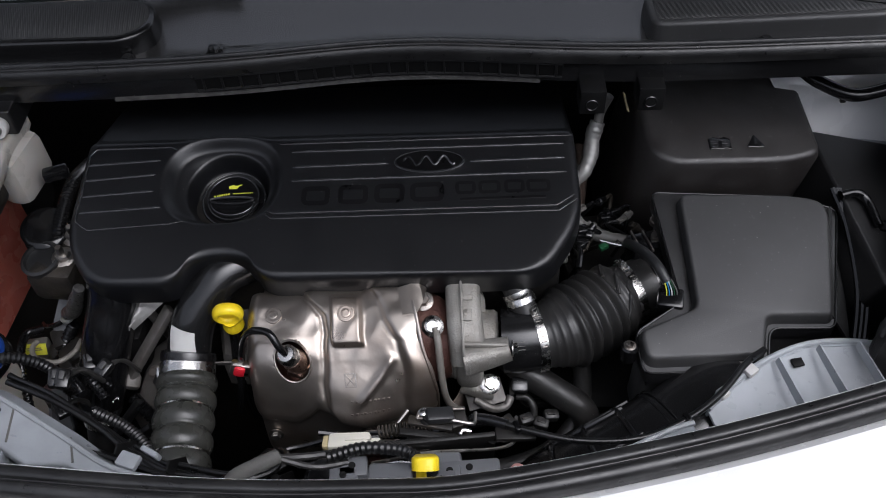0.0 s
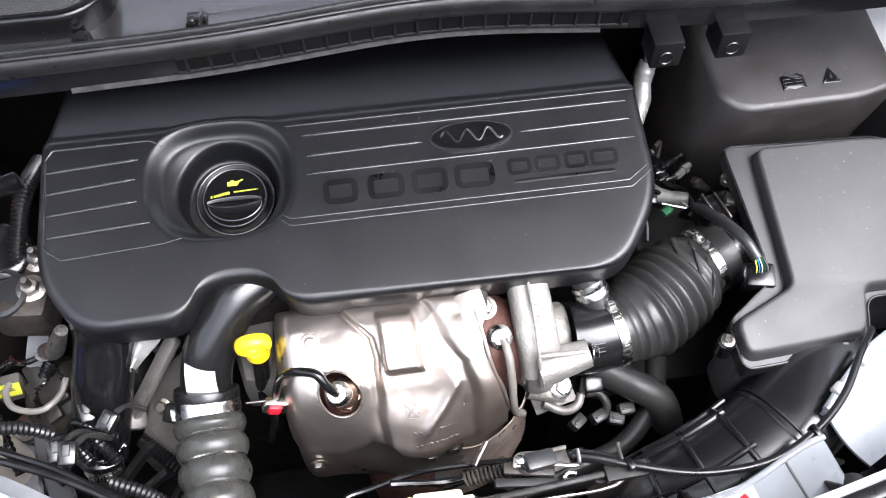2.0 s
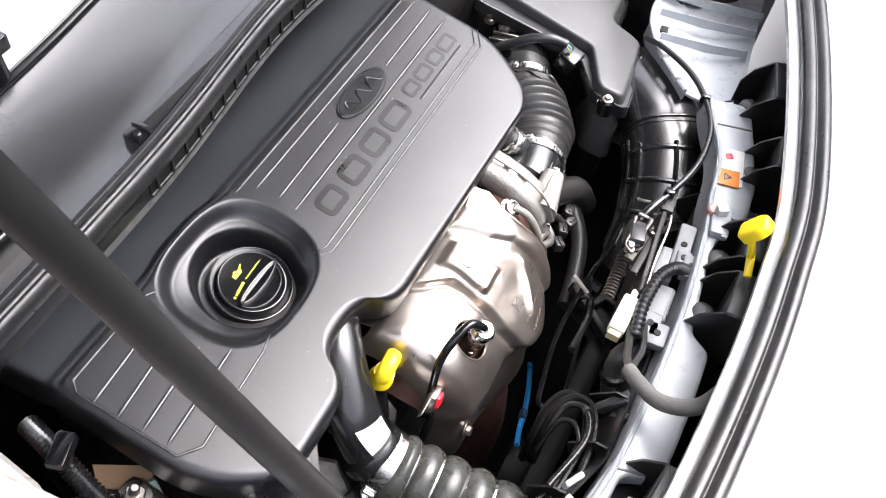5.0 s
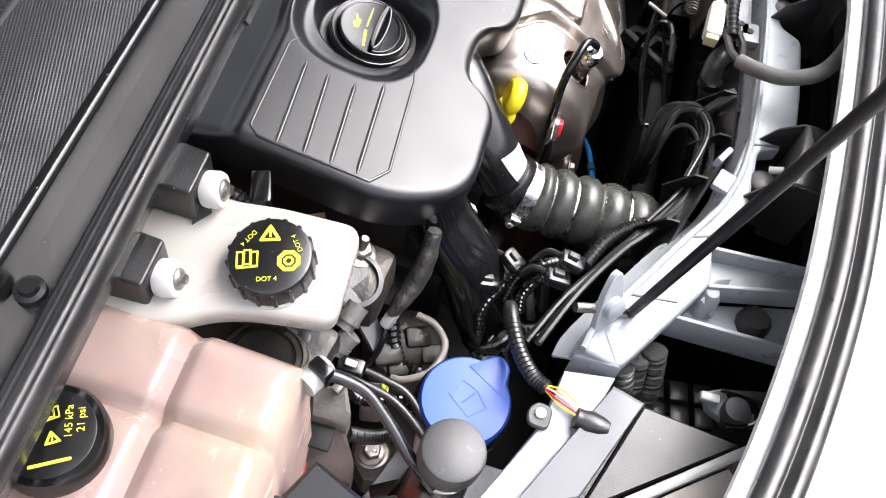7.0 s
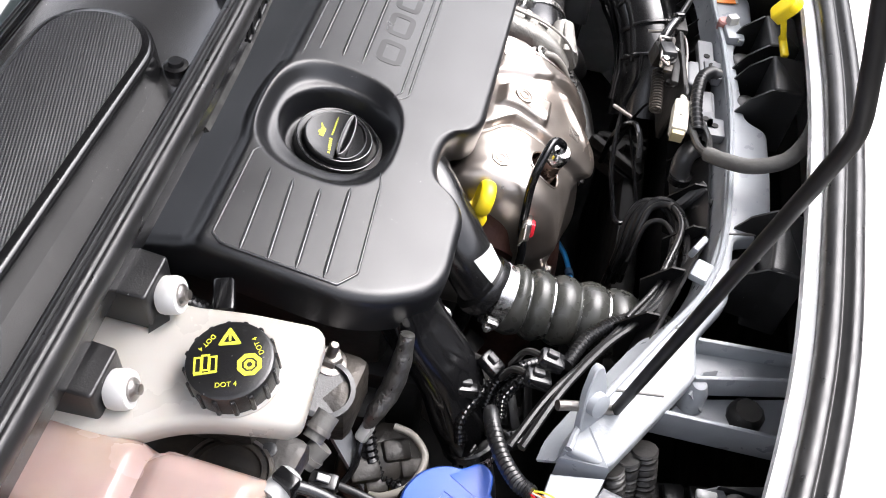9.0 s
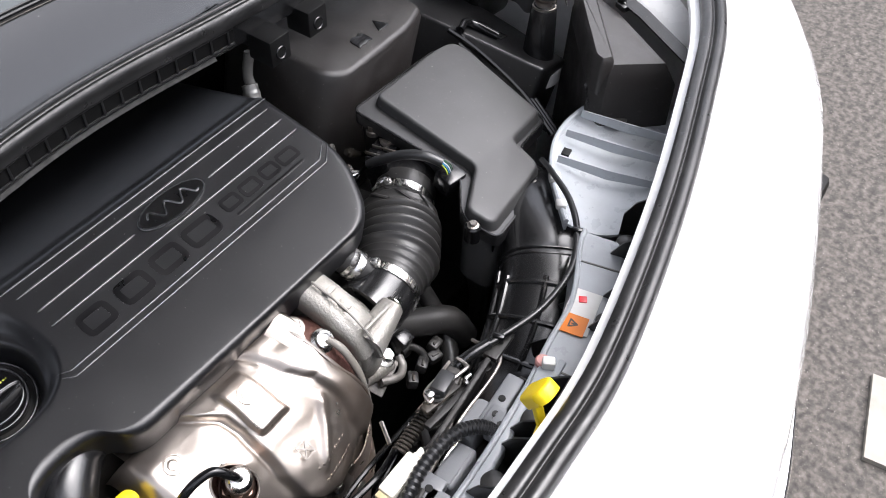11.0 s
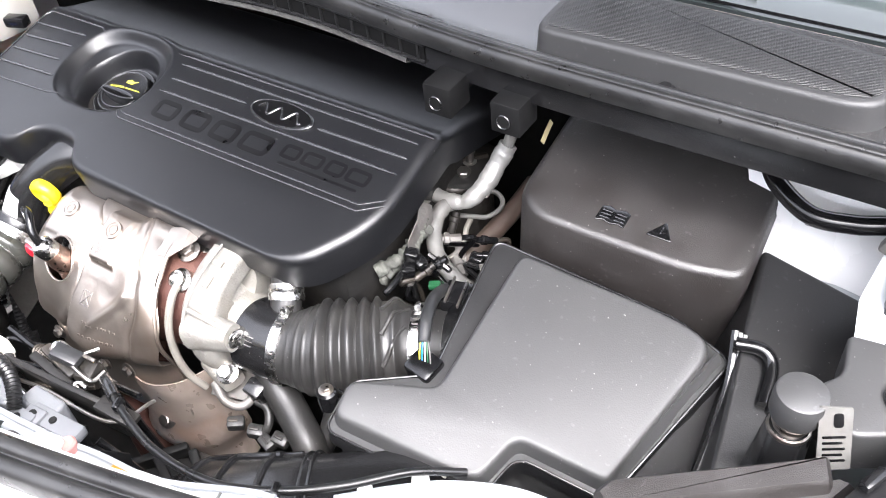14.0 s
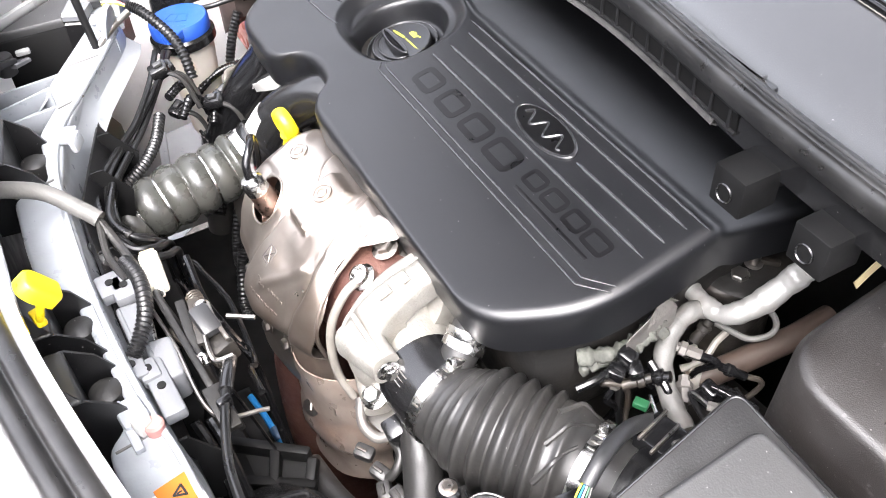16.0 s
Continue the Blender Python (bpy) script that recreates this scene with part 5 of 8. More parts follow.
tk = lambda x, y, h: BP(x + 0.026, y + 0.020, h)
part("triangle_sign", solid(rounded([(-0.012, -0.009), (0.012, -0.009), (0.0, 0.011)], 0.002, 3), [(0, -0.001), (0, 0.0012), (0.0006, 0.0016)], tk), GLOSS, battery)
part("sign_bar", bar2d((0, -0.004), (0, 0.004), 0.0018, lambda x, y, h: tk(x, y, h + 0.0016), 0.0005), RIBBING, battery)

fuse = thing("fuse_box", (0.56, 0.78, 0.50), "matt black fuse box lid beside the air filter", "fuse box")
FP = slab_on((0.498, 0.868, 0.800), (1, 0.04, -0.28), (0.13, -1, -0.16))
part("lid", solid(rounded([(0.0, 0.0), (0.118, 0.0), (0.112, 0.10), (0.075, 0.24), (0.012, 0.235)][::-1], 0.006, 4), soft_top(0.0, 0.004, -0.16), lambda x, y, h: FP(x, y, -h)), PLASTIC, fuse)
part("emblem", frame_shape(0.022, 0.018, 0.003, 0.003, lambda x, y, h: FP(x + 0.05, y + 0.145, -h), 0.0008), GLOSS, fuse)
part("cable_guide", tube([FP(0.0, 0.11, -0.004), FP(0.022, 0.105, -0.008), FP(0.034, 0.115, -0.006), FP(0.036, 0.15, -0.004)], 0.006, 10), GLOSS, fuse)

# ---- intercooler hose and dipstick ----
cooler = thing("intercooler_hose", (-0.275, 0.52, 0.65), "ribbed olive-grey intercooler hose with a white label", "hose")
IC = [(-0.205, 0.672, 0.790), (-0.235, 0.650, 0.787), (-0.266, 0.615, 0.757), (-0.277, 0.588, 0.722), (-0.277, 0.560, 0.708), (-0.274, 0.525, 0.702), (-0.271, 0.485, 0.698), (-0.268, 0.445, 0.690), (-0.268, 0.412, 0.672), (-0.268, 0.385, 0.64)]
ic = catmull(IC, 90)
part("pipe", tube([ic[k] for k in range(0, 40)], 0.0255, 28, smooth=False), SATIN, cooler)


def bellows(u):
    return 0.93 + 0.19 * abs(math.sin(u * math.pi * 8.0)) ** 0.6


part("bellows", tube([ic[k] for k in range(38, 91)], 0.0315, 32, 140, bellows), HOSE, cooler)
for k in range(1, 8):
    i = 38 + round(52 * k / 8)
    part("wire_ring", lathe([(0.0288, -0.0010), (0.0312, -0.0010), (0.0312, 0.0010), (0.0288, 0.0010)], axis_frame(ic[i], ic[i + 1] - ic[i] if i < 90 else ic[i] - ic[i - 1]), 36), STEEL, cooler)
part("collar", lathe([(0.026, -0.008), (0.0315, -0.006), (0.0325, 0.0), (0.0315, 0.006), (0.026, 0.008)], axis_frame(ic[31], ic[32] - ic[31]), 32), SATIN, cooler)
jubilee_clip(cooler, ic[36], ic[37] - ic[36], 0.0312, 0.014, (-1, 0.1, -0.1))


def patch(name, line, k0, k1, r, a0, a1, mat, parent, label=""):
    """A label bent round a hose."""
    rows = []
    for k in range(k0, k1 + 1):
        t = (line[k + 1] - line[k - 1]).normalized()
        s = t.cross(Vector((0, 0, 1))).normalized()
        up = s.cross(t)
        rows.append([line[k] + (s * math.cos(radians(a)) + up * math.sin(radians(a))) * r for a in range(a0, a1 + 1, 6)])
    return part(name, sheet(rows, 0.0006), mat, parent, label)


patch("label", ic, 22, 29, 0.0262, 64, 140, LABELWHITE, cooler, "blank white label")
patch("stripe", ic, 33, 34, 0.0322, 70, 140, LABELWHITE, cooler, "white stripe")
patch("stripe", ic, 39, 40, 0.0325, 70, 140, LABELWHITE, cooler, "white stripe")

dip = thing("dipstick", (-0.222, 0.607, 0.70), "yellow plastic dipstick handle on a black tube", "dipstick")
part("tube", tube([(-0.221, 0.612, 0.746), (-0.223, 0.610, 0.72), (-0.228, 0.60, 0.66), (-0.23, 0.61, 0.55)], 0.0085, 14), SATIN, dip)
DM = axis_frame((-0.221, 0.611, 0.745), (0.02, -0.22, 0.97))
part("handle", lathe([(0.010, 0.0), (0.0125, 0.003), (0.0125, 0.008), (0.0095, 0.013), (0.009, 0.018), (0.0105, 0.021)], DM, 24), YELLOW, dip)
bm = bmesh.new()
tor = []
for k in range(28):
    a = 2 * math.pi * k / 28
    c = Vector((0.0135 * math.cos(a), 0, 0.034 + 0.0135 * math.sin(a)))
    e = Vector((math.cos(a), 0, math.sin(a)))
    tor.append([bm.verts.new(DM @ (c + e * 0.0045 * math.cos(b) + Vector((0, 0.0075 * math.sin(b), 0)))) for b in [2 * math.pi * s / 12 for s in range(12)]])
for k in range(28):
    for s in range(12):
        bm.faces.new((tor[k - 1][s - 1], tor[k - 1][s], tor[k][s], tor[k][s - 1]))
part("finger_ring", bm, YELLOW, dip)
part("ring_web", lathe([(0.0115, -0.0018), (0.0115, 0.0018)], DM @ Matrix.Translation((0, 0, 0.034)) @ Matrix.Rotation(radians(90), 4, "X"), 24), YELLOW, dip)

# ---- brake fluid reservoir ----
brake = thing("brake_fluid_reservoir", (-0.52, 0.73, 0.70), "off-white brake fluid reservoir with a black screw cap", "reservoir")
RES = rounded([(-0.556, 0.675), (-0.479, 0.679), (-0.481, 0.735), (-0.486, 0.772), (-0.478, 0.83), (-0.60, 0.83), (-0.590, 0.781), (-0.566, 0.744)], [0.012, 0.014, 0.01, 0.01, 0.01, 0.01, 0.02, 0.03], 6)
RPF = lambda x, y, h: Vector((x, y, 0.897 + 0.03 * (x + 0.52) + h))
part("tank", solid(RES, [(0.012, -0.030), (0.006, -0.026), (0.0, -0.016)] + [(0.006 * (1 - math.cos(a)), -0.006 + 0.006 * math.sin(a)) for a in (0, 0.5, 1.0, 1.57)], RPF), RESERVOIR, brake)
part("body_below", block((0.05, 0.08, 0.05), pose(-0.525, 0.750, 0.852), 0.012), GRIMY, brake)
part("neck_block", block((0.040, 0.075, 0.070), pose(-0.492, 0.785, 0.848, 0, 0, -8), 0.014), RESERVOIR, brake)
for k in range(2):
    part("grommet", lathe([(0.022, 0), (0.030, 0.002), (0.031, 0.006), (0.028, 0.009), (0.020, 0.010)], pose(-0.468, 0.735, 0.786 - 0.013 * k, 12, 8, 0), 36), GLOSS, brake, "black rubber grommet")
BM = Matrix.Translation((-0.5300, 0.7255, 0.8965)) @ pose(0, 0, 0, -4, -5, 0)
part("neck_ring", lathe([(0.0300, -0.002), (0.0300, 0.0015), (0.0285, 0.0025)], BM, 48), RESERVOIR, brake)
capb = part("screw_cap", lathe([(0.0282, 0.001), (0.0282, 0.0175), (0.0272, 0.0205), (0.0255, 0.0215), (0.0, 0.0218)], BM, 64), PLASTIC, brake, "black screw cap with yellow print")
for k in range(16):
    a = 2 * math.pi * k / 16
    part("grip_rib", block((0.0024, 0.0034, 0.0175), BM @ Matrix.Rotation(a, 4, "Z") @ Matrix.Translation((0.0284, 0, 0.0100)), 0.0008, steps=1), PLASTIC, capb)
# print on the cap, laid out about its middle; up on the cap faces the engine's far side
PR = BM @ Matrix.Translation((0, 0, 0.0219)) @ Matrix.Rotation(radians(-72), 4, "Z") @ Matrix.Diagonal((0.74, 0.74, 1, 1))
prp = lambda cx, cy: (lambda x, y, h: PR @ Vector((cx + x, cy + y, h)))


def ring_poly(outer, inner, place, hgt, bm=None):
    bm = bm or bmesh.new()
    n = len(outer)
    lo = [[bm.verts.new(place(x, y, 0)) for x, y in q] for q in (outer, inner)]
    hi = [[bm.verts.new(place(x, y, hgt)) for x, y in q] for q in (outer, inner)]
    for i in range(n):
        bm.faces.new((lo[0][i - 1], lo[0][i], hi[0][i], hi[0][i - 1]))
        bm.faces.new((hi[0][i - 1], hi[0][i], hi[1][i], hi[1][i - 1]))
        bm.faces.new((hi[1][i - 1], hi[1][i], lo[1][i], lo[1][i - 1]))
    return bm


def warning_triangle(place, s, bm=None):
    t = rounded([(-s, -0.75 * s), (s, -0.75 * s), (0, 0.95 * s)], s * 0.25, 3)
    bm = ring_poly(t, inset(t, s * 0.28), place, 0.0003, bm)
    return bar2d((0, -0.35 * s), (0, 0.28 * s), s * 0.2, place, 0.0003, bm)


def open_book(place, s, bm=None):
    for k in (-1, 0, 1):
        c, dy = 0.62 * s * k, (0.12 if k == 0 else -0.06) * s
        q = [(c - 0.36 * s, -0.8 * s + dy), (c + 0.36 * s, -0.8 * s + dy), (c + 0.36 * s, 0.75 * s + dy), (c - 0.36 * s, 0.75 * s + dy)]
        bm = ring_poly(q, inset(q, s * 0.17), place, 0.0003, bm)
    bar2d((-0.95 * s, -0.95 * s), (0.95 * s, -0.82 * s), s * 0.16, place, 0.0003, bm)
    return bm


part("print", warning_triangle(prp(0.0, 0.021), 0.0105), MARK, capb, "yellow warning triangle")
part("print", open_book(prp(-0.0195, -0.003), 0.010), MARK, capb, "yellow open book sign")
octo = [(0.011 * math.cos(radians(22.5 + 45 * k)), 0.011 * math.sin(radians(22.5 + 45 * k))) for k in range(8)]
bm = ring_poly(octo, [(x * 0.62, y * 0.62) for x, y in octo], prp(0.017, -0.007), 0.0003)
o2 = [(x * 0.45, y * 0.45) for x, y in octo]
ring_poly(o2, [(x * 0.5, y * 0.5) for x, y in o2], prp(0.017, -0.007), 0.0003, bm)
part("print", bm, MARK, capb, "yellow brake disc sign")
for x, y, r in ((-0.002, -0.024, 0), (-0.019, 0.017, -132), (0.024, 0.010, 113)):
    part("print", lettering("DOT 4", 0.0062, PR @ pose(x, y, 0.0003, 0, 0, r), 0.0001), MARK, capb, "small yellow letters")

# ---- coolant expansion tank ----
coolant = thing("coolant_tank", (-0.66, 0.75, 0.70), "milky pink coolant expansion tank with a black pressure cap", "coolant tank")


def tank_top(x, y):
    """Pillowed top: four swelling cells between shallow seams."""
    h = -0.012 * math.exp(-((x + 0.648) / 0.006) ** 2) - 0.012 * math.exp(-((y - 0.757) / 0.006) ** 2)
    return h


bm = bmesh.new()
GX, GY = 48, 48
tg = []
for j in range(GY + 1):
    row = []
    for i in range(GX + 1):
        x, y = -0.772 + 0.184 * i / GX, 0.682 + 0.18 * j / GY
        x += 0.012 * (j / GY) * (i / GX)
        ex = min(i / GX, 1 - i / GX) * 0.18
        ey = min(j / GY, 1 - j / GY) * 0.21
        e = min(ex, ey)
        rnd = -0.016 * (1 - min(1, e / 0.018)) ** 2
        row.append(bm.verts.new((x, y, 0.900 + rnd + tank_top(x, y) * 0.8 - 0.10 * max(0, -0.60 - x) * 0.0)))
    tg.append(row)
for j in range(GY):
    for i in range(GX):
        bm.faces.new((tg[j][i], tg[j][i + 1], tg[j + 1][i + 1], tg[j + 1][i]))
edge = [tg[0][i] for i in range(GX + 1)] + [tg[j][GX] for j in range(1, GY + 1)] + [tg[GY][i] for i in range(GX - 1, -1, -1)] + [tg[j][0] for j in range(GY - 1, 0, -1)]
low = [bm.verts.new((v.co.x, v.co.y, 0.605)) for v in edge]
for i in range(len(edge)):
    bm.faces.new((edge[i - 1], low[i - 1], low[i], edge[i]))
bm.faces.new(low)
part("tank", bm, TANK, coolant, sharp=50)
part("coolant_level", solid(rounded([(-0.7735, 0.6805), (-0.5865, 0.6805), (-0.5745, 0.8635), (-0.7735, 0.8635)], 0.004, 3), [(0, 0.607), (0, 0.735), (0.0008, 0.737)]), COOLANT, coolant, "pink coolant showing through the lower wall")
CM = Matrix.Translation((-0.6810, 0.8040, 0.878)) @ Matrix.Diagonal((0.84, 0.84, 1, 1))
part("neck", lathe([(0.045, -0.01), (0.043, 0.006), (0.036, 0.010), (0.034, 0.016)], CM, 40), TANK, coolant)
capc = part("pressure_cap", lathe([(0.0375, 0.006), (0.0385, 0.010), (0.0385, 0.034), (0.036, 0.038), (0.030, 0.039), (0.0, 0.039)], CM, 48), GLOSS, coolant, "black faceted pressure cap with yellow print")
part("cap_disc", lathe([(0.0315, 0.038), (0.0315, 0.0398), (0.031, 0.040), (0, 0.040)], CM, 40), LETTER, capc)
PC = CM @ Matrix.Translation((0, 0, 0.0402)) @ Matrix.Rotation(radians(-55), 4, "Z")
pcp = lambda cx, cy: (lambda x, y, h: PC @ Vector((cx + x, cy + y, h)))
part("print", open_book(pcp(0.004, 0.014), 0.0055), MARK, capc, "yellow open book sign")
part("print", warning_triangle(pcp(0.002, -0.004), 0.006), MARK, capc, "yellow warning triangle")
part("print", lettering("145 kPa", 0.0075, PC @ pose(0.0145, 0.004, 0.0002, 0, 0, 78), 0.0001), MARK, capc, "yellow letters")
part("print", lettering("21 psi", 0.0075, PC @ pose(0.0225, 0.003, 0.0002, 0, 0, 78), 0.0001), MARK, capc, "yellow letters")
bm = frame_shape(0.014, 0.011, 0.0018, 0.001, pcp(-0.011, 0.012), 0.0003)
for k in range(3):
    bar2d((-0.004 + 0.004 * k, -0.004), (-0.004 + 0.004 * k, 0.003), 0.0018, pcp(-0.011, 0.012), 0.0003, bm)
part("print", bm, MARK, capc, "yellow radiator sign")
part("print", bar2d((-0.019, 0.021), (-0.011, 0.024), 0.003, pcp(0, 0), 0.0003), RED, capc, "small red printed hand sign")
part("print", bar2d((-0.016, -0.020), (0.012, -0.022), 0.0024, pcp(0, 0), 0.0003), MARK, capc, "yellow printed bar")
part("spout", lathe([(0.009, -0.004), (0.009, 0.016), (0.007, 0.018), (0, 0.018)], axis_frame((-0.594, 0.680, 0.880), (0.9, -0.42, -0.05)), 20), LENS, coolant, "clear plastic spout")
# ---- washer filler and bonnet buffers ----
washer = thing("washer_filler", (-0.54, 0.57, 0.60), "blue washer fluid cap on a translucent neck", "washer filler")
WM = axis_frame((-0.5245, 0.5750, 0.738), (-0.06, -0.04, 1.0))
part("neck", lathe([(0.026, -0.14), (0.030, -0.06), (0.034, -0.03), (0.036, -0.006)], WM, 30), WASHER, washer)
part("collar", lathe([(0.036, -0.012), (0.041, -0.010), (0.041, 0.0), (0.037, 0.004)], WM, 40), SATIN, washer)
capw = part("cap", lathe([(0.0365, 0.0), (0.0375, 0.004), (0.0375, 0.018), (0.0355, 0.021), (0.0, 0.0215)], WM, 48), BLUE, washer)
part("thumb_tab", solid(rounded([(0.02, -0.022), (0.048, -0.008), (0.050, 0.006), (0.02, 0.022)], 0.006, 3), soft_top(0.0212, 0.003, 0.010), lambda x, y, h: WM @ (Matrix.Rotation(radians(28), 3, "Z") @ Vector((x, y, h)))), BLUE, capw)
sp = lambda x, y, h: WM @ (Matrix.Rotation(radians(-70), 3, "Z") @ Vector((x, y, h + 0.0213)))
bm = ring_poly([(-0.012, -0.008), (0.012, -0.008), (0.016, 0.010), (0.0, 0.014), (-0.016, 0.010)], [(-0.010, -0.006), (0.010, -0.006), (0.0135, 0.0085), (0.0, 0.012), (-0.0135, 0.0085)], sp, 0.0007)
bar2d((0, -0.004), (0, 0.009), 0.0014, sp, 0.0007, bm)
part("emboss", bm, BLUE, capw)


def bonnet_buffer(at, lean, label, k=0.9):
    b = thing("bonnet_buffer", Vector(at) - Vector((0, 0, 0.12)), label, "bonnet buffer", "bonnet buffers")
    m = axis_frame(at, lean) @ Matrix.Diagonal((k, k, 1, 1))
    part("cap", lathe([(0.0225, -0.026), (0.0245, -0.022), (0.0250, -0.006), (0.0235, -0.001), (0.0215, 0.0), (0.0, 0.0)], m, 40), GREYPLASTIC, b)
    part("spring_collar", lathe([(0.017, -0.046), (0.021, -0.044), (0.0205, -0.041), (0.016, -0.040), (0.016, -0.036), (0.0185, -0.035), (0.0185, -0.032), (0.0155, -0.031), (0.0155, -0.026)], m, 30), DULLSTEEL, b)
    part("stem", lathe([(0.032, -0.16), (0.026, -0.09), (0.022, -0.045), (0.018, -0.04)], m, 30), SATIN, b)
    return b


bonnet_buffer((-0.608, 0.577, 0.874), (0, -0.05, 1), "dull black rubber bonnet buffer on a black post")
bonnet_buffer((0.582, 0.672, 0.868), (0.05, 0.02, 1), "dull black rubber bonnet buffer on a black post", 0.78)

# ---- bonnet stay ----
stay = thing("bonnet_stay", (-0.435, 0.468, 0.79), "thin black bonnet stay rod standing in its clip", "bonnet stay")
ROD = [(-0.441, 0.492, 0.812), (-0.436, 0.478, 0.806), (-0.432, 0.465, 0.800)]
KNEE = Vector((-0.493, 0.442, 1.155))
ROD += [tuple(Vector(ROD[-1]).lerp(KNEE, k / 12)) for k in range(1, 12)]
TOP = KNEE.lerp(Vector((-0.600, 0.670, 1.815)), 0.70)
ROD += [tuple(KNEE + Vector((0.0003, 0.0012, 0)))] + [tuple(KNEE.lerp(TOP, k / 14)) for k in range(1, 15)]
part("rod", tube(ROD[2:], 0.0044, 14, 160), RODBLACK, stay)
part("foot", tube([(-0.452, 0.512, 0.822), (-0.447, 0.500, 0.818), (-0.441, 0.485, 0.812), ROD[2]], 0.0042, 12, 20), DULLSTEEL, stay, "bare steel bent end")

# ---- white inner panels beside the headlamps ----
wr = thing("inner_front_panel", (0.45, 0.48, 0.70), "white painted ribbed inner panel", "body panel", "inner front panels", "structure")
TOPE = [(0.300, 0.470), (0.335, 0.502), (0.372, 0.530), (0.425, 0.553), (0.485, 0.556), (0.56, 0.54)]
rows = []
for v in range(7):
    f = v / 6
    rows.append([(x + 0.03 * f, y - (y - 0.405 - 0.1 * (x - 0.3)) * f, 0.772 - 0.05 * (x - 0.3) - 0.012 * math.sin(f * 3.1)) for x, y in TOPE])
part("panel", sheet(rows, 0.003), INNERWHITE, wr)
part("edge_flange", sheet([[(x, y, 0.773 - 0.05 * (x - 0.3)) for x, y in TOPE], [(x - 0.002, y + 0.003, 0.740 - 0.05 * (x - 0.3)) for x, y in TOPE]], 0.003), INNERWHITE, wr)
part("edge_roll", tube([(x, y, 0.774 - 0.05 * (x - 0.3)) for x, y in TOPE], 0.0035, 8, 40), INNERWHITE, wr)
for x0, y0 in ((0.385, 0.530), (0.432, 0.545), (0.475, 0.548)):
    part("rib", sheet([[(x0, y0, 0.769), (x0 + 0.014, y0 - 0.06, 0.763), (x0 + 0.03, 0.42, 0.766)], [(x0 + 0.002, y0, 0.778), (x0 + 0.016, y0 - 0.06, 0.776), (x0 + 0.032, 0.42, 0.775)]], 0.002), INNERWHITE, wr)
part("square_hole", block((0.012, 0.010, 0.003), pose(0.408, 0.530, 0.7665, 0, 0, 10), 0.0005), BLACKPIT, wr)
part("edge_clip", block((0.014, 0.014, 0.008), pose(0.352, 0.515, 0.776, 0, 0, 35), 0.002), LABELWHITE, wr)
part("edge_clip", block((0.012, 0.012, 0.008), pose(0.318, 0.487, 0.776, 0, 0, 35), 0.002), LABELWHITE, wr)
part("dark_plug", lathe([(0.016, 0), (0.016, 0.004), (0.012, 0.006), (0, 0.006)], pose(0.505, 0.515, 0.760), 20), RUBBER, wr)
# ---- headlamps ----
lampr = thing("headlamp", (0.58, 0.56, 0.65), "black plastic headlamp housing seen from behind", "headlamp", "headlamps")
LR = lambda x, y, h: Vector((x, y, h))
part("back", solid([(0.493, 0.552), (0.488, 0.528), (0.545, 0.462), (0.618, 0.575), (0.645, 0.645), (0.618, 0.648), (0.595, 0.622)], [(-0.004, 0.62), (0, 0.815), (0.012, 0.840)], LR), ROUGHBLACK, lampr)
part("ridge", solid(rounded([(0.492, 0.553), (0.486, 0.538), (0.500, 0.528), (0.622, 0.622), (0.612, 0.645)], 0.004, 3), [(0, 0.80), (0, 0.846), (0.004, 0.852)], LR), ROUGHBLACK, lampr)
part("edge_rail", sheet([[(0.548, 0.455, 0.846), (0.600, 0.545, 0.849), (0.640, 0.640, 0.853), (0.690, 0.735, 0.862), (0.725, 0.815, 0.872)], [(0.562, 0.449, 0.850), (0.614, 0.540, 0.853), (0.656, 0.636, 0.857), (0.705, 0.732, 0.866), (0.738, 0.812, 0.876)], [(0.566, 0.447, 0.83), (0.618, 0.538, 0.835), (0.660, 0.634, 0.84), (0.709, 0.730, 0.85), (0.742, 0.810, 0.86)]], 0.003), PLASTIC, lampr, "black edge strip along the wing")
for t_ in (0.15, 0.35, 0.55, 0.75, 0.9):
    p = Vector((0.602, 0.548, 0.852)).lerp(Vector((0.715, 0.79, 0.872)), t_)
    part("edge_tooth", block((0.008, 0.022, 0.008), Matrix.Translation(p) @ pose(0, 0, 0, 0, 0, -24), 0.002), GLOSS, lampr)
part("top_plate", solid(rounded([(0.583, 0.700), (0.600, 0.725), (0.592, 0.765), (0.630, 0.770), (0.672, 0.732), (0.650, 0.690), (0.620, 0.672)], 0.008, 3), soft_top(0.842, 0.004, 0.80), lambda x, y, h: Vector((x, y, h))), GREYPLASTIC, lampr, "flat black bracket plate")
part("yellow_knob", lathe([(0.0105, 0.0), (0.0105, 0.006), (0.009, 0.008), (0, 0.008)], pose(0.646, 0.720, 0.842) @ Matrix.Diagonal((0.68, 0.68, 1, 1)), 24), KNOBYELLOW, lampr, "yellow adjuster knob")
part("knob_well", lathe([(0.0125, 0.838), (0.016, 0.8375), (0.016, 0.846), (0.0125, 0.846)], pose(0.646, 0.720, 0), 28), PLASTIC, lampr)
TAGP = slab_on((0.610, 0.664, 0.842), (0.8, 0.5, 0), (-0.25, 0.25, 0.93))
part("tag", solid(rounded([(-0.012, -0.026), (0.012, -0.026), (0.013, 0.026), (-0.010, 0.028)], 0.002, 3), [(0, 0), (0, 0.0015)], TAGP), GREYHOSE, lampr, "pale grey tag with dark bars")
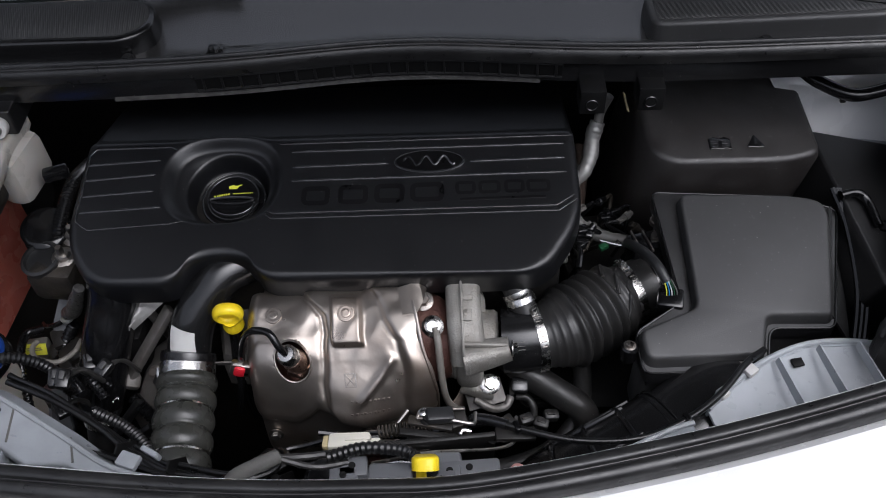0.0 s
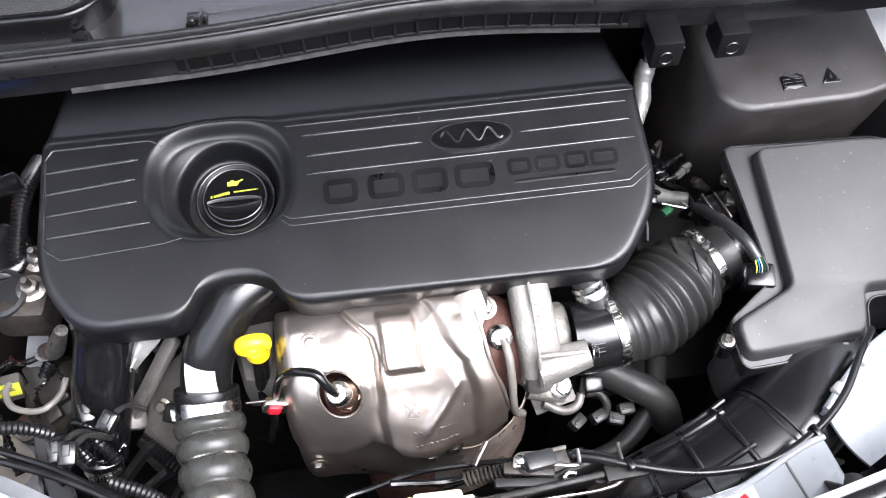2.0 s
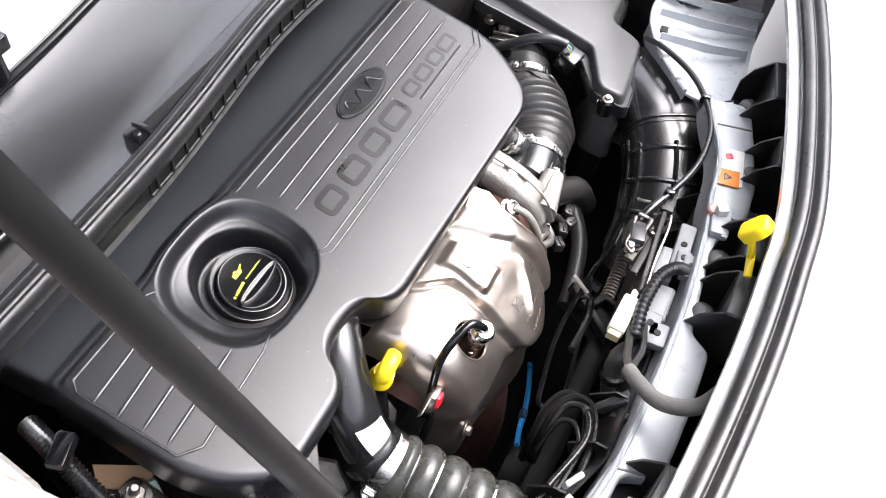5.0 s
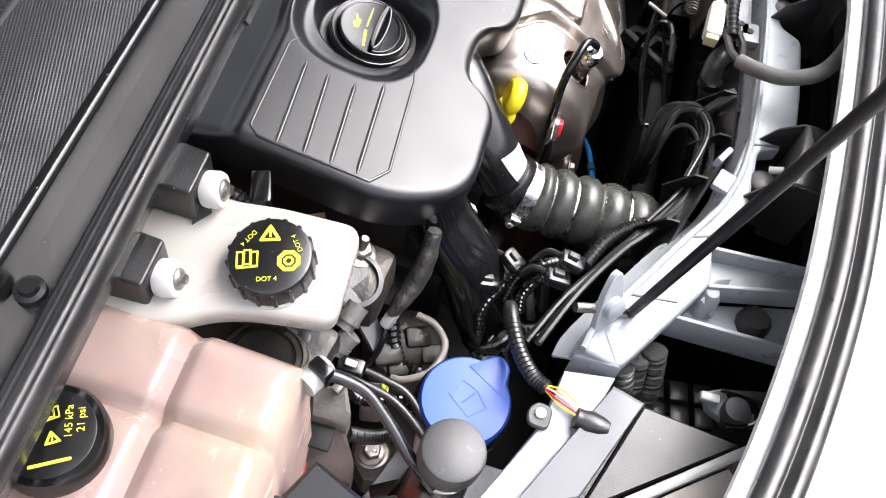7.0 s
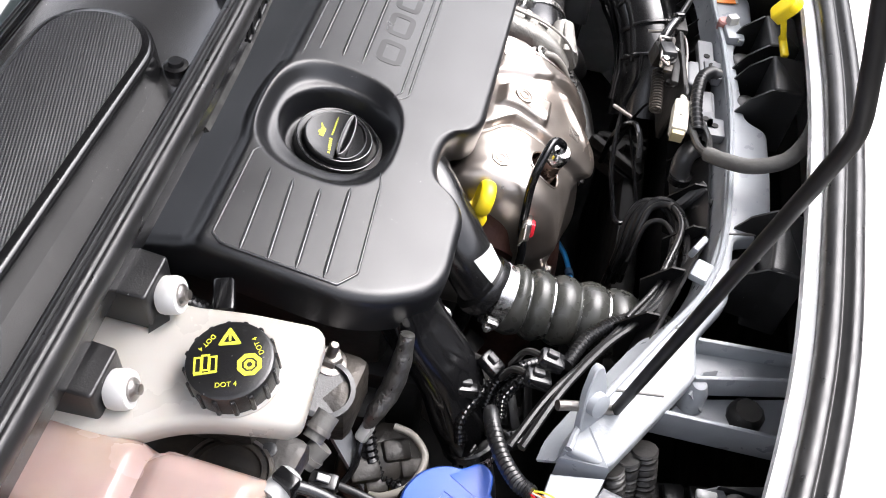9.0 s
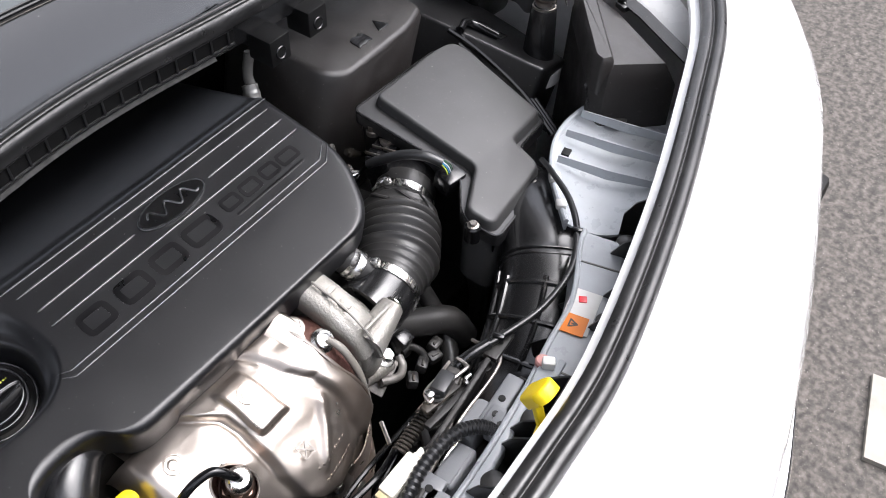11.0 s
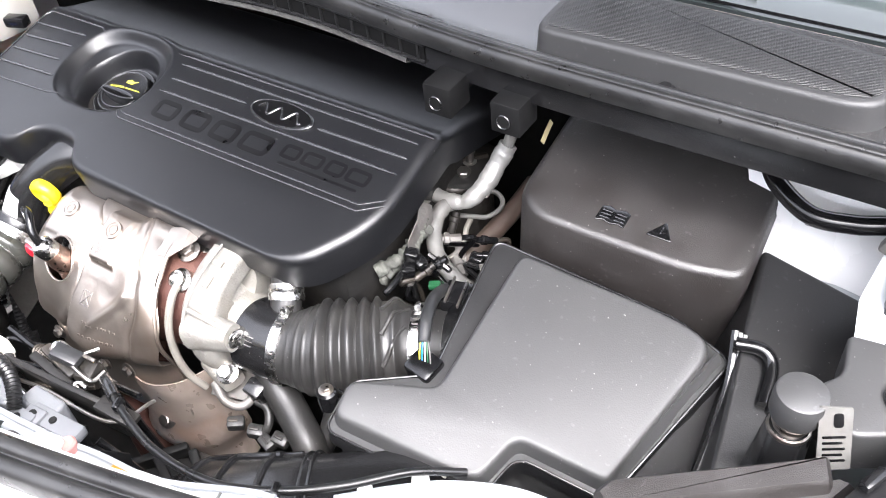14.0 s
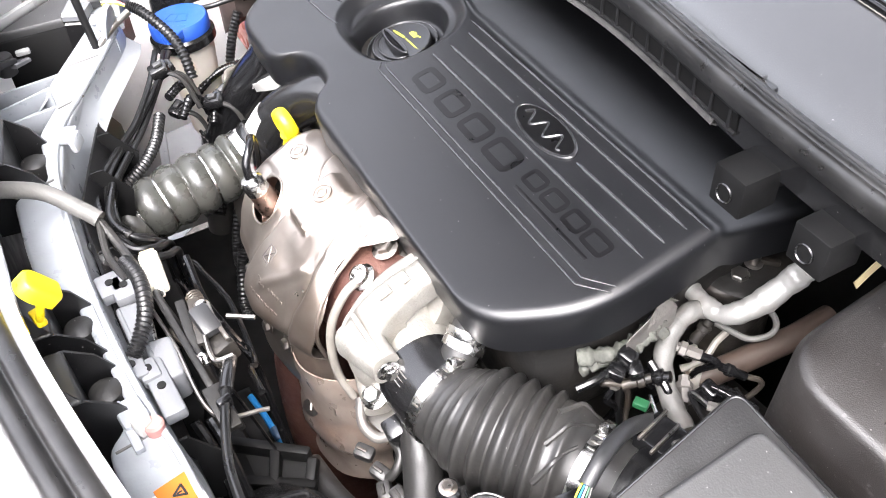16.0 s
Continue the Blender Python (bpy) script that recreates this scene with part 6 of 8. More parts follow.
for k in range(5):
    part("tag_bar", bar2d((-0.008, -0.018 + 0.005 * k), (0.008 - 0.002 * (k % 2), -0.018 + 0.005 * k), 0.0020, lambda x, y, h: TAGP(x, y, h + 0.0016), 0.0003), LETTER, lampr)
part("tag_bar", bar2d((0.003, 0.010), (0.003, 0.022), 0.007, lambda x, y, h: TAGP(x, y, h + 0.0016), 0.0003), LETTER, lampr)
for p in ((0.617, 0.574, 0.846), (0.668, 0.775, 0.868)):
    cl = part("body_clip", block((0.020, 0.018, 0.008), Matrix.Translation(p) @ pose(0, 0, 0, 0, 0, -24), 0.002), PLASTIC, lampr)
    part("clip_centre", block((0.008, 0.007, 0.010), Matrix.Translation(p) @ pose(0, 0, 0, 0, 0, -24), 0.002), LABELWHITE, cl)
part("adjuster", lathe([(0.014, 0.74), (0.015, 0.80), (0.013, 0.806), (0, 0.808)], pose(0.535, 0.505, 0), 20), GREYPLASTIC, lampr)
part("adjuster_clip", block((0.014, 0.016, 0.02), pose(0.527, 0.528, 0.806, 0, 0, 20), 0.003), LENS, lampr)
part("label_band", lathe([(0.0335, 0.715), (0.0345, 0.715), (0.0345, 0.735), (0.0335, 0.735)], pose(0.578, 0.670, 0), 30), LABELWHITE, lampr)

# ---- rear right corner: white panel, hose, brackets ----
corner = thing("inner_wing_panel", (0.55, 0.88, 0.70), "white painted inner wing with a seam", "body panel", "", "structure")
part("panel", sheet([[(0.44, 0.955, 0.86), (0.52, 0.955, 0.858), (0.61, 0.95, 0.855)], [(0.47, 0.905, 0.815), (0.555, 0.905, 0.805), (0.625, 0.89, 0.79)], [(0.48, 0.89, 0.74), (0.57, 0.885, 0.72), (0.635, 0.87, 0.70)]], 0.003), WHITE, corner)
part("tab", sheet([[(0.594, 0.85, 0.855), (0.618, 0.845, 0.855)], [(0.590, 0.80, 0.845), (0.622, 0.795, 0.84)], [(0.600, 0.765, 0.82), (0.615, 0.76, 0.815)]], 0.003), INNERWHITE, corner)
part("pin", block((0.007, 0.005, 0.008), pose(0.53, 0.868, 0.848), 0.001), RUBBER, corner)
ch = thing("corner_hose", (0.54, 0.87, 0.85), "black hose crossing the white inner wing", "hose")
part("hose", tube([(0.478, 0.90, 0.875), (0.495, 0.875, 0.872), (0.53, 0.855, 0.866), (0.565, 0.86, 0.866), (0.595, 0.868, 0.870), (0.63, 0.862, 0.874)], 0.0085, 12), GLOSS, ch)
part("tab", block((0.02, 0.012, 0.02), pose(0.600, 0.850, 0.866, 0, 20, 0), 0.003), GREYHOSE, ch)
bx = thing("corner_box", (0.66, 0.84, 0.70), "glossy black plastic box in the corner of the bay", "plastic box")
part("box", block((0.085, 0.10, 0.16), pose(0.655, 0.838, 0.80, 0, 0, -8), 0.012), SATIN, bx)
part("upper", block((0.13, 0.05, 0.08), pose(0.65, 0.895, 0.90, 0, 0, -5), 0.012), SATIN, bx)
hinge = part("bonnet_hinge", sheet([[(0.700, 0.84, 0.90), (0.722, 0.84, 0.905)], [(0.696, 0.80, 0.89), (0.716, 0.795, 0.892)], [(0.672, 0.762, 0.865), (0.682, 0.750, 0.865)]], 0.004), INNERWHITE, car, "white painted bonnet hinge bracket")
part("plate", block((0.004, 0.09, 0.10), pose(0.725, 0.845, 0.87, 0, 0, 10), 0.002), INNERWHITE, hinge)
hex_bolt(hinge, (0.705, 0.828, 0.895), (-0.5, -0.5, 0.6), 0.006, DULLSTEEL)

# ---- pipes at the gearbox end ----
pipe = thing("foil_wrapped_pipe", (0.21, 0.83, 0.78), "silver foil wrapped pipe behind the engine cover", "pipe")
part("pipe", tube([(0.14, 0.819, 0.768), (0.153, 0.819, 0.767), (0.181, 0.816, 0.768), (0.202, 0.82, 0.772), (0.215, 0.837, 0.787), (0.22, 0.859, 0.805), (0.226, 0.869, 0.822)], 0.0100, 16, 90, lambda u: 0.82 + 0.2 * smooth(0.45, 0.7, u) + 0.05 * math.sin(u * 37) + 0.025 * math.sin(u * 91)), FOIL, pipe)
part("thin_end", tube([(0.226, 0.866, 0.82), (0.229, 0.873, 0.835), (0.238, 0.874, 0.86)], 0.0062, 12, 16), GREYHOSE, pipe)
grey = thing("grey_hose", (0.21, 0.77, 0.74), "worn grey cloth-covered hose", "hose")
part("hose", tube([(0.185, 0.818, 0.765), (0.181, 0.804, 0.765), (0.183, 0.785, 0.757), (0.195, 0.767, 0.745), (0.213, 0.756, 0.735), (0.237, 0.749, 0.73), (0.256, 0.744, 0.73)], 0.0085, 14, 70, lambda u: 1 + 0.05 * math.sin(u * 43)), GREYHOSE, grey)
gl = thing("gear_linkage", (0.25, 0.78, 0.60), "dark gear linkage with pale pipes", "linkage")
part("plate", block((0.12, 0.14, 0.02), pose(0.24, 0.80, 0.64, 0, 5, 10), 0.006), DARK, gl)
part("pale_pipe", tube([(0.176, 0.831, 0.72), (0.176, 0.819, 0.715), (0.186, 0.816, 0.705), (0.191, 0.811, 0.7), (0.186, 0.801, 0.695)], 0.0034, 8, 40), PALEPIPE, gl)
part("pale_pipe", tube([(0.188, 0.845, 0.72), (0.189, 0.834, 0.715), (0.193, 0.819, 0.705), (0.188, 0.802, 0.695)], 0.0034, 8, 40), PALEPIPE, gl)
loopw = part("loop_pipe", tube([(0.191, 0.87, 0.74), (0.199, 0.878, 0.74), (0.21, 0.877, 0.735), (0.214, 0.868, 0.73), (0.206, 0.853, 0.725), (0.19, 0.845, 0.725), (0.178, 0.84, 0.725)], 0.0028, 8, 60), GREYHOSE, gl)
part("yellow_tip", block((0.010, 0.008, 0.008), Matrix.Translation((0.192, 0.871, 0.74)), 0.002), IVORY, loopw, "yellowed plug")
part("brown_hose", tube([(0.193, 0.804, 0.685), (0.201, 0.825, 0.69), (0.206, 0.851, 0.695), (0.214, 0.899, 0.705), (0.215, 0.943, 0.71)], 0.0115, 16, 40), TAN, gl)
part("ring", lathe([(0.0122, -0.005), (0.0134, -0.005), (0.0134, 0.005), (0.0122, 0.005)], axis_frame((0.196, 0.812, 0.687), (0.8, 0.55, 0.1)), 20), PALEPIPE, gl)
part("tray", lathe([(0.040, 0), (0.044, 0.004), (0.036, 0.008), (0, 0.008)], Matrix.Translation((0.16, 0.881, 0.76)), 30), DARK, gl)
part("stud", lathe([(0.008, 0), (0.008, 0.004), (0.005, 0.005), (0.005, 0.016), (0.007, 0.017), (0.007, 0.024), (0.004, 0.026), (0.004, 0.045), (0, 0.046)], Matrix.Translation((0.167, 0.882, 0.765)), 16), DULLSTEEL, gl)
part("casting_edge", pad([(0.192, 0.746, 0.8), (0.183, 0.76, 0.8), (0.179, 0.777, 0.8), (0.188, 0.778, 0.795), (0.19, 0.766, 0.79), (0.192, 0.727, 0.785)], 0.02), GREYMETAL, gl)
part("green_clip", block((0.012, 0.008, 0.006), Matrix.Translation((0.224, 0.722, 0.745)) @ pose(0, 0, 0, 0, 0, 30), 0.001), GREEN, gl)
part("wire_hook", tube([(0.221, 0.733, 0.745), (0.236, 0.727, 0.745), (0.247, 0.724, 0.745), (0.242, 0.732, 0.745)], 0.0016, 6, 20), STEEL, gl)
for p, rz in (((0.195, 0.727, 0.77), 20), ((0.203, 0.73, 0.76), -20), ((0.195, 0.718, 0.755), 40), ((0.233, 0.786, 0.73), 10), ((0.239, 0.8, 0.72), 35), ((0.236, 0.775, 0.73), 0), ((0.196, 0.765, 0.74), 60), ((0.2, 0.752, 0.73), 15)):
    part("plug", block((0.015, 0.012, 0.014), Matrix.Translation(p) @ pose(0, 0, 0, 10, 10, rz), 0.003), GLOSS, gl)
for pts in ([(0.191, 0.726, 0.76), (0.193, 0.703, 0.755), (0.19, 0.684, 0.75)], [(0.197, 0.751, 0.75), (0.221, 0.751, 0.74), (0.237, 0.753, 0.72)], [(0.238, 0.81, 0.72), (0.258, 0.816, 0.7), (0.27, 0.798, 0.68)]):
    part("dark_wire", tube(pts, 0.0035, 8, 24), GLOSS, gl)
part("bolt_boss", lathe([(0.008, 0), (0.008, 0.006), (0.006, 0.007), (0.006, 0.014), (0.003, 0.015), (0, 0.015)], Matrix.Translation((0.286, 0.732, 0.775)), 14), DULLSTEEL, gl)
part("steel_lever", span((0.277, 0.71, 0.775), (0.298, 0.706, 0.77), 0.012, 0.008, 0.002), DULLSTEEL, gl)
part("yellowed_tag", sheet([[(0.263, 0.872, 0.838), (0.261, 0.886, 0.843), (0.26, 0.897, 0.847)], [(0.266, 0.873, 0.834), (0.264, 0.887, 0.839), (0.263, 0.898, 0.843)]], 0.0012), TANIVORY, gl)

# frayed lagging along the gearbox end of the cover, casting and small fittings below it
lag = thing("frayed_lagging", (0.18, 0.74, 0.76), "frayed grey-green foam lagging below the engine cover's edge", "lagging")
part("roll", tube([(0.168, 0.700, 0.756), (0.181, 0.722, 0.762), (0.186, 0.744, 0.768), (0.184, 0.764, 0.782), (0.178, 0.777, 0.796)], 0.0085, 14, 70, lambda u: 0.8 + 0.22 * math.sin(u * 29) * math.sin(u * 17) + 0.10 * math.sin(u * 83)), LAGGING, lag)
for k in range(9):
    f = k / 8
    p = Vector((0.170, 0.703, 0.752)).lerp(Vector((0.184, 0.766, 0.778)), f)
    part("tuft", block((0.009, 0.007 + 0.003 * (k % 3), 0.010), Matrix.Translation(p + Vector((0.004, 0.0, -0.008))) @ pose(0, 0, 0, 30 * k, 47 * k, 21 * k), 0.003), LAGGING, lag)
mount = thing("gearbox_mount", (0.165, 0.86, 0.72), "grimy brown-black gearbox mount with two steel bolts", "mount")
part("body", solid(rounded([(0.118, 0.835), (0.170, 0.832), (0.196, 0.860), (0.186, 0.905), (0.130, 0.910)], 0.014, 5), soft_top(0.764, 0.008, 0.66)), GRIMY, mount)
part("ear", solid(rounded([(0.100, 0.838), (0.128, 0.838), (0.128, 0.868), (0.100, 0.868)], 0.010, 5), soft_top(0.776, 0.004, 0.70)), GRIMY, mount)
for p in ((0.146, 0.858, 0.765), (0.172, 0.862, 0.765), (0.158, 0.888, 0.765)):
    hex_bolt(mount, p, (0.05, -0.1, 1), 0.0078, DULLSTEEL)
part("web", span((0.125, 0.845, 0.768), (0.180, 0.900, 0.768), 0.006, 0.010, 0.002), GRIMY, mount)
random.seed(11)
FITTINGS = [(0.192, 0.722, 0.742), (0.204, 0.730, 0.745), (0.207, 0.748, 0.742), (0.200, 0.790, 0.742), (0.188, 0.812, 0.740), (0.232, 0.812, 0.735), (0.256, 0.775, 0.740), (0.272, 0.752, 0.742), (0.246, 0.792, 0.735), (0.222, 0.770, 0.725)]
for k, p in enumerate(FITTINGS):
    f = thing("pipe_fitting", p, ("small dull steel pipe fitting beside the gearbox", "small greasy black pipe fitting beside the gearbox")[k % 2], "pipe fitting", "fittings beside the gearbox")
    axis = Vector((random.uniform(-1, 1), random.uniform(-1, 1), random.uniform(0.1, 0.9)))
    M = axis_frame(p, axis)
    r = random.uniform(0.0038, 0.0062)
    part("body", lathe([(r, -0.010), (r, 0.002), (r * 1.35, 0.003), (r * 1.35, 0.008), (r * 0.9, 0.009), (r * 0.9, 0.014), (0, 0.014)], M, 6 if k % 3 == 0 else 16), (GREYMETAL, GRIMY, GLOSS)[k % 3], f)
    part("pipe", tube([M @ Vector((0, 0, -0.008)), M @ Vector((0.004, 0.002, -0.024)), Vector(p) + Vector((random.uniform(-0.02, 0.02), random.uniform(-0.02, 0.02), -0.045)), Vector(p) + Vector((random.uniform(-0.03, 0.03), random.uniform(-0.02, 0.03), -0.10))], r * 0.62, 8, 24), (GLOSS, GRIMY, LOOM_BLACK, GLOSS)[k % 4], f)

# two sensor leads with plug ends above the blue cap
for pts, end in (([(-0.572, 0.588, 0.745), (-0.560, 0.604, 0.757), (-0.546, 0.629, 0.765), (-0.541, 0.660, 0.771), (-0.540, 0.690, 0.774)], (-0.540, 0.699, 0.775)), ([(-0.553, 0.597, 0.748), (-0.534, 0.620, 0.756), (-0.529, 0.642, 0.760), (-0.527, 0.658, 0.762)], (-0.527, 0.665, 0.762))):
    lead = thing("sensor_lead", pts[0], "thin black sensor lead with a small plug beside the blue cap", "cable", "sensor leads by the blue cap")
    part("lead", tube(pts, 0.0034, 10, 40), LOOM_BLACK, lead)
    d = (Vector(end) - Vector(pts[-1])).normalized()
    plug_ = part("plug", span(Vector(end) - d * 0.006, Vector(end) + d * 0.016, 0.013, 0.011, 0.002), SATIN, lead)
    part("latch", span(Vector(end) + Vector((0, 0, 0.006)), Vector(end) + d * 0.010 + Vector((0, 0, 0.008)), 0.006, 0.003, 0.001), LENS, plug_, "pale plug latch")

# ---- carrier along the front of the bay ----
carrier = thing("front_carrier", (0, 0.38, 0.60), "light grey plastic front carrier with ribs and pockets", "front carrier", "", "structure")
INNER = [(0.275, 0.440), (0.25, 0.432), (0.185, 0.404), (0.125, 0.396), (0.06, 0.386), (-0.06, 0.378), (-0.21, 0.382), (-0.292, 0.400), (-0.357, 0.438), (-0.446, 0.490), (-0.475, 0.500)]
OUTER = [(-0.483, 0.466), (-0.427, 0.430), (-0.383, 0.402), (-0.345, 0.404), (-0.300, 0.377), (-0.225, 0.372), (-0.210, 0.338), (-0.14, 0.336), (-0.068, 0.338), (-0.055, 0.360), (0.0, 0.366), (0.06, 0.372), (0.085, 0.366), (0.10, 0.350), (0.16, 0.352), (0.23, 0.372), (0.285, 0.390)]
part("deck", solid(rounded(OUTER + INNER, 0.008, 3), soft_top(0.802, 0.004, 0.784)), CARRIER, carrier)
inner_line = catmull([(x, y, 0) for x, y in INNER], 40)
part("inner_flange", sheet([[(p.x, p.y, 0.80) for p in inner_line], [(p.x, p.y + 0.003, 0.780) for p in inner_line], [(p.x + 0.004, p.y + 0.006 + 0.010 * smooth(-0.24, -0.34, p.x), 0.768 - 0.026 * smooth(-0.12, -0.20, p.x) * smooth(-0.36, -0.28, p.x)) for p in inner_line]], 0.003), CARRIER, carrier)
part("raised_edge", tube([(x, y - 0.003, 0.803) for x, y in INNER], 0.003, 8, 60), CARRIER, carrier)
for a, b in (((-0.222, 0.381), (-0.212, 0.340)), ((-0.345, 0.432), (-0.335, 0.404)), ((0.10, 0.392), (0.105, 0.355)), ((0.235, 0.42), (0.245, 0.38)), ((-0.415, 0.468), (-0.41, 0.428))):
    part("deck_seam", bar2d(a, b, 0.0022, lambda x, y, h: Vector((x, y, 0.802 + h)), 0.0012), GREYHOSE, carrier)
# dark tray under the inner edge, with webs and struts
XS = (-0.36, -0.28, -0.2, -0.1, 0, 0.1, 0.2, 0.3)
bow = lambda x: 0.35 * max(0, abs(x) - 0.2)
part("tray", sheet([[(x, 0.388 + bow(x), 0.772) for x in XS], [(x, 0.402 + bow(x), 0.745) for x in XS], [(x, 0.404 + bow(x), 0.66) for x in XS], [(x, 0.408 + bow(x), 0.55) for x in XS]], 0.003), PLASTIC, carrier, "dark ribbed plastic tray")
for k in range(11):
    x = -0.31 + 0.058 * k
    part("web", sheet([[(x, 0.39 + bow(x), 0.774), (x, 0.402 + bow(x), 0.774)], [(x, 0.39 + bow(x), 0.74), (x + 0.004, 0.424 + bow(x), 0.742)], [(x, 0.395 + bow(x), 0.69), (x + 0.006, 0.412 + bow(x), 0.69)]], 0.0022), RODBLACK, carrier)
for a, b in (((-0.148, 0.417, 0.74), (-0.128, 0.389, 0.77)), ((-0.148, 0.395, 0.75), (-0.153, 0.381, 0.77)), ((-0.097, 0.414, 0.73), (-0.057, 0.405, 0.75)), ((-0.142, 0.41, 0.74), (-0.134, 0.388, 0.77))):
    part("strut", span(a, b, 0.008, 0.010, 0.002), GREYPLASTIC, carrier)
# two dark boxed wells and pale lugs beside the narrow part of the deck
for c in ((-0.024, 0.396, 0.788), (0.025, 0.407, 0.788)):
    x, y, z = c
    part("boxed_well", solid(rounded([(x - 0.023, y - 0.010), (x + 0.023, y - 0.008), (x + 0.021, y + 0.012), (x - 0.021, y + 0.012)], 0.005, 3), soft_top(z, 0.004, z - 0.03)), LIGHTGREY, carrier)
for c, w, d in (((-0.068, 0.39, 0.79), 0.028, 0.022), ((-0.06, 0.4, 0.79), 0.03, 0.022), ((0.027, 0.384, 0.79), 0.030, 0.020), ((0.054, 0.399, 0.785), 0.06, 0.018), ((0.035, 0.394, 0.788), 0.022, 0.016)):
    lug = part("lug", block((w, d, 0.012), Matrix.Translation(c) @ pose(0, 0, 0, 0, 0, 4), 0.003), LIGHTGREY, carrier)
    part("lug_hole", lathe([(0.0035, 0), (0.0035, 0.0072), (0.0022, 0.0074), (0, 0.0066)], Matrix.Translation(c), 14), BLACKPIT, lug)
# corner for the bonnet stay: sloped face, upright plate, shelves and walls beyond it
part("corner_face", pad([(-0.439, 0.489, 0.803), (-0.484, 0.465, 0.803), (-0.478, 0.502, 0.79), (-0.466, 0.494, 0.796)], 0.03), CARRIER, carrier)
CLIP = slab_on((-0.44, 0.488, 0.815), (0.75, -0.62, 0.0), (0.42, 0.12, 1))
part("stay_clip", solid(rounded([(-0.014, -0.020), (0.014, -0.020), (0.011, 0.018), (0.004, 0.036), (-0.004, 0.036), (-0.011, 0.018)], 0.006, 4), [(0, 0), (0, 0.005), (0.001, 0.006)], CLIP), CARRIER, carrier)
part("clip_boss", lathe([(0.010, 0), (0.0095, 0.006), (0.006, 0.008)], axis_frame(CLIP(0.0, 0.004, 0.006), CLIP(0, 0, 1) - CLIP(0, 0, 0)), 20), CARRIER, carrier)
part("wall_web", span((-0.4175, 0.430, 0.776), (-0.4150, 0.316, 0.772), 0.004, 0.034, 0.0015), CARRIER, carrier)
part("wall_web", span((-0.384, 0.404, 0.787), (-0.362, 0.318, 0.784), 0.004, 0.026, 0.0015), CARRIER, carrier)
part("wall_web", span((-0.345, 0.402, 0.787), (-0.338, 0.318, 0.784), 0.004, 0.026, 0.0015), CARRIER, carrier)
part("lower_shelf", solid([(-0.416, 0.425), (-0.384, 0.404), (-0.361, 0.316), (-0.414, 0.314)], [(0, 0.757), (0, 0.764), (0.001, 0.765)]), CARRIER, carrier)
part("upper_shelf", solid([(-0.383, 0.403), (-0.345, 0.402), (-0.338, 0.316), (-0.361, 0.316)], [(0, 0.772), (0, 0.780), (0.001, 0.781)]), CARRIER, carrier)
part("pillar", lathe([(0.012, 0.755), (0.010, 0.785), (0.006, 0.795), (0.004, 0.796)], Matrix.Translation((-0.386, 0.398, 0)), 18), CARRIER, carrier)
part("gusset", sheet([[(-0.395, 0.406, 0.79), (-0.372, 0.396, 0.792)], [(-0.395, 0.39, 0.768), (-0.362, 0.382, 0.785)]], 0.002), CARRIER, carrier)
part("rubber_plug", lathe([(0.0135, -0.004), (0.0155, 0.0), (0.0150, 0.008), (0.011, 0.013), (0.006, 0.0115), (0.0, 0.013)], Matrix.Translation((-0.3885, 0.352, 0.765)), 11), RUBBER, carrier, "lumpy black rubber plug")
part("side_rail", pad([(-0.496, 0.507, 0.8), (-0.49, 0.467, 0.8), (-0.531, 0.479, 0.797), (-0.611, 0.523, 0.788), (-0.609, 0.548, 0.788), (-0.542, 0.516, 0.797)], 0.02), CARRIER, carrier)
foot = part("rail_foot", solid(rounded([(-0.010, -0.008), (0.008, -0.009), (0.011, 0.003), (0.003, 0.010), (-0.009, 0.008)], 0.005, 4), [(0, 0), (0, 0.004), (0.001, 0.005)], lambda x, y, h: Vector((-0.539, 0.519, 0.798)) + Vector((x, y, h))), GREYPLASTIC, carrier)
part("foot_stud", lathe([(0.0042, 0.004), (0.0042, 0.0062), (0.003, 0.007), (0, 0.007)], Matrix.Translation((-0.538, 0.519, 0.799)), 14), LABELWHITE, foot)

# black buffer pockets between deck and lip
def buffer_pocket(x, y, w, rot, big):
    pk = thing("buffer_pocket", (x, y, 0.80), "black plastic pocket with a rubber buffer in the front carrier", "pocket", "pockets in the front carrier")
    M = pose(x, y, 0.80, 0, 0, rot)
    q = w / 2
    prof = [(0.030, -0.03), (0.030, 0.002), (0.020, 0.022), (0.003, 0.038), (-0.010, 0.040), (-0.010, -0.03)]
    for s in (-1, 1):
        part("side_wall", solid([(a, b) for a, b in prof], [(0, -0.0012), (0, 0.0012)], lambda a, b, h, s=s: M @ Vector((s * q + h, a, b))), PLASTIC, pk)
    part("floor", block((w, 0.054, 0.003), M @ pose(0, 0.001, -0.026), 0.001), BLACKPIT, pk)
    part("front_block", solid(rounded([(-q - 0.001, -0.030), (q + 0.001, -0.030), (q + 0.001, 0.002), (-q - 0.001, 0.002)], 0.003, 3), soft_top(0.041, 0.003, -0.04), lambda a, b, h: M @ Vector((a, b, h))), DARKGREY, pk)
    part("buffer", lathe([(0.013, -0.026), (0.0135, -0.002), (0.0125, 0.004), (0.009, 0.006), (0, 0.006)], M @ pose(-q * 0.3, 0.016, -0.003), 20), RUBBER, pk)
    if big:
        part("pin", lathe([(0.004, 0), (0.004, 0.012), (0.003, 0.013)], M @ Matrix.Translation((q * 0.25, 0.012, -0.004)) @ pose(0, 0, 0, 60, 0, 0), 12), LABELWHITE, pk)


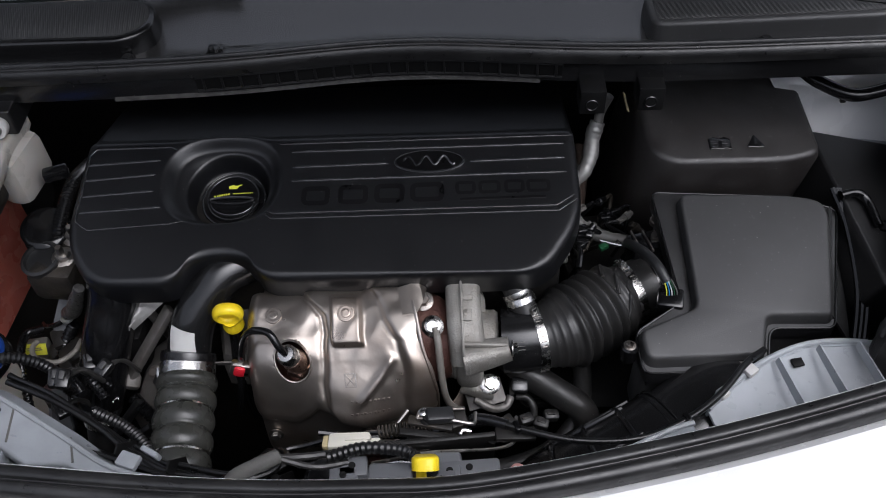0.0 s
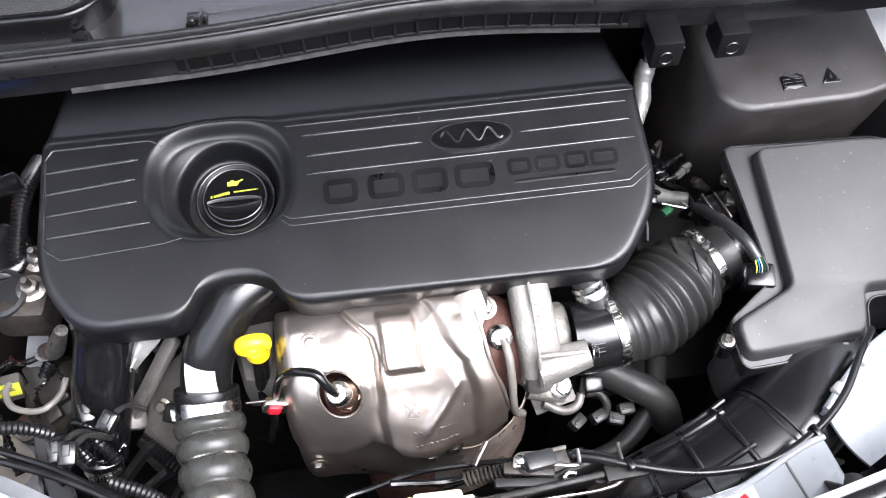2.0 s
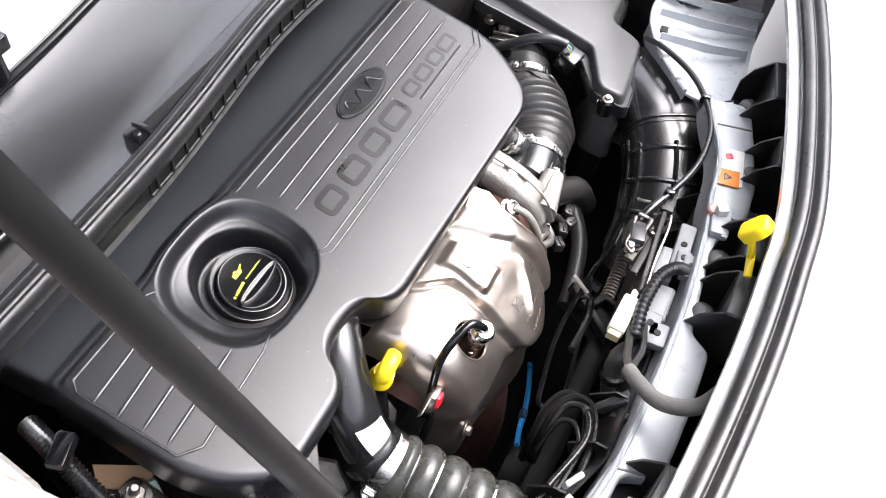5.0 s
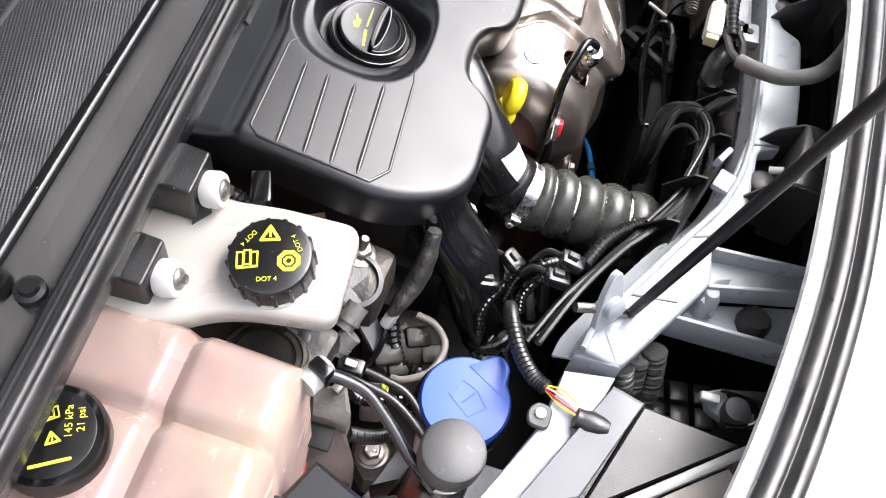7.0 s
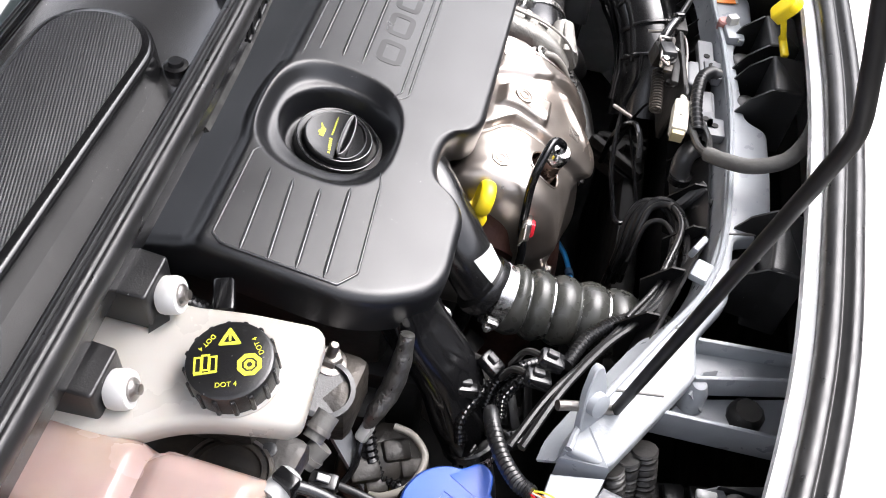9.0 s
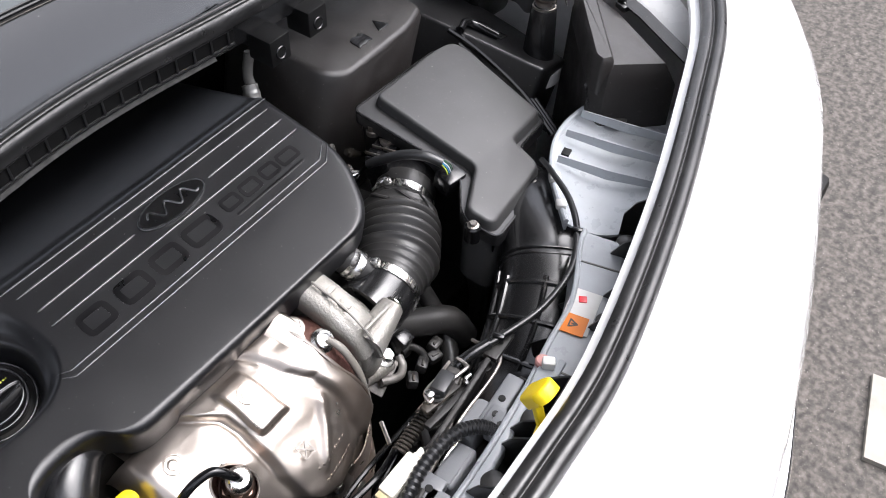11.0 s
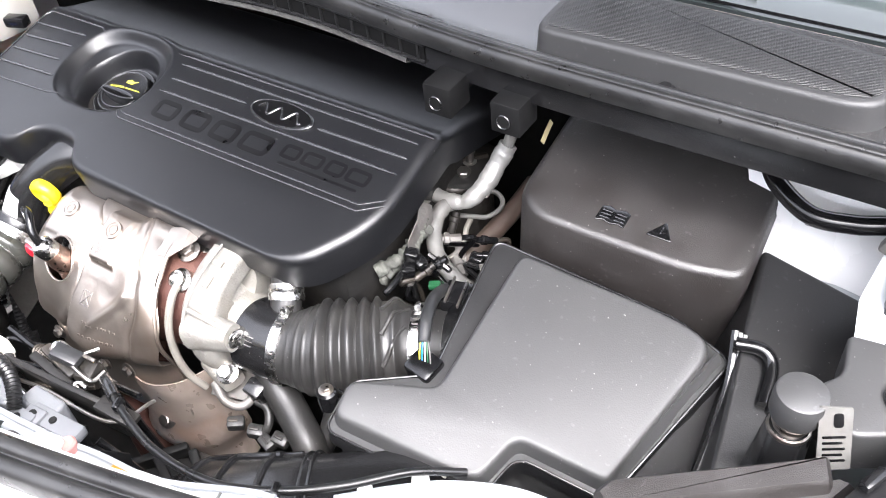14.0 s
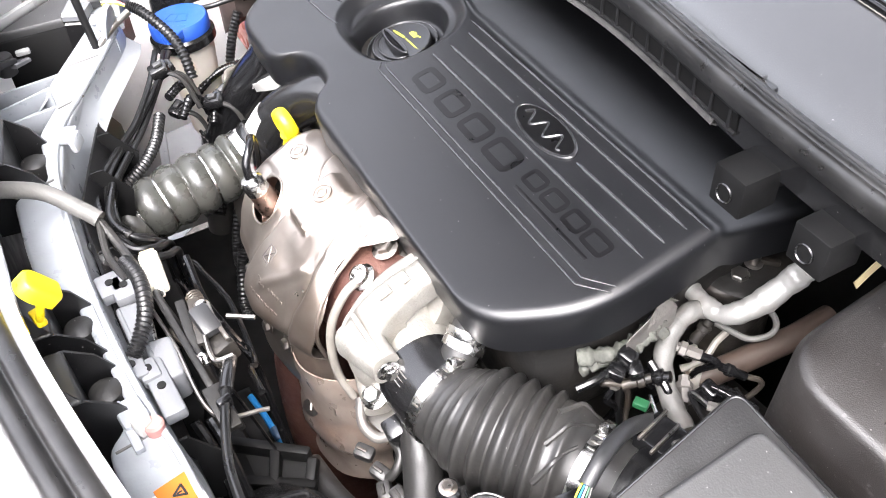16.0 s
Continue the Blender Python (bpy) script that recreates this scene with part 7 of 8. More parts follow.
for args in ((0.300, 0.378, 0.062, 14, 0), (0.19, 0.346, 0.045, 8, 0), (0.055, 0.346, 0.052, 4, 0), (-0.018, 0.342, 0.055, 0, 0), (-0.252, 0.348, 0.072, -8, 1)):
    buffer_pocket(*args)

# labels and clips on the deck
lab = thing("warning_label", (0.158, 0.388, 0.803), "white and orange warning label on the front carrier", "label")
part("sheet", block((0.055, 0.030, 0.0012), pose(0.176, 0.387, 0.8032, 0, 0, 12), 0.0004), LABELWHITE, lab)
part("orange_field", block((0.024, 0.024, 0.0012), pose(0.158, 0.384, 0.8040, 0, 0, 12), 0.0003), ORANGE, lab)
WL = lambda x, y, h: pose(0.158, 0.385, 0.8047, 0, 0, 192) @ Vector((x, y, h))
part("sign", warning_triangle(WL, 0.006), LETTER, lab)
part("sign", block((0.008, 0.008, 0.0008), pose(0.190, 0.392, 0.8044, 0, 0, 30), 0.0003), RED, lab, "small red star sign")
wc = thing("white_clip", (0.10, 0.375, 0.80), "white plastic clip block with a faded pink plug", "clip")
part("base", block((0.026, 0.020, 0.012), Matrix.Translation((0.082, 0.374, 0.806)) @ pose(0, 0, 0, 0, 0, 10), 0.003), CARRIER, wc)
part("ear", block((0.010, 0.012, 0.018), Matrix.Translation((0.097, 0.378, 0.812)) @ pose(0, 0, 0, 0, 0, 30), 0.002), LABELWHITE, wc)
part("plug", lathe([(0.007, -0.002), (0.0075, 0.008), (0.006, 0.010), (0, 0.010)], Matrix.Translation((0.1, 0.385, 0.802)), 20), PINK, wc, "faded pink plug")
part("arm", span((0.068, 0.366, 0.808), (0.114, 0.371, 0.804), 0.007, 0.006, 0.0015), CARRIER, wc)
tie = thing("white_clip", (-0.272, 0.403, 0.80), "white plastic cable clip on the front carrier", "clip")
part("base", block((0.022, 0.016, 0.008), Matrix.Translation((-0.278, 0.403, 0.806)) @ pose(0, 0, 0, 0, 0, -20), 0.002), CARRIER, tie)
part("ear", block((0.020, 0.006, 0.014), Matrix.Translation((-0.255, 0.408, 0.812)) @ pose(0, 0, 0, 10, 0, -30), 0.002), CARRIER, tie)

# yellow safety lever under the bonnet edge
lever = thing("bonnet_release_lever", (0.02, 0.345, 0.86), "bright yellow bonnet release lever", "lever")
part("paddle", solid(rounded([(-0.012, -0.022), (0.010, -0.022), (0.014, 0.008), (0.009, 0.020), (-0.007, 0.020), (-0.013, 0.010)], 0.007, 5), soft_top(0.008, 0.004, -0.008), lambda u, v, h: Vector((0.018, 0.350, 0.893)) + Vector((0.9 * u, -0.42 * v + 0.62 * h, 0.62 * v + 0.42 * h))), YELLOW, lever)
part("shank", span((0.018, 0.342, 0.860), (-0.006, 0.337, 0.852), 0.008, 0.006, 0.002), YELLOW, lever)
part("neck", span((0.014, 0.350, 0.885), (0.013, 0.341, 0.860), 0.009, 0.006, 0.002), YELLOW, lever)

# ---- latch, spring, plug and cable ----
latch = thing("bonnet_latch", (0.02, 0.44, 0.70), "greasy black steel bonnet latch with a spring", "latch")
part("plate", block((0.11, 0.006, 0.07), pose(0.025, 0.432, 0.765, 10, 0, 5), 0.002), DARK, latch)
part("slide", span((-0.015, 0.435, 0.798), (0.045, 0.431, 0.79), 0.008, 0.006, 0.0015), DARK, latch)
part("slide", span((-0.006, 0.445, 0.804), (0.038, 0.439, 0.798), 0.010, 0.005, 0.0015), GRIMY, latch)
part("claw", span((0.012, 0.444, 0.812), (0.039, 0.449, 0.806), 0.016, 0.010, 0.003), DARKGREY, latch)
part("claw_block", block((0.022, 0.020, 0.022), Matrix.Translation((0.041, 0.45, 0.79)) @ pose(0, 0, 0, 10, 0, 15), 0.003), GRIMY, latch)
part("wire_frame", tube([(0.003, 0.445, 0.806), (0.028, 0.443, 0.808), (0.054, 0.44, 0.804), (0.06, 0.443, 0.8), (0.061, 0.455, 0.8)], 0.0020, 8, 40), DULLSTEEL, latch)
part("wire_frame", tube([(0.003, 0.445, 0.806), (0.008, 0.453, 0.81), (0.026, 0.453, 0.81), (0.05, 0.456, 0.806)], 0.0018, 8, 30), DULLSTEEL, latch)
part("hook", tube([(0.052, 0.431, 0.79), (0.046, 0.432, 0.796), (0.048, 0.436, 0.797), (0.056, 0.436, 0.795)], 0.0022, 8, 20), STEEL, latch)
part("pin", lathe([(0.0045, 0), (0.0045, 0.012), (0.003, 0.013), (0, 0.013)], Matrix.Translation((0.009, 0.449, 0.8)), 14), STEEL, latch)
part("pivot_rod", tube([(-0.026, 0.468, 0.75), (-0.018, 0.48, 0.75), (-0.012, 0.489, 0.75)], 0.0022, 8, 8), DULLSTEEL, latch, "thin bright rod")
s0, s1 = Vector((0.017, 0.45, 0.785)), Vector((-0.038, 0.448, 0.775))
ax = axis_frame(s0, s1 - s0)
coil = [ax @ Vector((0.0062 * math.cos(k * 0.7), 0.0062 * math.sin(k * 0.7), (s1 - s0).length * k / 130)) for k in range(131)]
part("spring", tube(coil, 0.0013, 6, smooth=False), GRIMY, latch, "coil spring")
part("arm", span((0.053, 0.445, 0.785), (-0.01, 0.418, 0.775), 0.006, 0.005, 0.001), GRIMY, latch)
part("arm", tube([(0.103, 0.464, 0.775), (0.093, 0.425, 0.785), (0.015, 0.419, 0.785), (-0.044, 0.413, 0.775)], 0.0018, 8, 40), DULLSTEEL, latch)
for p in ((0.013, 0.443, 0.806), (0.078, 0.433, 0.785), (-0.001, 0.437, 0.785)):
    hex_bolt(latch, p, (0, 0.2, 1), 0.0045, DARK)
part("guide_rod", tube([(0.015, 0.405, 0.785), (-0.017, 0.409, 0.785), (-0.04, 0.407, 0.775)], 0.0017, 8, 12), STEEL, latch)
part("guide_eye", lathe([(0.0045, -0.001), (0.0045, 0.001), (0.002, 0.001), (0.002, -0.001)], Matrix.Translation((0.017, 0.405, 0.785)), 16), STEEL, latch)
part("cable_bracket", block((0.04, 0.014, 0.006), pose(0.10, 0.432, 0.795, 0, 8, 5), 0.001), DARK, latch)

whiteplug = thing("white_connector", (-0.078, 0.441, 0.78), "ivory plastic electrical plug by the bonnet latch", "connector")
w0, w1 = Vector((-0.043, 0.425, 0.795)), Vector((-0.085, 0.427, 0.79))
part("body", span(w0, w1, 0.017, 0.018, 0.003), IVORY, whiteplug)
part("nose", span(w1, w1 + (w1 - w0).normalized() * 0.006, 0.013, 0.013, 0.001), TANIVORY, whiteplug)
part("neck", span(w0 - (w1 - w0).normalized() * 0.010, w0, 0.007, 0.010, 0.002), IVORY, whiteplug)
part("rib", span(w0 + Vector((0, 0, 0.0095)), w0.lerp(w1, 0.6) + Vector((0, 0, 0.0095)), 0.004, 0.002, 0.0005), IVORY, whiteplug)
part("lead", tube([w0 - (w1 - w0).normalized() * 0.010, (-0.029, 0.421, 0.8), (0.016, 0.426, 0.79)], 0.003, 8), RUBBER, whiteplug)

rod = thing("release_cable", (0.15, 0.45, 0.78), "thin black bonnet release cable", "cable")
part("cable", tube([(0.055, 0.452, 0.792), (0.072, 0.447, 0.799), (0.105, 0.434, 0.802), (0.160, 0.420, 0.802), (0.220, 0.422, 0.801), (0.270, 0.443, 0.800), (0.310, 0.474, 0.797), (0.345, 0.515, 0.788), (0.375, 0.545, 0.770)], 0.0036, 10, 80), LOOM_BLACK, rod)
part("sheath", tube([(0.058, 0.452, 0.793), (0.072, 0.447, 0.799), (0.092, 0.439, 0.802)], 0.0056, 12), SATIN, rod)
for at in ((0.102, 0.435, 0.802), (0.270, 0.443, 0.800)):
    part("clip", block((0.006, 0.012, 0.012), pose(*at, 0, 0, 20), 0.002), GLOSS, rod)
for pts, r in (([(0.074, 0.466, 0.76), (0.039, 0.467, 0.75), (0.014, 0.475, 0.73), (-0.069, 0.479, 0.72), (-0.126, 0.471, 0.71), (-0.147, 0.466, 0.71), (-0.149, 0.457, 0.71)], 0.0028),
               ([(0.014, 0.475, 0.73), (-0.011, 0.467, 0.73), (-0.077, 0.454, 0.72), (-0.133, 0.445, 0.71)], 0.0022),
               ([(-0.104, 0.458, 0.76), (-0.055, 0.457, 0.75), (-0.023, 0.464, 0.74), (-0.001, 0.477, 0.7), (0.035, 0.478, 0.62)], 0.0035),
               ([(0.022, 0.444, 0.74), (0.041, 0.454, 0.7), (0.044, 0.469, 0.62)], 0.0016),
               ([(0.058, 0.411, 0.74), (0.079, 0.416, 0.72), (0.114, 0.418, 0.7)], 0.0045),
               ([(0.053, 0.422, 0.73), (0.071, 0.426, 0.71), (0.114, 0.428, 0.69)], 0.0040)):
    w = thing("thin_cable", pts[0], "thin black cable hanging beside the radiator", "cable", "thin cables beside the radiator")
    part("cable", tube(pts, r, 8, 50), GLOSS, w)

greyhose = thing("grey_sleeve", (-0.13, 0.36, 0.80), "worn grey cable sleeve arching to the front edge", "cable sleeve")
part("sleeve", tube([(-0.131, 0.402, 0.812), (-0.144, 0.39, 0.82), (-0.162, 0.368, 0.835), (-0.162, 0.342, 0.85), (-0.148, 0.328, 0.865), (-0.125, 0.32, 0.875)], 0.0075, 14, 50), GREYHOSE, greyhose)
part("cable", tube([(-0.131, 0.401, 0.811), (-0.108, 0.408, 0.8), (-0.076, 0.414, 0.795), (-0.056, 0.416, 0.79)], 0.004, 8), RUBBER, greyhose)
part("cable", tube([(-0.132, 0.401, 0.811), (-0.096, 0.397, 0.8), (-0.064, 0.404, 0.795)], 0.0034, 8), RUBBER, greyhose)
bluew = thing("blue_wire", (-0.12, 0.475, 0.50), "bright blue wire below the heat shield", "wire")
part("wire", tube([(-0.112, 0.474, 0.525), (-0.086, 0.480, 0.515), (-0.058, 0.484, 0.505), (-0.023, 0.492, 0.495), (0.014, 0.502, 0.475), (0.033, 0.508, 0.465)], 0.0036, 8), BLUEWIRE, bluew)
part("tape", tube([(-0.07, 0.483, 0.510), (-0.063, 0.484, 0.507), (-0.056, 0.485, 0.504)], 0.0055, 10), BLUEDARK, bluew)
elbow = thing("black_elbow_pipe", (-0.17, 0.43, 0.70), "dull black elbow pipe beside the carrier", "pipe")
part("pipe", tube([(-0.073, 0.398, 0.77), (-0.091, 0.411, 0.77), (-0.101, 0.412, 0.75), (-0.117, 0.402, 0.72), (-0.137, 0.389, 0.69)], 0.0105, 16), DARKGREY, elbow)
part("collar", lathe([(0.0125, -0.004), (0.0125, 0.004)], axis_frame((-0.103, 0.411, 0.748), (-0.1, 0, -1)), 20), SATIN, elbow)

# wiring along the carrier
LOOM = [(-0.46, 0.530, 0.760), (-0.40, 0.503, 0.757), (-0.343, 0.470, 0.753), (-0.311, 0.447, 0.752), (-0.264, 0.417, 0.754), (-0.225, 0.405, 0.756), (-0.177, 0.404, 0.757), (-0.148, 0.416, 0.753), (-0.145, 0.434, 0.748), (-0.160, 0.446, 0.735), (-0.178, 0.448, 0.70), (-0.18, 0.45, 0.65)]
for k, (dy, dz, r, mat) in enumerate(((0, 0, 0.0036, LOOM_BLACK), (0.007, -0.003, 0.0030, LOOM_BLACK), (0.012, -0.010, 0.0038, LOOM_BLACK))):
    w = thing("wiring_loom", LOOM[0], "black wiring running beside the front carrier", "cable", "wiring beside the carrier")
    part("loom", tube([(x + 0.004 * k * math.sin(9 * x + k), y + dy + 0.002 * math.sin(31 * x + 2 * k), z + dz) for x, y, z in LOOM], r, 8, 80), mat, w)
for pts, r in (([(-0.245, 0.424, 0.758), (-0.19, 0.410, 0.763), (-0.160, 0.420, 0.760), (-0.156, 0.438, 0.747), (-0.176, 0.446, 0.72), (-0.185, 0.447, 0.66)], 0.0034), ([(-0.30, 0.452, 0.748), (-0.25, 0.424, 0.750), (-0.20, 0.413, 0.750), (-0.172, 0.424, 0.748), (-0.172, 0.440, 0.738), (-0.190, 0.448, 0.70)], 0.0026)):
    w = thing("wiring_loop", pts[0], "black loop of cables near the bellows hose", "cable", "cable loops by the bellows hose")
    part("loop", tube(pts, r, 10, 60), LOOM_BLACK, w)
    part("tie", lathe([(r * 1.35, -0.002), (r * 1.35, 0.002)], axis_frame(pts[2], Vector(pts[3]) - Vector(pts[1])), 12), RUBBER, w)
for pts, wires in (([(-0.42, 0.556, 0.735), (-0.437, 0.556, 0.757), (-0.458, 0.552, 0.772), (-0.485, 0.542, 0.783), (-0.506, 0.529, 0.793), (-0.514, 0.518, 0.797)], True),
                   ([(-0.084, 0.408, 0.798), (-0.049, 0.413, 0.806), (-0.012, 0.409, 0.808), (0.010, 0.398, 0.803), (0.020, 0.387, 0.795)], False),
                   ([(-0.36, 0.5, 0.74), (-0.324, 0.484, 0.735), (-0.298, 0.463, 0.73), (-0.278, 0.436, 0.725)], False),
                   ([(-0.31, 0.541, 0.55), (-0.294, 0.53, 0.53), (-0.276, 0.52, 0.5), (-0.265, 0.518, 0.48)], False),
                   ([(-0.346, 0.561, 0.6), (-0.323, 0.54, 0.56), (-0.305, 0.531, 0.53)], False),
                   ([(-0.567, 0.66, 0.72), (-0.554, 0.641, 0.69), (-0.536, 0.626, 0.66), (-0.527, 0.622, 0.63)], False),
                   ([(0.498, 0.520, 0.60), (0.500, 0.532, 0.70), (0.497, 0.545, 0.77), (0.50, 0.555, 0.80)], False)):
    w = thing("corrugated_sleeve", pts[0], "black corrugated wiring sleeve", "cable sleeve", "corrugated sleeves")
    part("sleeve", conduit(pts, 0.0062), PLASTIC, w)
    if wires:
        for k, c in enumerate((MARK, RED, LABELWHITE, ORANGE, MARK)):
            d = Vector((0.0022 * (k - 2), 0.001 * (k % 2), 0.001 * (k % 3)))
            part("wire", tube([Vector(pts[-1]) + d * 0.5, Vector((-0.521, 0.506, 0.802)) + d * 1.4, Vector((-0.527, 0.492, 0.802)) + d], 0.0008, 6, 10), c, w)

# radiator and fan shroud, dark behind the carrier
rad = thing("radiator_pack", (0, 0.44, 0.25), "black radiator and fan shroud in the shade", "radiator")
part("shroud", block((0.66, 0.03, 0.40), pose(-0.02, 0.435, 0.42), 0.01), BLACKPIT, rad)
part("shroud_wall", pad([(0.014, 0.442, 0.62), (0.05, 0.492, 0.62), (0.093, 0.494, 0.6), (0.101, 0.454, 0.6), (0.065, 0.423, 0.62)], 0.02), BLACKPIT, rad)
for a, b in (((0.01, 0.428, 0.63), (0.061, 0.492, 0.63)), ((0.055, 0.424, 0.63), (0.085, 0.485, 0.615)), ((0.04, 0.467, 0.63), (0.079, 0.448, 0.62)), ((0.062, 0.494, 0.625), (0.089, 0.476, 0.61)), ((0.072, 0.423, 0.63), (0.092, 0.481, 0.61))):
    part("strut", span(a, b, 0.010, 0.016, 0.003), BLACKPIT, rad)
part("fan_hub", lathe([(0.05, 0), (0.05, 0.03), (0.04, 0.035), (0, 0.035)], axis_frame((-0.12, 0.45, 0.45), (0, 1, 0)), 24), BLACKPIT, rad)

plate_low = thing("subframe_plate", (-0.50, 0.56, 0.45), "pale grey painted plate low in the bay", "body panel")
PLOW = [(-0.583, 0.517, 0.56), (-0.601, 0.651, 0.56), (-0.514, 0.623, 0.55), (-0.5, 0.555, 0.55), (-0.502, 0.5, 0.55)]
part("plate", pad(PLOW, 0.01), CARRIER, plate_low)
part("flange", span(PLOW[0], PLOW[4], 0.012, 0.012, 0.002), CARRIER, plate_low)
part("plug", lathe([(0.006, 0), (0.006, 0.004), (0, 0.004)], Matrix.Translation((-0.541, 0.569, 0.56)), 16), DARKGREY, plate_low)

# ---- left headlamp ----
lampl = thing("headlamp", (-0.56, 0.43, 0.65), "grey plastic headlamp housing seen from behind", "headlamp", "headlamps")
HA, HB, HC, HD, HE = Vector((-0.501, 0.469, 0.806)), Vector((-0.509, 0.444, 0.806)), Vector((-0.518, 0.367, 0.804)), Vector((-0.6, 0.477, 0.8)), Vector((-0.616, 0.528, 0.8))
part("back", pad([HB, HC, HD], 0.010, 0.003), GREYPLASTIC, lampl)
part("body", pad([p - Vector((0, 0, 0.0105)) for p in (HB, HC, HD)], 0.11, 0.003), BLACKPIT, lampl)
part("side_flange", pad([HA + Vector((0, 0, 0.004)), HB + Vector((0, 0, 0.006)), HD + Vector((0.004, 0.004, 0.006)), HE], 0.010, 0.004), LIGHTGREY, lampl)
part("flange_wall", pad([p + Vector((0, 0, z)) for p, z in ((HA, -0.007), (HB, -0.005), (HD, -0.005), (HE, -0.011))], 0.09, 0.004), PLASTIC, lampl)
f0, f1 = HD + Vector((-0.006, -0.006, 0.003)), HC + Vector((-0.004, -0.006, 0.003))
part("ledge", span(f0, f1 + (f1 - f0) * 0.02, 0.008, 0.012, 0.002), LENS, lampl, "pale frosted edge")
o = Vector((-0.55, -0.83, 0)).normalized()
part("lens", sheet([[f0 + o * d + Vector((0, 0, z)), f0.lerp(f1, 0.5) + o * d + Vector((0, 0, z + 0.002)), f1 + (f1 - f0) * 0.12 + o * d + Vector((0, 0, z))] for d, z in ((0.006, -0.002), (0.016, -0.003), (0.03, -0.010), (0.05, -0.026), (0.065, -0.06))], 0.003), CLEARLENS, lampl, "milky clear lens edge")
for k in (0.12, 0.17, 0.86, 0.94):
    p = f0.lerp(f1, k) + o * 0.008
    part("lens_clip", block((0.008, 0.010, 0.010), Matrix.Translation(p) @ pose(0, 0, 0, 0, 0, 33), 0.002), DARKGREY, lampl)
part("plug", lathe([(0.0085, -0.012), (0.0095, -0.006), (0.0095, 0.004), (0.008, 0.008), (0.008, 0.013), (0, 0.013)], axis_frame((-0.535, 0.48, 0.803), (0.1, 0.95, 0.1)), 20), PLASTIC, lampl)
part("inner_well", solid([(-0.425, 0.43), (-0.50, 0.455), (-0.515, 0.36), (-0.50, 0.31), (-0.42, 0.31)], [(0, 0.55), (0, 0.69)]), BLACKPIT, lampl)
for k in range(6):
    part("well_slot", block((0.020, 0.018, 0.008), Matrix.Translation((-0.438, 0.396, 0.7)) @ pose(-0.012 - 0.0 * k, 0, 0, 0, 0, 8) @ pose(0.011 - 0.023 * (k % 2), 0.014 - 0.022 * (k // 2), 0, 0, 0, 0), 0.003), PLASTIC, lampl)
KN = Vector((-0.485, 0.368, 0.792))
adj = part("adjuster", lathe([(0.0105, -0.02), (0.0110, 0), (0.0100, 0.003), (0.0, 0.0035)], Matrix.Translation(KN), 28), GREYPLASTIC, lampl, "grey adjuster knob")
part("adjuster_bracket", pad([(-0.476, 0.396, 0.79), (-0.468, 0.379, 0.79), (-0.476, 0.372, 0.788), (-0.481, 0.351, 0.786), (-0.489, 0.35, 0.78), (-0.494, 0.37, 0.78), (-0.488, 0.389, 0.784)], 0.006), LIGHTGREY, adj)
part("bracket_tooth", block((0.008, 0.016, 0.006), Matrix.Translation((-0.482, 0.391, 0.794)), 0.002), LENS, adj)
part("arm", tube([(-0.498, 0.374, 0.785), (-0.494, 0.356, 0.788), (-0.481, 0.34, 0.788), (-0.491, 0.325, 0.785)], 0.0028, 8, 24), GLOSS, adj)
part("arm_plate", pad([(-0.472, 0.382, 0.796), (-0.463, 0.345, 0.796), (-0.487, 0.324, 0.792), (-0.49, 0.335, 0.792), (-0.471, 0.352, 0.794)], 0.008), DARKGREY, lampl)
for k in range(3):
    part("bellows", tube([(-0.444, 0.434, 0.775), (-0.454, 0.427, 0.745), (-0.466, 0.423, 0.715)][0:3], 0.010, 12, 40, lambda u: 1 + 0.12 * math.sin(u * 70)) if k == 0 else tube([(-0.452, 0.446, 0.772), (-0.458, 0.441, 0.745), (-0.467, 0.438, 0.72)] if k == 1 else [(-0.464, 0.458, 0.77), (-0.469, 0.452, 0.75), (-0.469, 0.446, 0.72)], 0.010, 12, 40, lambda u: 1 + 0.12 * math.sin(u * 70)), RUBBER, lampl)

# ---- belt end of the engine: hoses, pump, foil, castings ----
duct = thing("coolant_hose", (-0.37, 0.60, 0.55), "thick glossy black coolant hose", "hose")
part("hose", square_pipe([(-0.362, 0.652, 0.800), (-0.367, 0.636, 0.762), (-0.381, 0.600, 0.718), (-0.396, 0.578, 0.670), (-0.404, 0.566, 0.640)], 0.029, 0.024, 32, 60, lambda u: 1.0 - 0.16 * smooth(0.7, 1.0, u), power=2.6), GLOSS, duct)
part("collar", lathe([(0.0240, -0.006), (0.0265, -0.004), (0.0265, 0.004), (0.0240, 0.006)], axis_frame((-0.403, 0.568, 0.645), (-0.2, -0.3, -0.9)), 32), SATIN, duct)
jubilee_clip(duct, (-0.407, 0.562, 0.626), (-0.2, -0.3, -0.9), 0.0195, 0.011, (0.7, -0.7, 0))
part("tail", tube([(-0.403, 0.568, 0.645), (-0.409, 0.559, 0.615), (-0.416, 0.548, 0.57), (-0.42, 0.54, 0.50)], 0.0185, 20, 30), RUBBER, duct)
for x, y, z, rz in ((-0.395, 0.5485, 0.668, 10), (-0.377, 0.563, 0.664, 35), (-0.423, 0.566, 0.664, -25)):
    latch_at = pose(x, y, z, 25, 0, rz)
    prong = part("locking_prong", block((0.010, 0.004, 0.020), latch_at, 0.001), SATIN, duct)
    for dx in (-0.0035, 0.0035):
        part("prong_edge", block((0.0018, 0.0048, 0.017), latch_at @ pose(dx, -0.0008, 0), 0.0006), STEEL, prong)
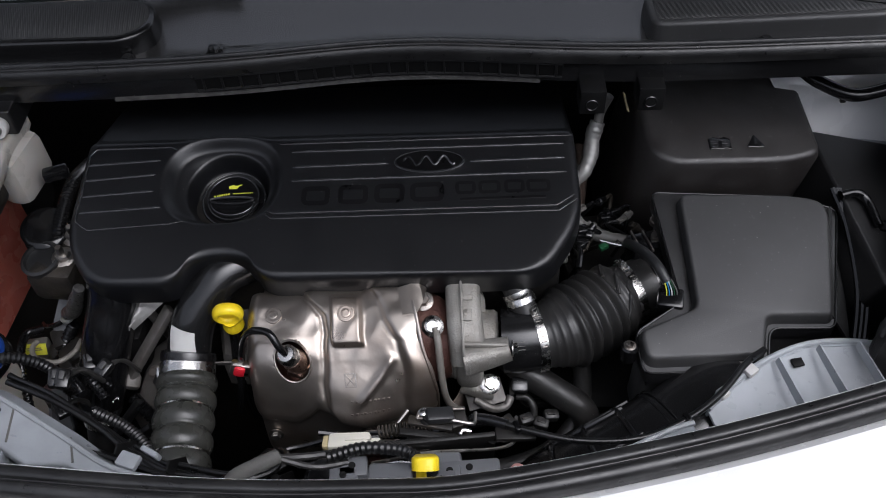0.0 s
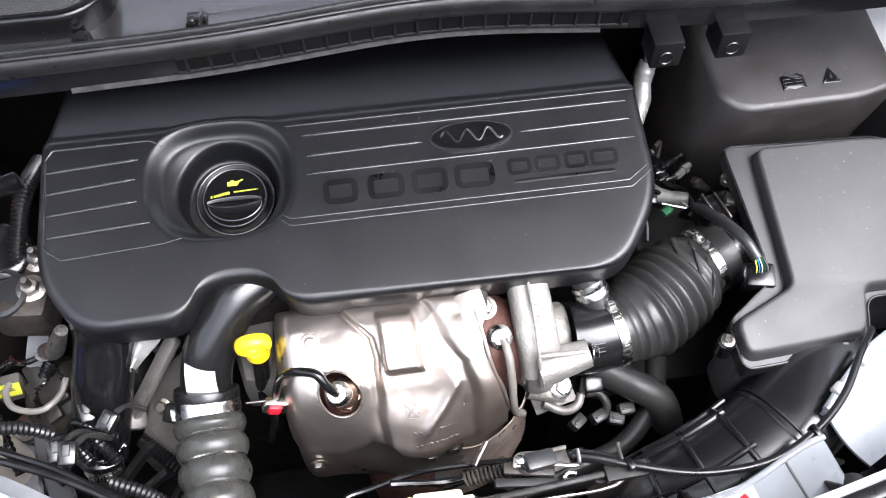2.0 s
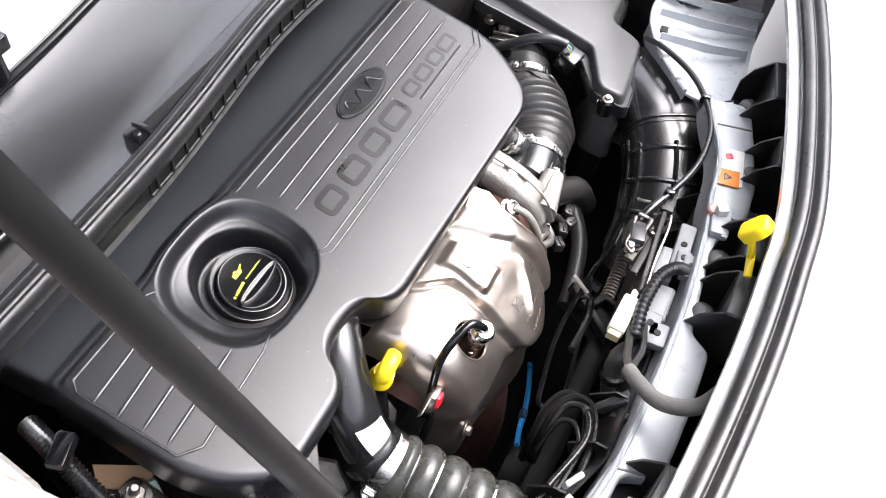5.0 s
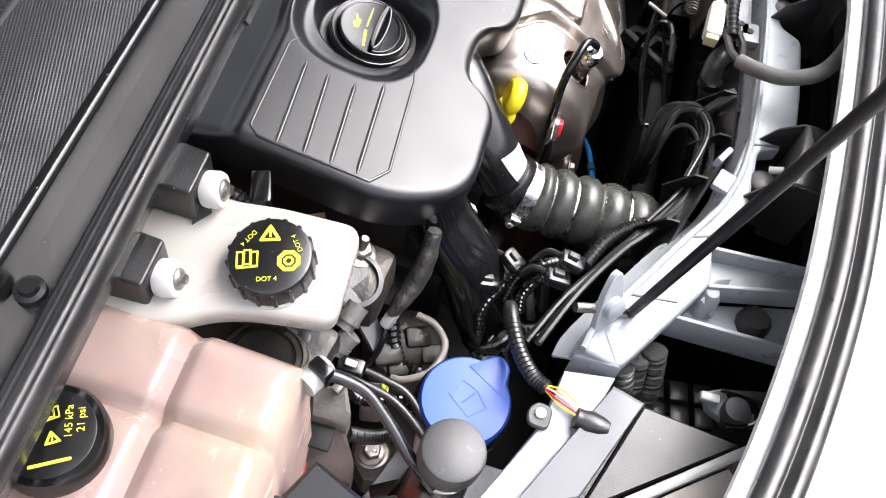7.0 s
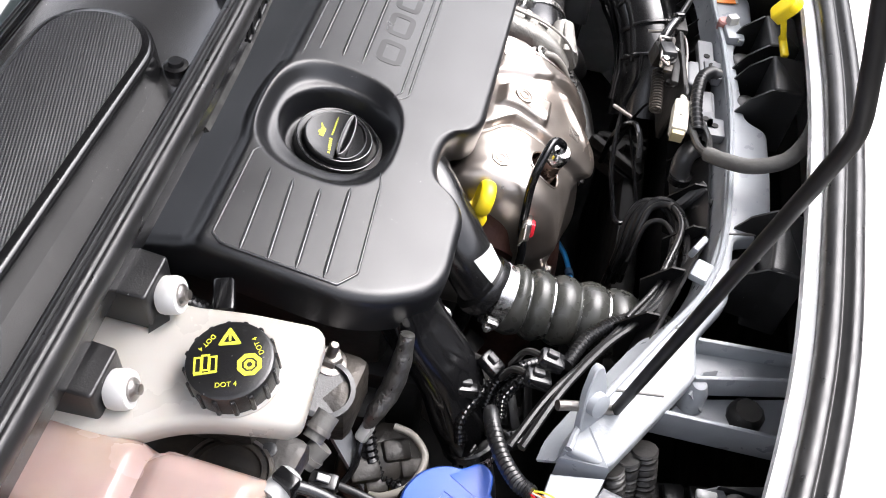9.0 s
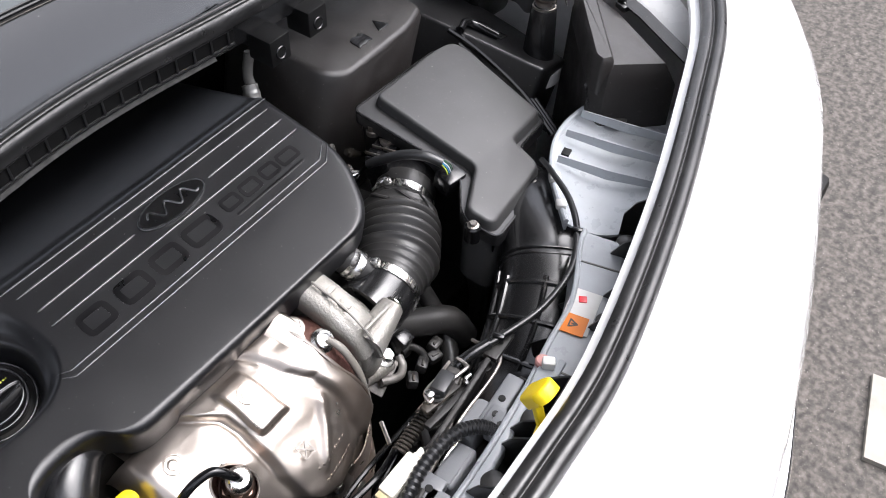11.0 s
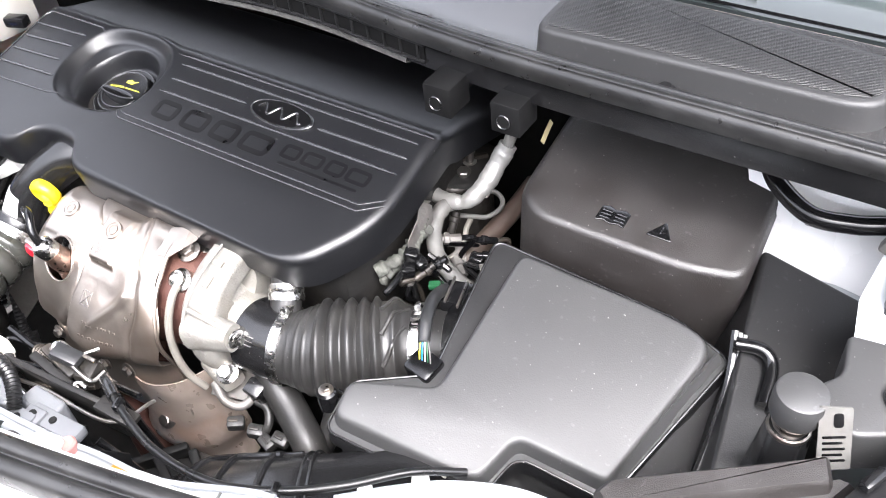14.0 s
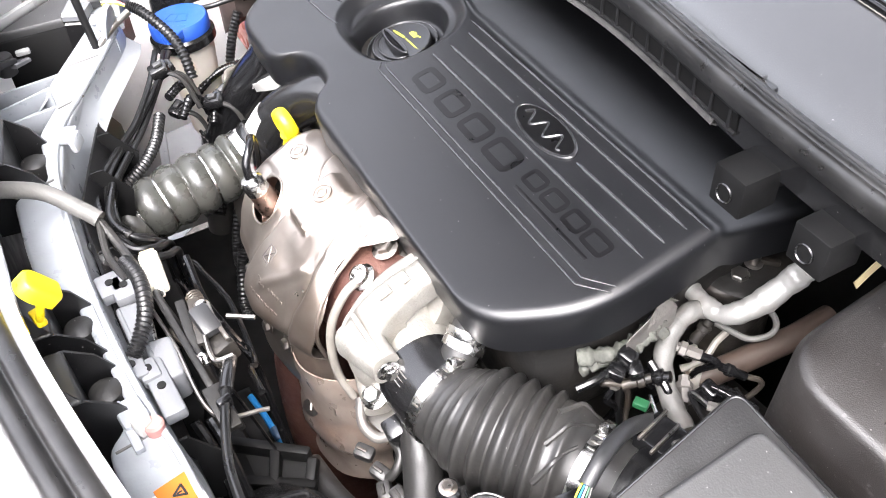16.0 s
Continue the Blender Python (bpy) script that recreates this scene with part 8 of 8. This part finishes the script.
# cast bracket and engine side behind the bellows hose
side = thing("alternator_bracket", (-0.33, 0.61, 0.60), "dirty grey cast bracket behind the bellows hose", "bracket")
part("casting", pad([(-0.349, 0.646, 0.662), (-0.303, 0.660, 0.690), (-0.286, 0.621, 0.680), (-0.309, 0.576, 0.650), (-0.324, 0.547, 0.620), (-0.372, 0.571, 0.620), (-0.362, 0.610, 0.645)], 0.06, 0.006), GREYMETAL, side)
part("strut", span((-0.304, 0.640, 0.745), (-0.368, 0.592, 0.664), 0.016, 0.010, 0.003), GREYMETAL, side)
part("strut_foot", block((0.022, 0.020, 0.016), pose(-0.364, 0.590, 0.664, 20, 30, 10), 0.005), GREYMETAL, side)
part("bolt_stub", lathe([(0.0085, 0), (0.0085, 0.008), (0.006, 0.010), (0.006, 0.030), (0, 0.031)], axis_frame((-0.357, 0.640, 0.690), (-0.1, -0.5, -0.8)), 14), DULLSTEEL, side)
part("recess", block((0.034, 0.020, 0.010), pose(-0.317, 0.588, 0.668, 25, 0, -20), 0.003), DARK, side)
hex_bolt(side, (-0.335, 0.600, 0.668), (-0.2, -0.5, 0.8), 0.006, DULLSTEEL)
# painted side member beside the duct
member = thing("side_member", (-0.46, 0.64, 0.55), "pale grey painted side member low in the bay", "body panel", "", "structure")
part("web", sheet([[(-0.462, 0.687, 0.72), (-0.439, 0.680, 0.722)], [(-0.475, 0.665, 0.69), (-0.453, 0.664, 0.692)], [(-0.486, 0.636, 0.64), (-0.464, 0.630, 0.642)], [(-0.492, 0.597, 0.60), (-0.466, 0.590, 0.602)], [(-0.495, 0.56, 0.54), (-0.465, 0.555, 0.542)]], 0.004), LIGHTGREY, member, sharp=60)
for pts in ([(-0.444, 0.657, 0.695), (-0.462, 0.645, 0.668), (-0.468, 0.622, 0.652), (-0.464, 0.607, 0.634), (-0.452, 0.600, 0.620), (-0.435, 0.59, 0.60)], [(-0.36, 0.572, 0.655), (-0.342, 0.556, 0.650), (-0.322, 0.540, 0.640), (-0.305, 0.525, 0.62)]):
    w = thing("corrugated_sleeve", pts[0], "black corrugated wiring sleeve", "cable sleeve", "corrugated sleeves")
    part("sleeve", conduit(pts, 0.0075), GLOSS, w)
belt = thing("timing_belt_cover", (-0.40, 0.64, 0.40), "black plastic timing belt cover in the shade", "belt cover")
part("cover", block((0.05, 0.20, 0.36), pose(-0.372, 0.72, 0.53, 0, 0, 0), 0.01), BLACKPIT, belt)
for a, b in (((-0.347, 0.564, 0.66), (-0.385, 0.543, 0.62)), ((-0.334, 0.54, 0.64), (-0.366, 0.526, 0.62)), ((-0.316, 0.525, 0.64), (-0.339, 0.515, 0.6))):
    part("rib", span(a, b, 0.010, 0.012, 0.003), PLASTIC, belt)
for pts in ([(-0.369, 0.558, 0.7), (-0.393, 0.569, 0.71), (-0.413, 0.579, 0.7), (-0.425, 0.576, 0.68)], [(-0.357, 0.523, 0.73), (-0.375, 0.541, 0.74), (-0.383, 0.556, 0.72), (-0.395, 0.561, 0.7)], [(-0.374, 0.517, 0.75), (-0.391, 0.535, 0.75), (-0.407, 0.548, 0.74), (-0.42, 0.548, 0.73)], [(-0.478, 0.548, 0.66), (-0.494, 0.589, 0.68), (-0.508, 0.622, 0.68), (-0.517, 0.66, 0.67), (-0.505, 0.676, 0.66)]):
    w = thing("wiring_sleeve", pts[0], "black corrugated wiring sleeve at the belt end", "cable", "sleeves at the belt end")
    part("sleeve", conduit(pts, 0.0052), GLOSS, w)
for p, rz in (((-0.394, 0.581, 0.72), 20), ((-0.37, 0.564, 0.73), -30), ((-0.4, 0.525, 0.77), 10), ((-0.421, 0.529, 0.7), 40), ((-0.386, 0.517, 0.78), 0)):
    pl = thing("loom_connector", p, "small black electrical plug on the loom", "connector", "plugs at the belt end")
    part("body", block((0.016, 0.022, 0.012), Matrix.Translation(p) @ pose(0, 0, 0, 15, 10, rz), 0.003), SATIN, pl)
    part("lock", block((0.006, 0.010, 0.004), Matrix.Translation(p) @ pose(0, 0, 0, 15, 10, rz) @ pose(0, 0.002, 0.008), 0.001), GREYPLASTIC, pl)
    part("lead", tube([p, Vector(p) + Vector((0.012, 0.02, -0.012)), Vector(p) + Vector((0.02, 0.03, -0.05))], 0.003, 8), RUBBER, pl)

bracket = thing("engine_mount", (-0.52, 0.66, 0.40), "dirty grey cast engine mount with a bolt", "engine mount")
part("foot", pad([(-0.513, 0.668, 0.55), (-0.501, 0.655, 0.55), (-0.498, 0.638, 0.55), (-0.514, 0.624, 0.55), (-0.547, 0.623, 0.54), (-0.553, 0.645, 0.54), (-0.537, 0.662, 0.54)], 0.03, 0.004), GREYMETAL, bracket)
part("washer", lathe([(0.017, 0.0), (0.017, 0.003), (0.010, 0.004)], Matrix.Translation((-0.524, 0.645, 0.552)), 28), DULLSTEEL, bracket)
hex_bolt(bracket, (-0.524, 0.645, 0.556), (0.0, -0.05, 1), 0.0095, DULLSTEEL)
part("arm", pad([(-0.5, 0.63, 0.53), (-0.505, 0.581, 0.53), (-0.546, 0.587, 0.52), (-0.555, 0.62, 0.52)], 0.03), LIGHTGREY, bracket)
part("black_bar", span((-0.575, 0.632, 0.6), (-0.56, 0.595, 0.62), 0.012, 0.010, 0.002), PLASTIC, bracket)
mount_box = thing("dirty_casting", (-0.57, 0.66, 0.60), "dusty grey-brown casting beside the coolant tank", "casting")
part("casting", pad([(-0.557, 0.694, 0.775), (-0.548, 0.667, 0.78), (-0.568, 0.657, 0.775), (-0.577, 0.658, 0.765), (-0.578, 0.688, 0.765)], 0.03, 0.004), GREYMETAL, mount_box)
part("ear", block((0.012, 0.008, 0.008), Matrix.Translation((-0.555, 0.671, 0.785)) @ pose(0, 0, 0, 0, 0, -20), 0.002), GREYMETAL, mount_box)
part("lower_box", pad([(-0.579, 0.692, 0.755), (-0.574, 0.66, 0.755), (-0.592, 0.646, 0.735), (-0.606, 0.645, 0.72), (-0.609, 0.689, 0.735)], 0.05, 0.004), BROWNMETAL, mount_box, "dull brown painted metal")
part("hole", block((0.020, 0.024, 0.004), Matrix.Translation((-0.587, 0.678, 0.755)), 0.001), BLACKPIT, mount_box)

pump = thing("power_steering_pump", (-0.46, 0.64, 0.60), "dirty grey cast pump with pipes", "pump")
PB = Vector((-0.453, 0.637, 0.65))
part("body", lathe([(0.036, -0.05), (0.042, -0.03), (0.042, 0.0), (0.034, 0.010), (0.02, 0.014)], axis_frame(PB, (-0.3, -0.2, 0.9)), 30), GRIMY, pump)
part("cap", lathe([(0.018, 0.010), (0.018, 0.020), (0.011, 0.024), (0, 0.024)], axis_frame(PB + Vector((0.004, 0.004, 0)), (-0.3, -0.2, 0.9)), 24), GRIMY, pump)
for q, s in (((-0.468, 0.653, 0.67), 0.022), ((-0.443, 0.63, 0.67), 0.020), ((-0.474, 0.64, 0.66), 0.016), ((-0.451, 0.613, 0.66), 0.018)):
    part("lug", block((s, s * 1.3, s * 0.8), Matrix.Translation(q) @ pose(0, 0, 0, 12, -15, 25), 0.004), GRIMY, pump)
part("return_pipe", tube([(-0.493, 0.641, 0.68), (-0.493, 0.629, 0.685), (-0.483, 0.611, 0.69), (-0.465, 0.603, 0.69), (-0.448, 0.604, 0.69), (-0.434, 0.618, 0.69), (-0.43, 0.635, 0.69)], 0.0034, 10, 50), PALEPIPE, pump, "pale curved pipe")
for q in ((-0.461, 0.65, 0.67),):
    hex_bolt(pump, q, (-0.3, -0.4, 0.8), 0.006, DULLSTEEL)
foil = thing("foil_sleeve", (-0.43, 0.65, 0.66), "crumpled silver foil sleeve on a cable", "cable sleeve")
part("foil", tube([(-0.399, 0.637, 0.79), (-0.412, 0.638, 0.765), (-0.425, 0.643, 0.74), (-0.44, 0.651, 0.725), (-0.447, 0.656, 0.71)], 0.0078, 14, 60, lambda u: 0.80 + 0.50 * math.sin(u * 3.0) + 0.03 * math.sin(u * 37) - 0.30 * u * u), BRAID, foil)
part("crimp", span((-0.443, 0.654, 0.712), (-0.456, 0.66, 0.7), 0.011, 0.011, 0.003), LENS, foil)
part("cable", tube([(-0.455, 0.659, 0.7), (-0.473, 0.659, 0.69), (-0.488, 0.666, 0.68), (-0.499, 0.678, 0.67)], 0.0032, 8), GLOSS, foil)

# black arms from the cowl that hold the reservoir on white bushes
for x, y, z in ((-0.494, 0.786, 0.914), (-0.562, 0.791, 0.904)):
    arm = thing("reservoir_bracket", (x, y + 0.02, z), "black plastic arm with a white bush and a screw", "bracket", "brackets of the brake reservoir")
    part("arm", solid(rounded([(-0.018, 0.002), (0.018, 0.002), (0.022, 0.085), (-0.020, 0.085)], 0.003, 3), soft_top(0.017, 0.002, -0.016), lambda u, v, h, x=x, y=y, z=z: Vector((x + u, y + v, z + h + 0.10 * v))), PLASTIC, arm)
    part("tongue", pad([(x - 0.018, y + 0.004, z - 0.008), (x + 0.006, y + 0.004, z - 0.008), (x - 0.008, y - 0.006, z - 0.016), (x - 0.022, y + 0.004, z - 0.016)], 0.008), PLASTIC, arm)
    MB = axis_frame((x, y - 0.003, z), (0.12, -1, 0.22))
    part("bush", lathe([(0.0122, -0.004), (0.0130, -0.001), (0.0130, 0.006), (0.0118, 0.009), (0.0, 0.009)], MB, 36), LABELWHITE, arm, "white plastic bush")
    part("screw", lathe([(0.0075, 0.009), (0.0075, 0.0105), (0.0060, 0.0120), (0.0035, 0.0130), (0.0035, 0.0150), (0, 0.0155)], MB, 20), DULLSTEEL, arm)

abs_unit = thing("brake_master_cylinder", (-0.55, 0.72, 0.70), "grimy black master cylinder under the reservoir", "brake part")
part("housing", block((0.075, 0.11, 0.024), pose(-0.560, 0.735, 0.826, 0, 0, -10), 0.008), GRIMY, abs_unit)
part("ring", lathe([(0.029, 0), (0.031, 0.002), (0.0295, 0.005), (0.027, 0.005), (0.026, 0.0)], Matrix.Translation((-0.571, 0.721, 0.838)) @ pose(0, 0, 0, 0, 8, 0), 40), DULLSTEEL, abs_unit)
part("ring_inner", lathe([(0.0255, 0), (0.0255, 0.004), (0.022, 0.0045), (0.021, 0.001), (0, 0.001)], Matrix.Translation((-0.571, 0.721, 0.838)) @ pose(0, 0, 0, 0, 8, 0), 40), GRIMY, abs_unit)
part("face", pad([(-0.534, 0.703, 0.835), (-0.53, 0.691, 0.835), (-0.557, 0.681, 0.82), (-0.557, 0.704, 0.825), (-0.538, 0.727, 0.83)], 0.02), DARKGREY, abs_unit)
part("stud", lathe([(0.0055, 0), (0.0055, 0.003), (0.004, 0.0038), (0, 0.0038)], Matrix.Translation((-0.547, 0.701, 0.836)), 18), DARKGREY, abs_unit)
for x, y in ((-0.436, 0.692), (-0.433, 0.726)):
    hex_bolt(abs_unit, (x, y, 0.782), (0.1, -0.2, 1), 0.0095, DULLSTEEL)
    part("stud", lathe([(0.0045, 0), (0.0045, 0.018), (0.003, 0.020), (0, 0.020)], axis_frame((x, y, 0.786), (0.1, -0.2, 1)), 14), DULLSTEEL, abs_unit)
part("flange_block", block((0.060, 0.085, 0.050), pose(-0.447, 0.705, 0.756, 0, 0, -6), 0.010), GRIMY, abs_unit)
part("round_port", lathe([(0.022, 0), (0.025, 0.002), (0.025, 0.008), (0.021, 0.009), (0.020, 0.004), (0, 0.004)], pose(-0.462, 0.690, 0.778, 10, -6, 0), 32), DARKGREY, abs_unit)
for a, b in (((-0.501, 0.673, 0.82), (-0.52, 0.68, 0.812)), ((-0.521, 0.672, 0.81), (-0.534, 0.682, 0.8))):
    a, b = Vector(a), Vector(b)
    bs = part("pipe_union", tube([a, a.lerp(b, 0.5), b], 0.0088, 18, 12, lambda u: 1.0 if u < 0.7 else 0.9), GREYHOSE, abs_unit)
    part("collar", lathe([(0.0098, -0.002), (0.0098, 0.002)], axis_frame(a.lerp(b, 0.62), b - a), 20), GREYMETAL, bs)

# tan and mint labels, dark hose between cover and reservoir
tagp = thing("cable_label", (-0.455, 0.745, 0.80), "tan cable label beside the reservoir", "label")
part("tan_label", block((0.022, 0.020, 0.002), pose(-0.452, 0.738, 0.790, 20, -15, 20), 0.0005), BROWN, tagp)
part("hose", conduit([(-0.43, 0.83, 0.81), (-0.44, 0.79, 0.815), (-0.448, 0.755, 0.80), (-0.452, 0.72, 0.78), (-0.45, 0.68, 0.74)], 0.009), SATIN, tagp)
part("socket", block((0.03, 0.016, 0.014), Matrix.Translation((-0.444, 0.77, 0.85)) @ pose(0, 0, 0, 0, 0, 20), 0.003), GLOSS, tagp)

shroud = thing("black_side_panel", (-0.66, 0.62, 0.70), "flat black plastic panel beside the coolant tank", "plastic panel")
part("panel", pad([(-0.659, 0.71, 0.835), (-0.657, 0.678, 0.835), (-0.632, 0.662, 0.85), (-0.645, 0.625, 0.84), (-0.654, 0.587, 0.835), (-0.685, 0.586, 0.82), (-0.716, 0.702, 0.82)], 0.03, 0.004), PLASTIC, shroud)
part("fold", pad([(-0.645, 0.624, 0.838), (-0.634, 0.606, 0.83), (-0.653, 0.586, 0.832)], 0.02), PLASTIC, shroud)
vent_hose = thing("overflow_hose", (-0.58, 0.65, 0.80), "thin grey-black overflow hose from the coolant tank", "hose")
part("clip", block((0.010, 0.016, 0.020), Matrix.Translation((-0.586, 0.674, 0.882)) @ pose(0, 0, 0, 0, 0, -25), 0.002), GLOSS, vent_hose)
part("hose", tube([(-0.586, 0.671, 0.882), (-0.585, 0.658, 0.878), (-0.587, 0.642, 0.872), (-0.597, 0.626, 0.865), (-0.608, 0.612, 0.858), (-0.617, 0.599, 0.85), (-0.623, 0.583, 0.83)], 0.0042, 12, 60), SATIN, vent_hose)

part("brown_tag", pad([(-0.425, 0.778, 0.775), (-0.402, 0.734, 0.775), (-0.414, 0.724, 0.762), (-0.438, 0.764, 0.765)], 0.002, 0.0005), BROWN, tagp)
part("mint_sleeve", span((-0.413, 0.73, 0.77), (-0.427, 0.703, 0.742), 0.012, 0.010, 0.003), MINT, tagp, "pale green sleeve")

# crumpled foil under the front corner of the cover
wrap = thing("foil_heat_wrap", (-0.339, 0.631, 0.70), "crumpled silver foil wrap beside the cooler hose", "heat wrap")
FW = []
for j in range(9):
    row = []
    for i in range(7):
        f, g = i / 6, j / 8
        half = 0.5 * (1 - 0.85 * g)
        q = Vector((-0.324, 0.637, 0.768)).lerp(Vector((-0.344, 0.608, 0.752)), g) + Vector((0.034, 0.008, -0.006)) * (f - 0.5) * 2 * half
        row.append(q + Vector((0.2, -0.6, 0.8)) * 0.004 * noise.noise(Vector((f * 3, g * 4, 1.7))) + Vector((0, 0, -0.008 * (2 * f - 1) ** 2)))
    FW.append(row)
part("foil", sheet(FW, 0.0012), FOIL, wrap)
part("stay", tube([(-0.345, 0.640, 0.765), (-0.340, 0.648, 0.74), (-0.33, 0.66, 0.66)], 0.006, 10), GREYMETAL, wrap)
lab = thing("yellow_label", (-0.505, 0.647, 0.664), "small yellow printed label on the engine mount", "label")
part("label", block((0.028, 0.0016, 0.017), pose(-0.504, 0.6435, 0.660, -20, 8, 10), 0.0004), MARK, lab)
for k in range(3):
    part("label_line", block((0.018, 0.0006, 0.0014), pose(-0.504, 0.6425, 0.656 + 0.004 * k, -20, 8, 10), 0.0002), GREYMETAL, lab)
part("backing", block((0.03, 0.02, 0.03), pose(-0.507, 0.654, 0.645, 0, 0, 10), 0.004), GREYMETAL, lab)
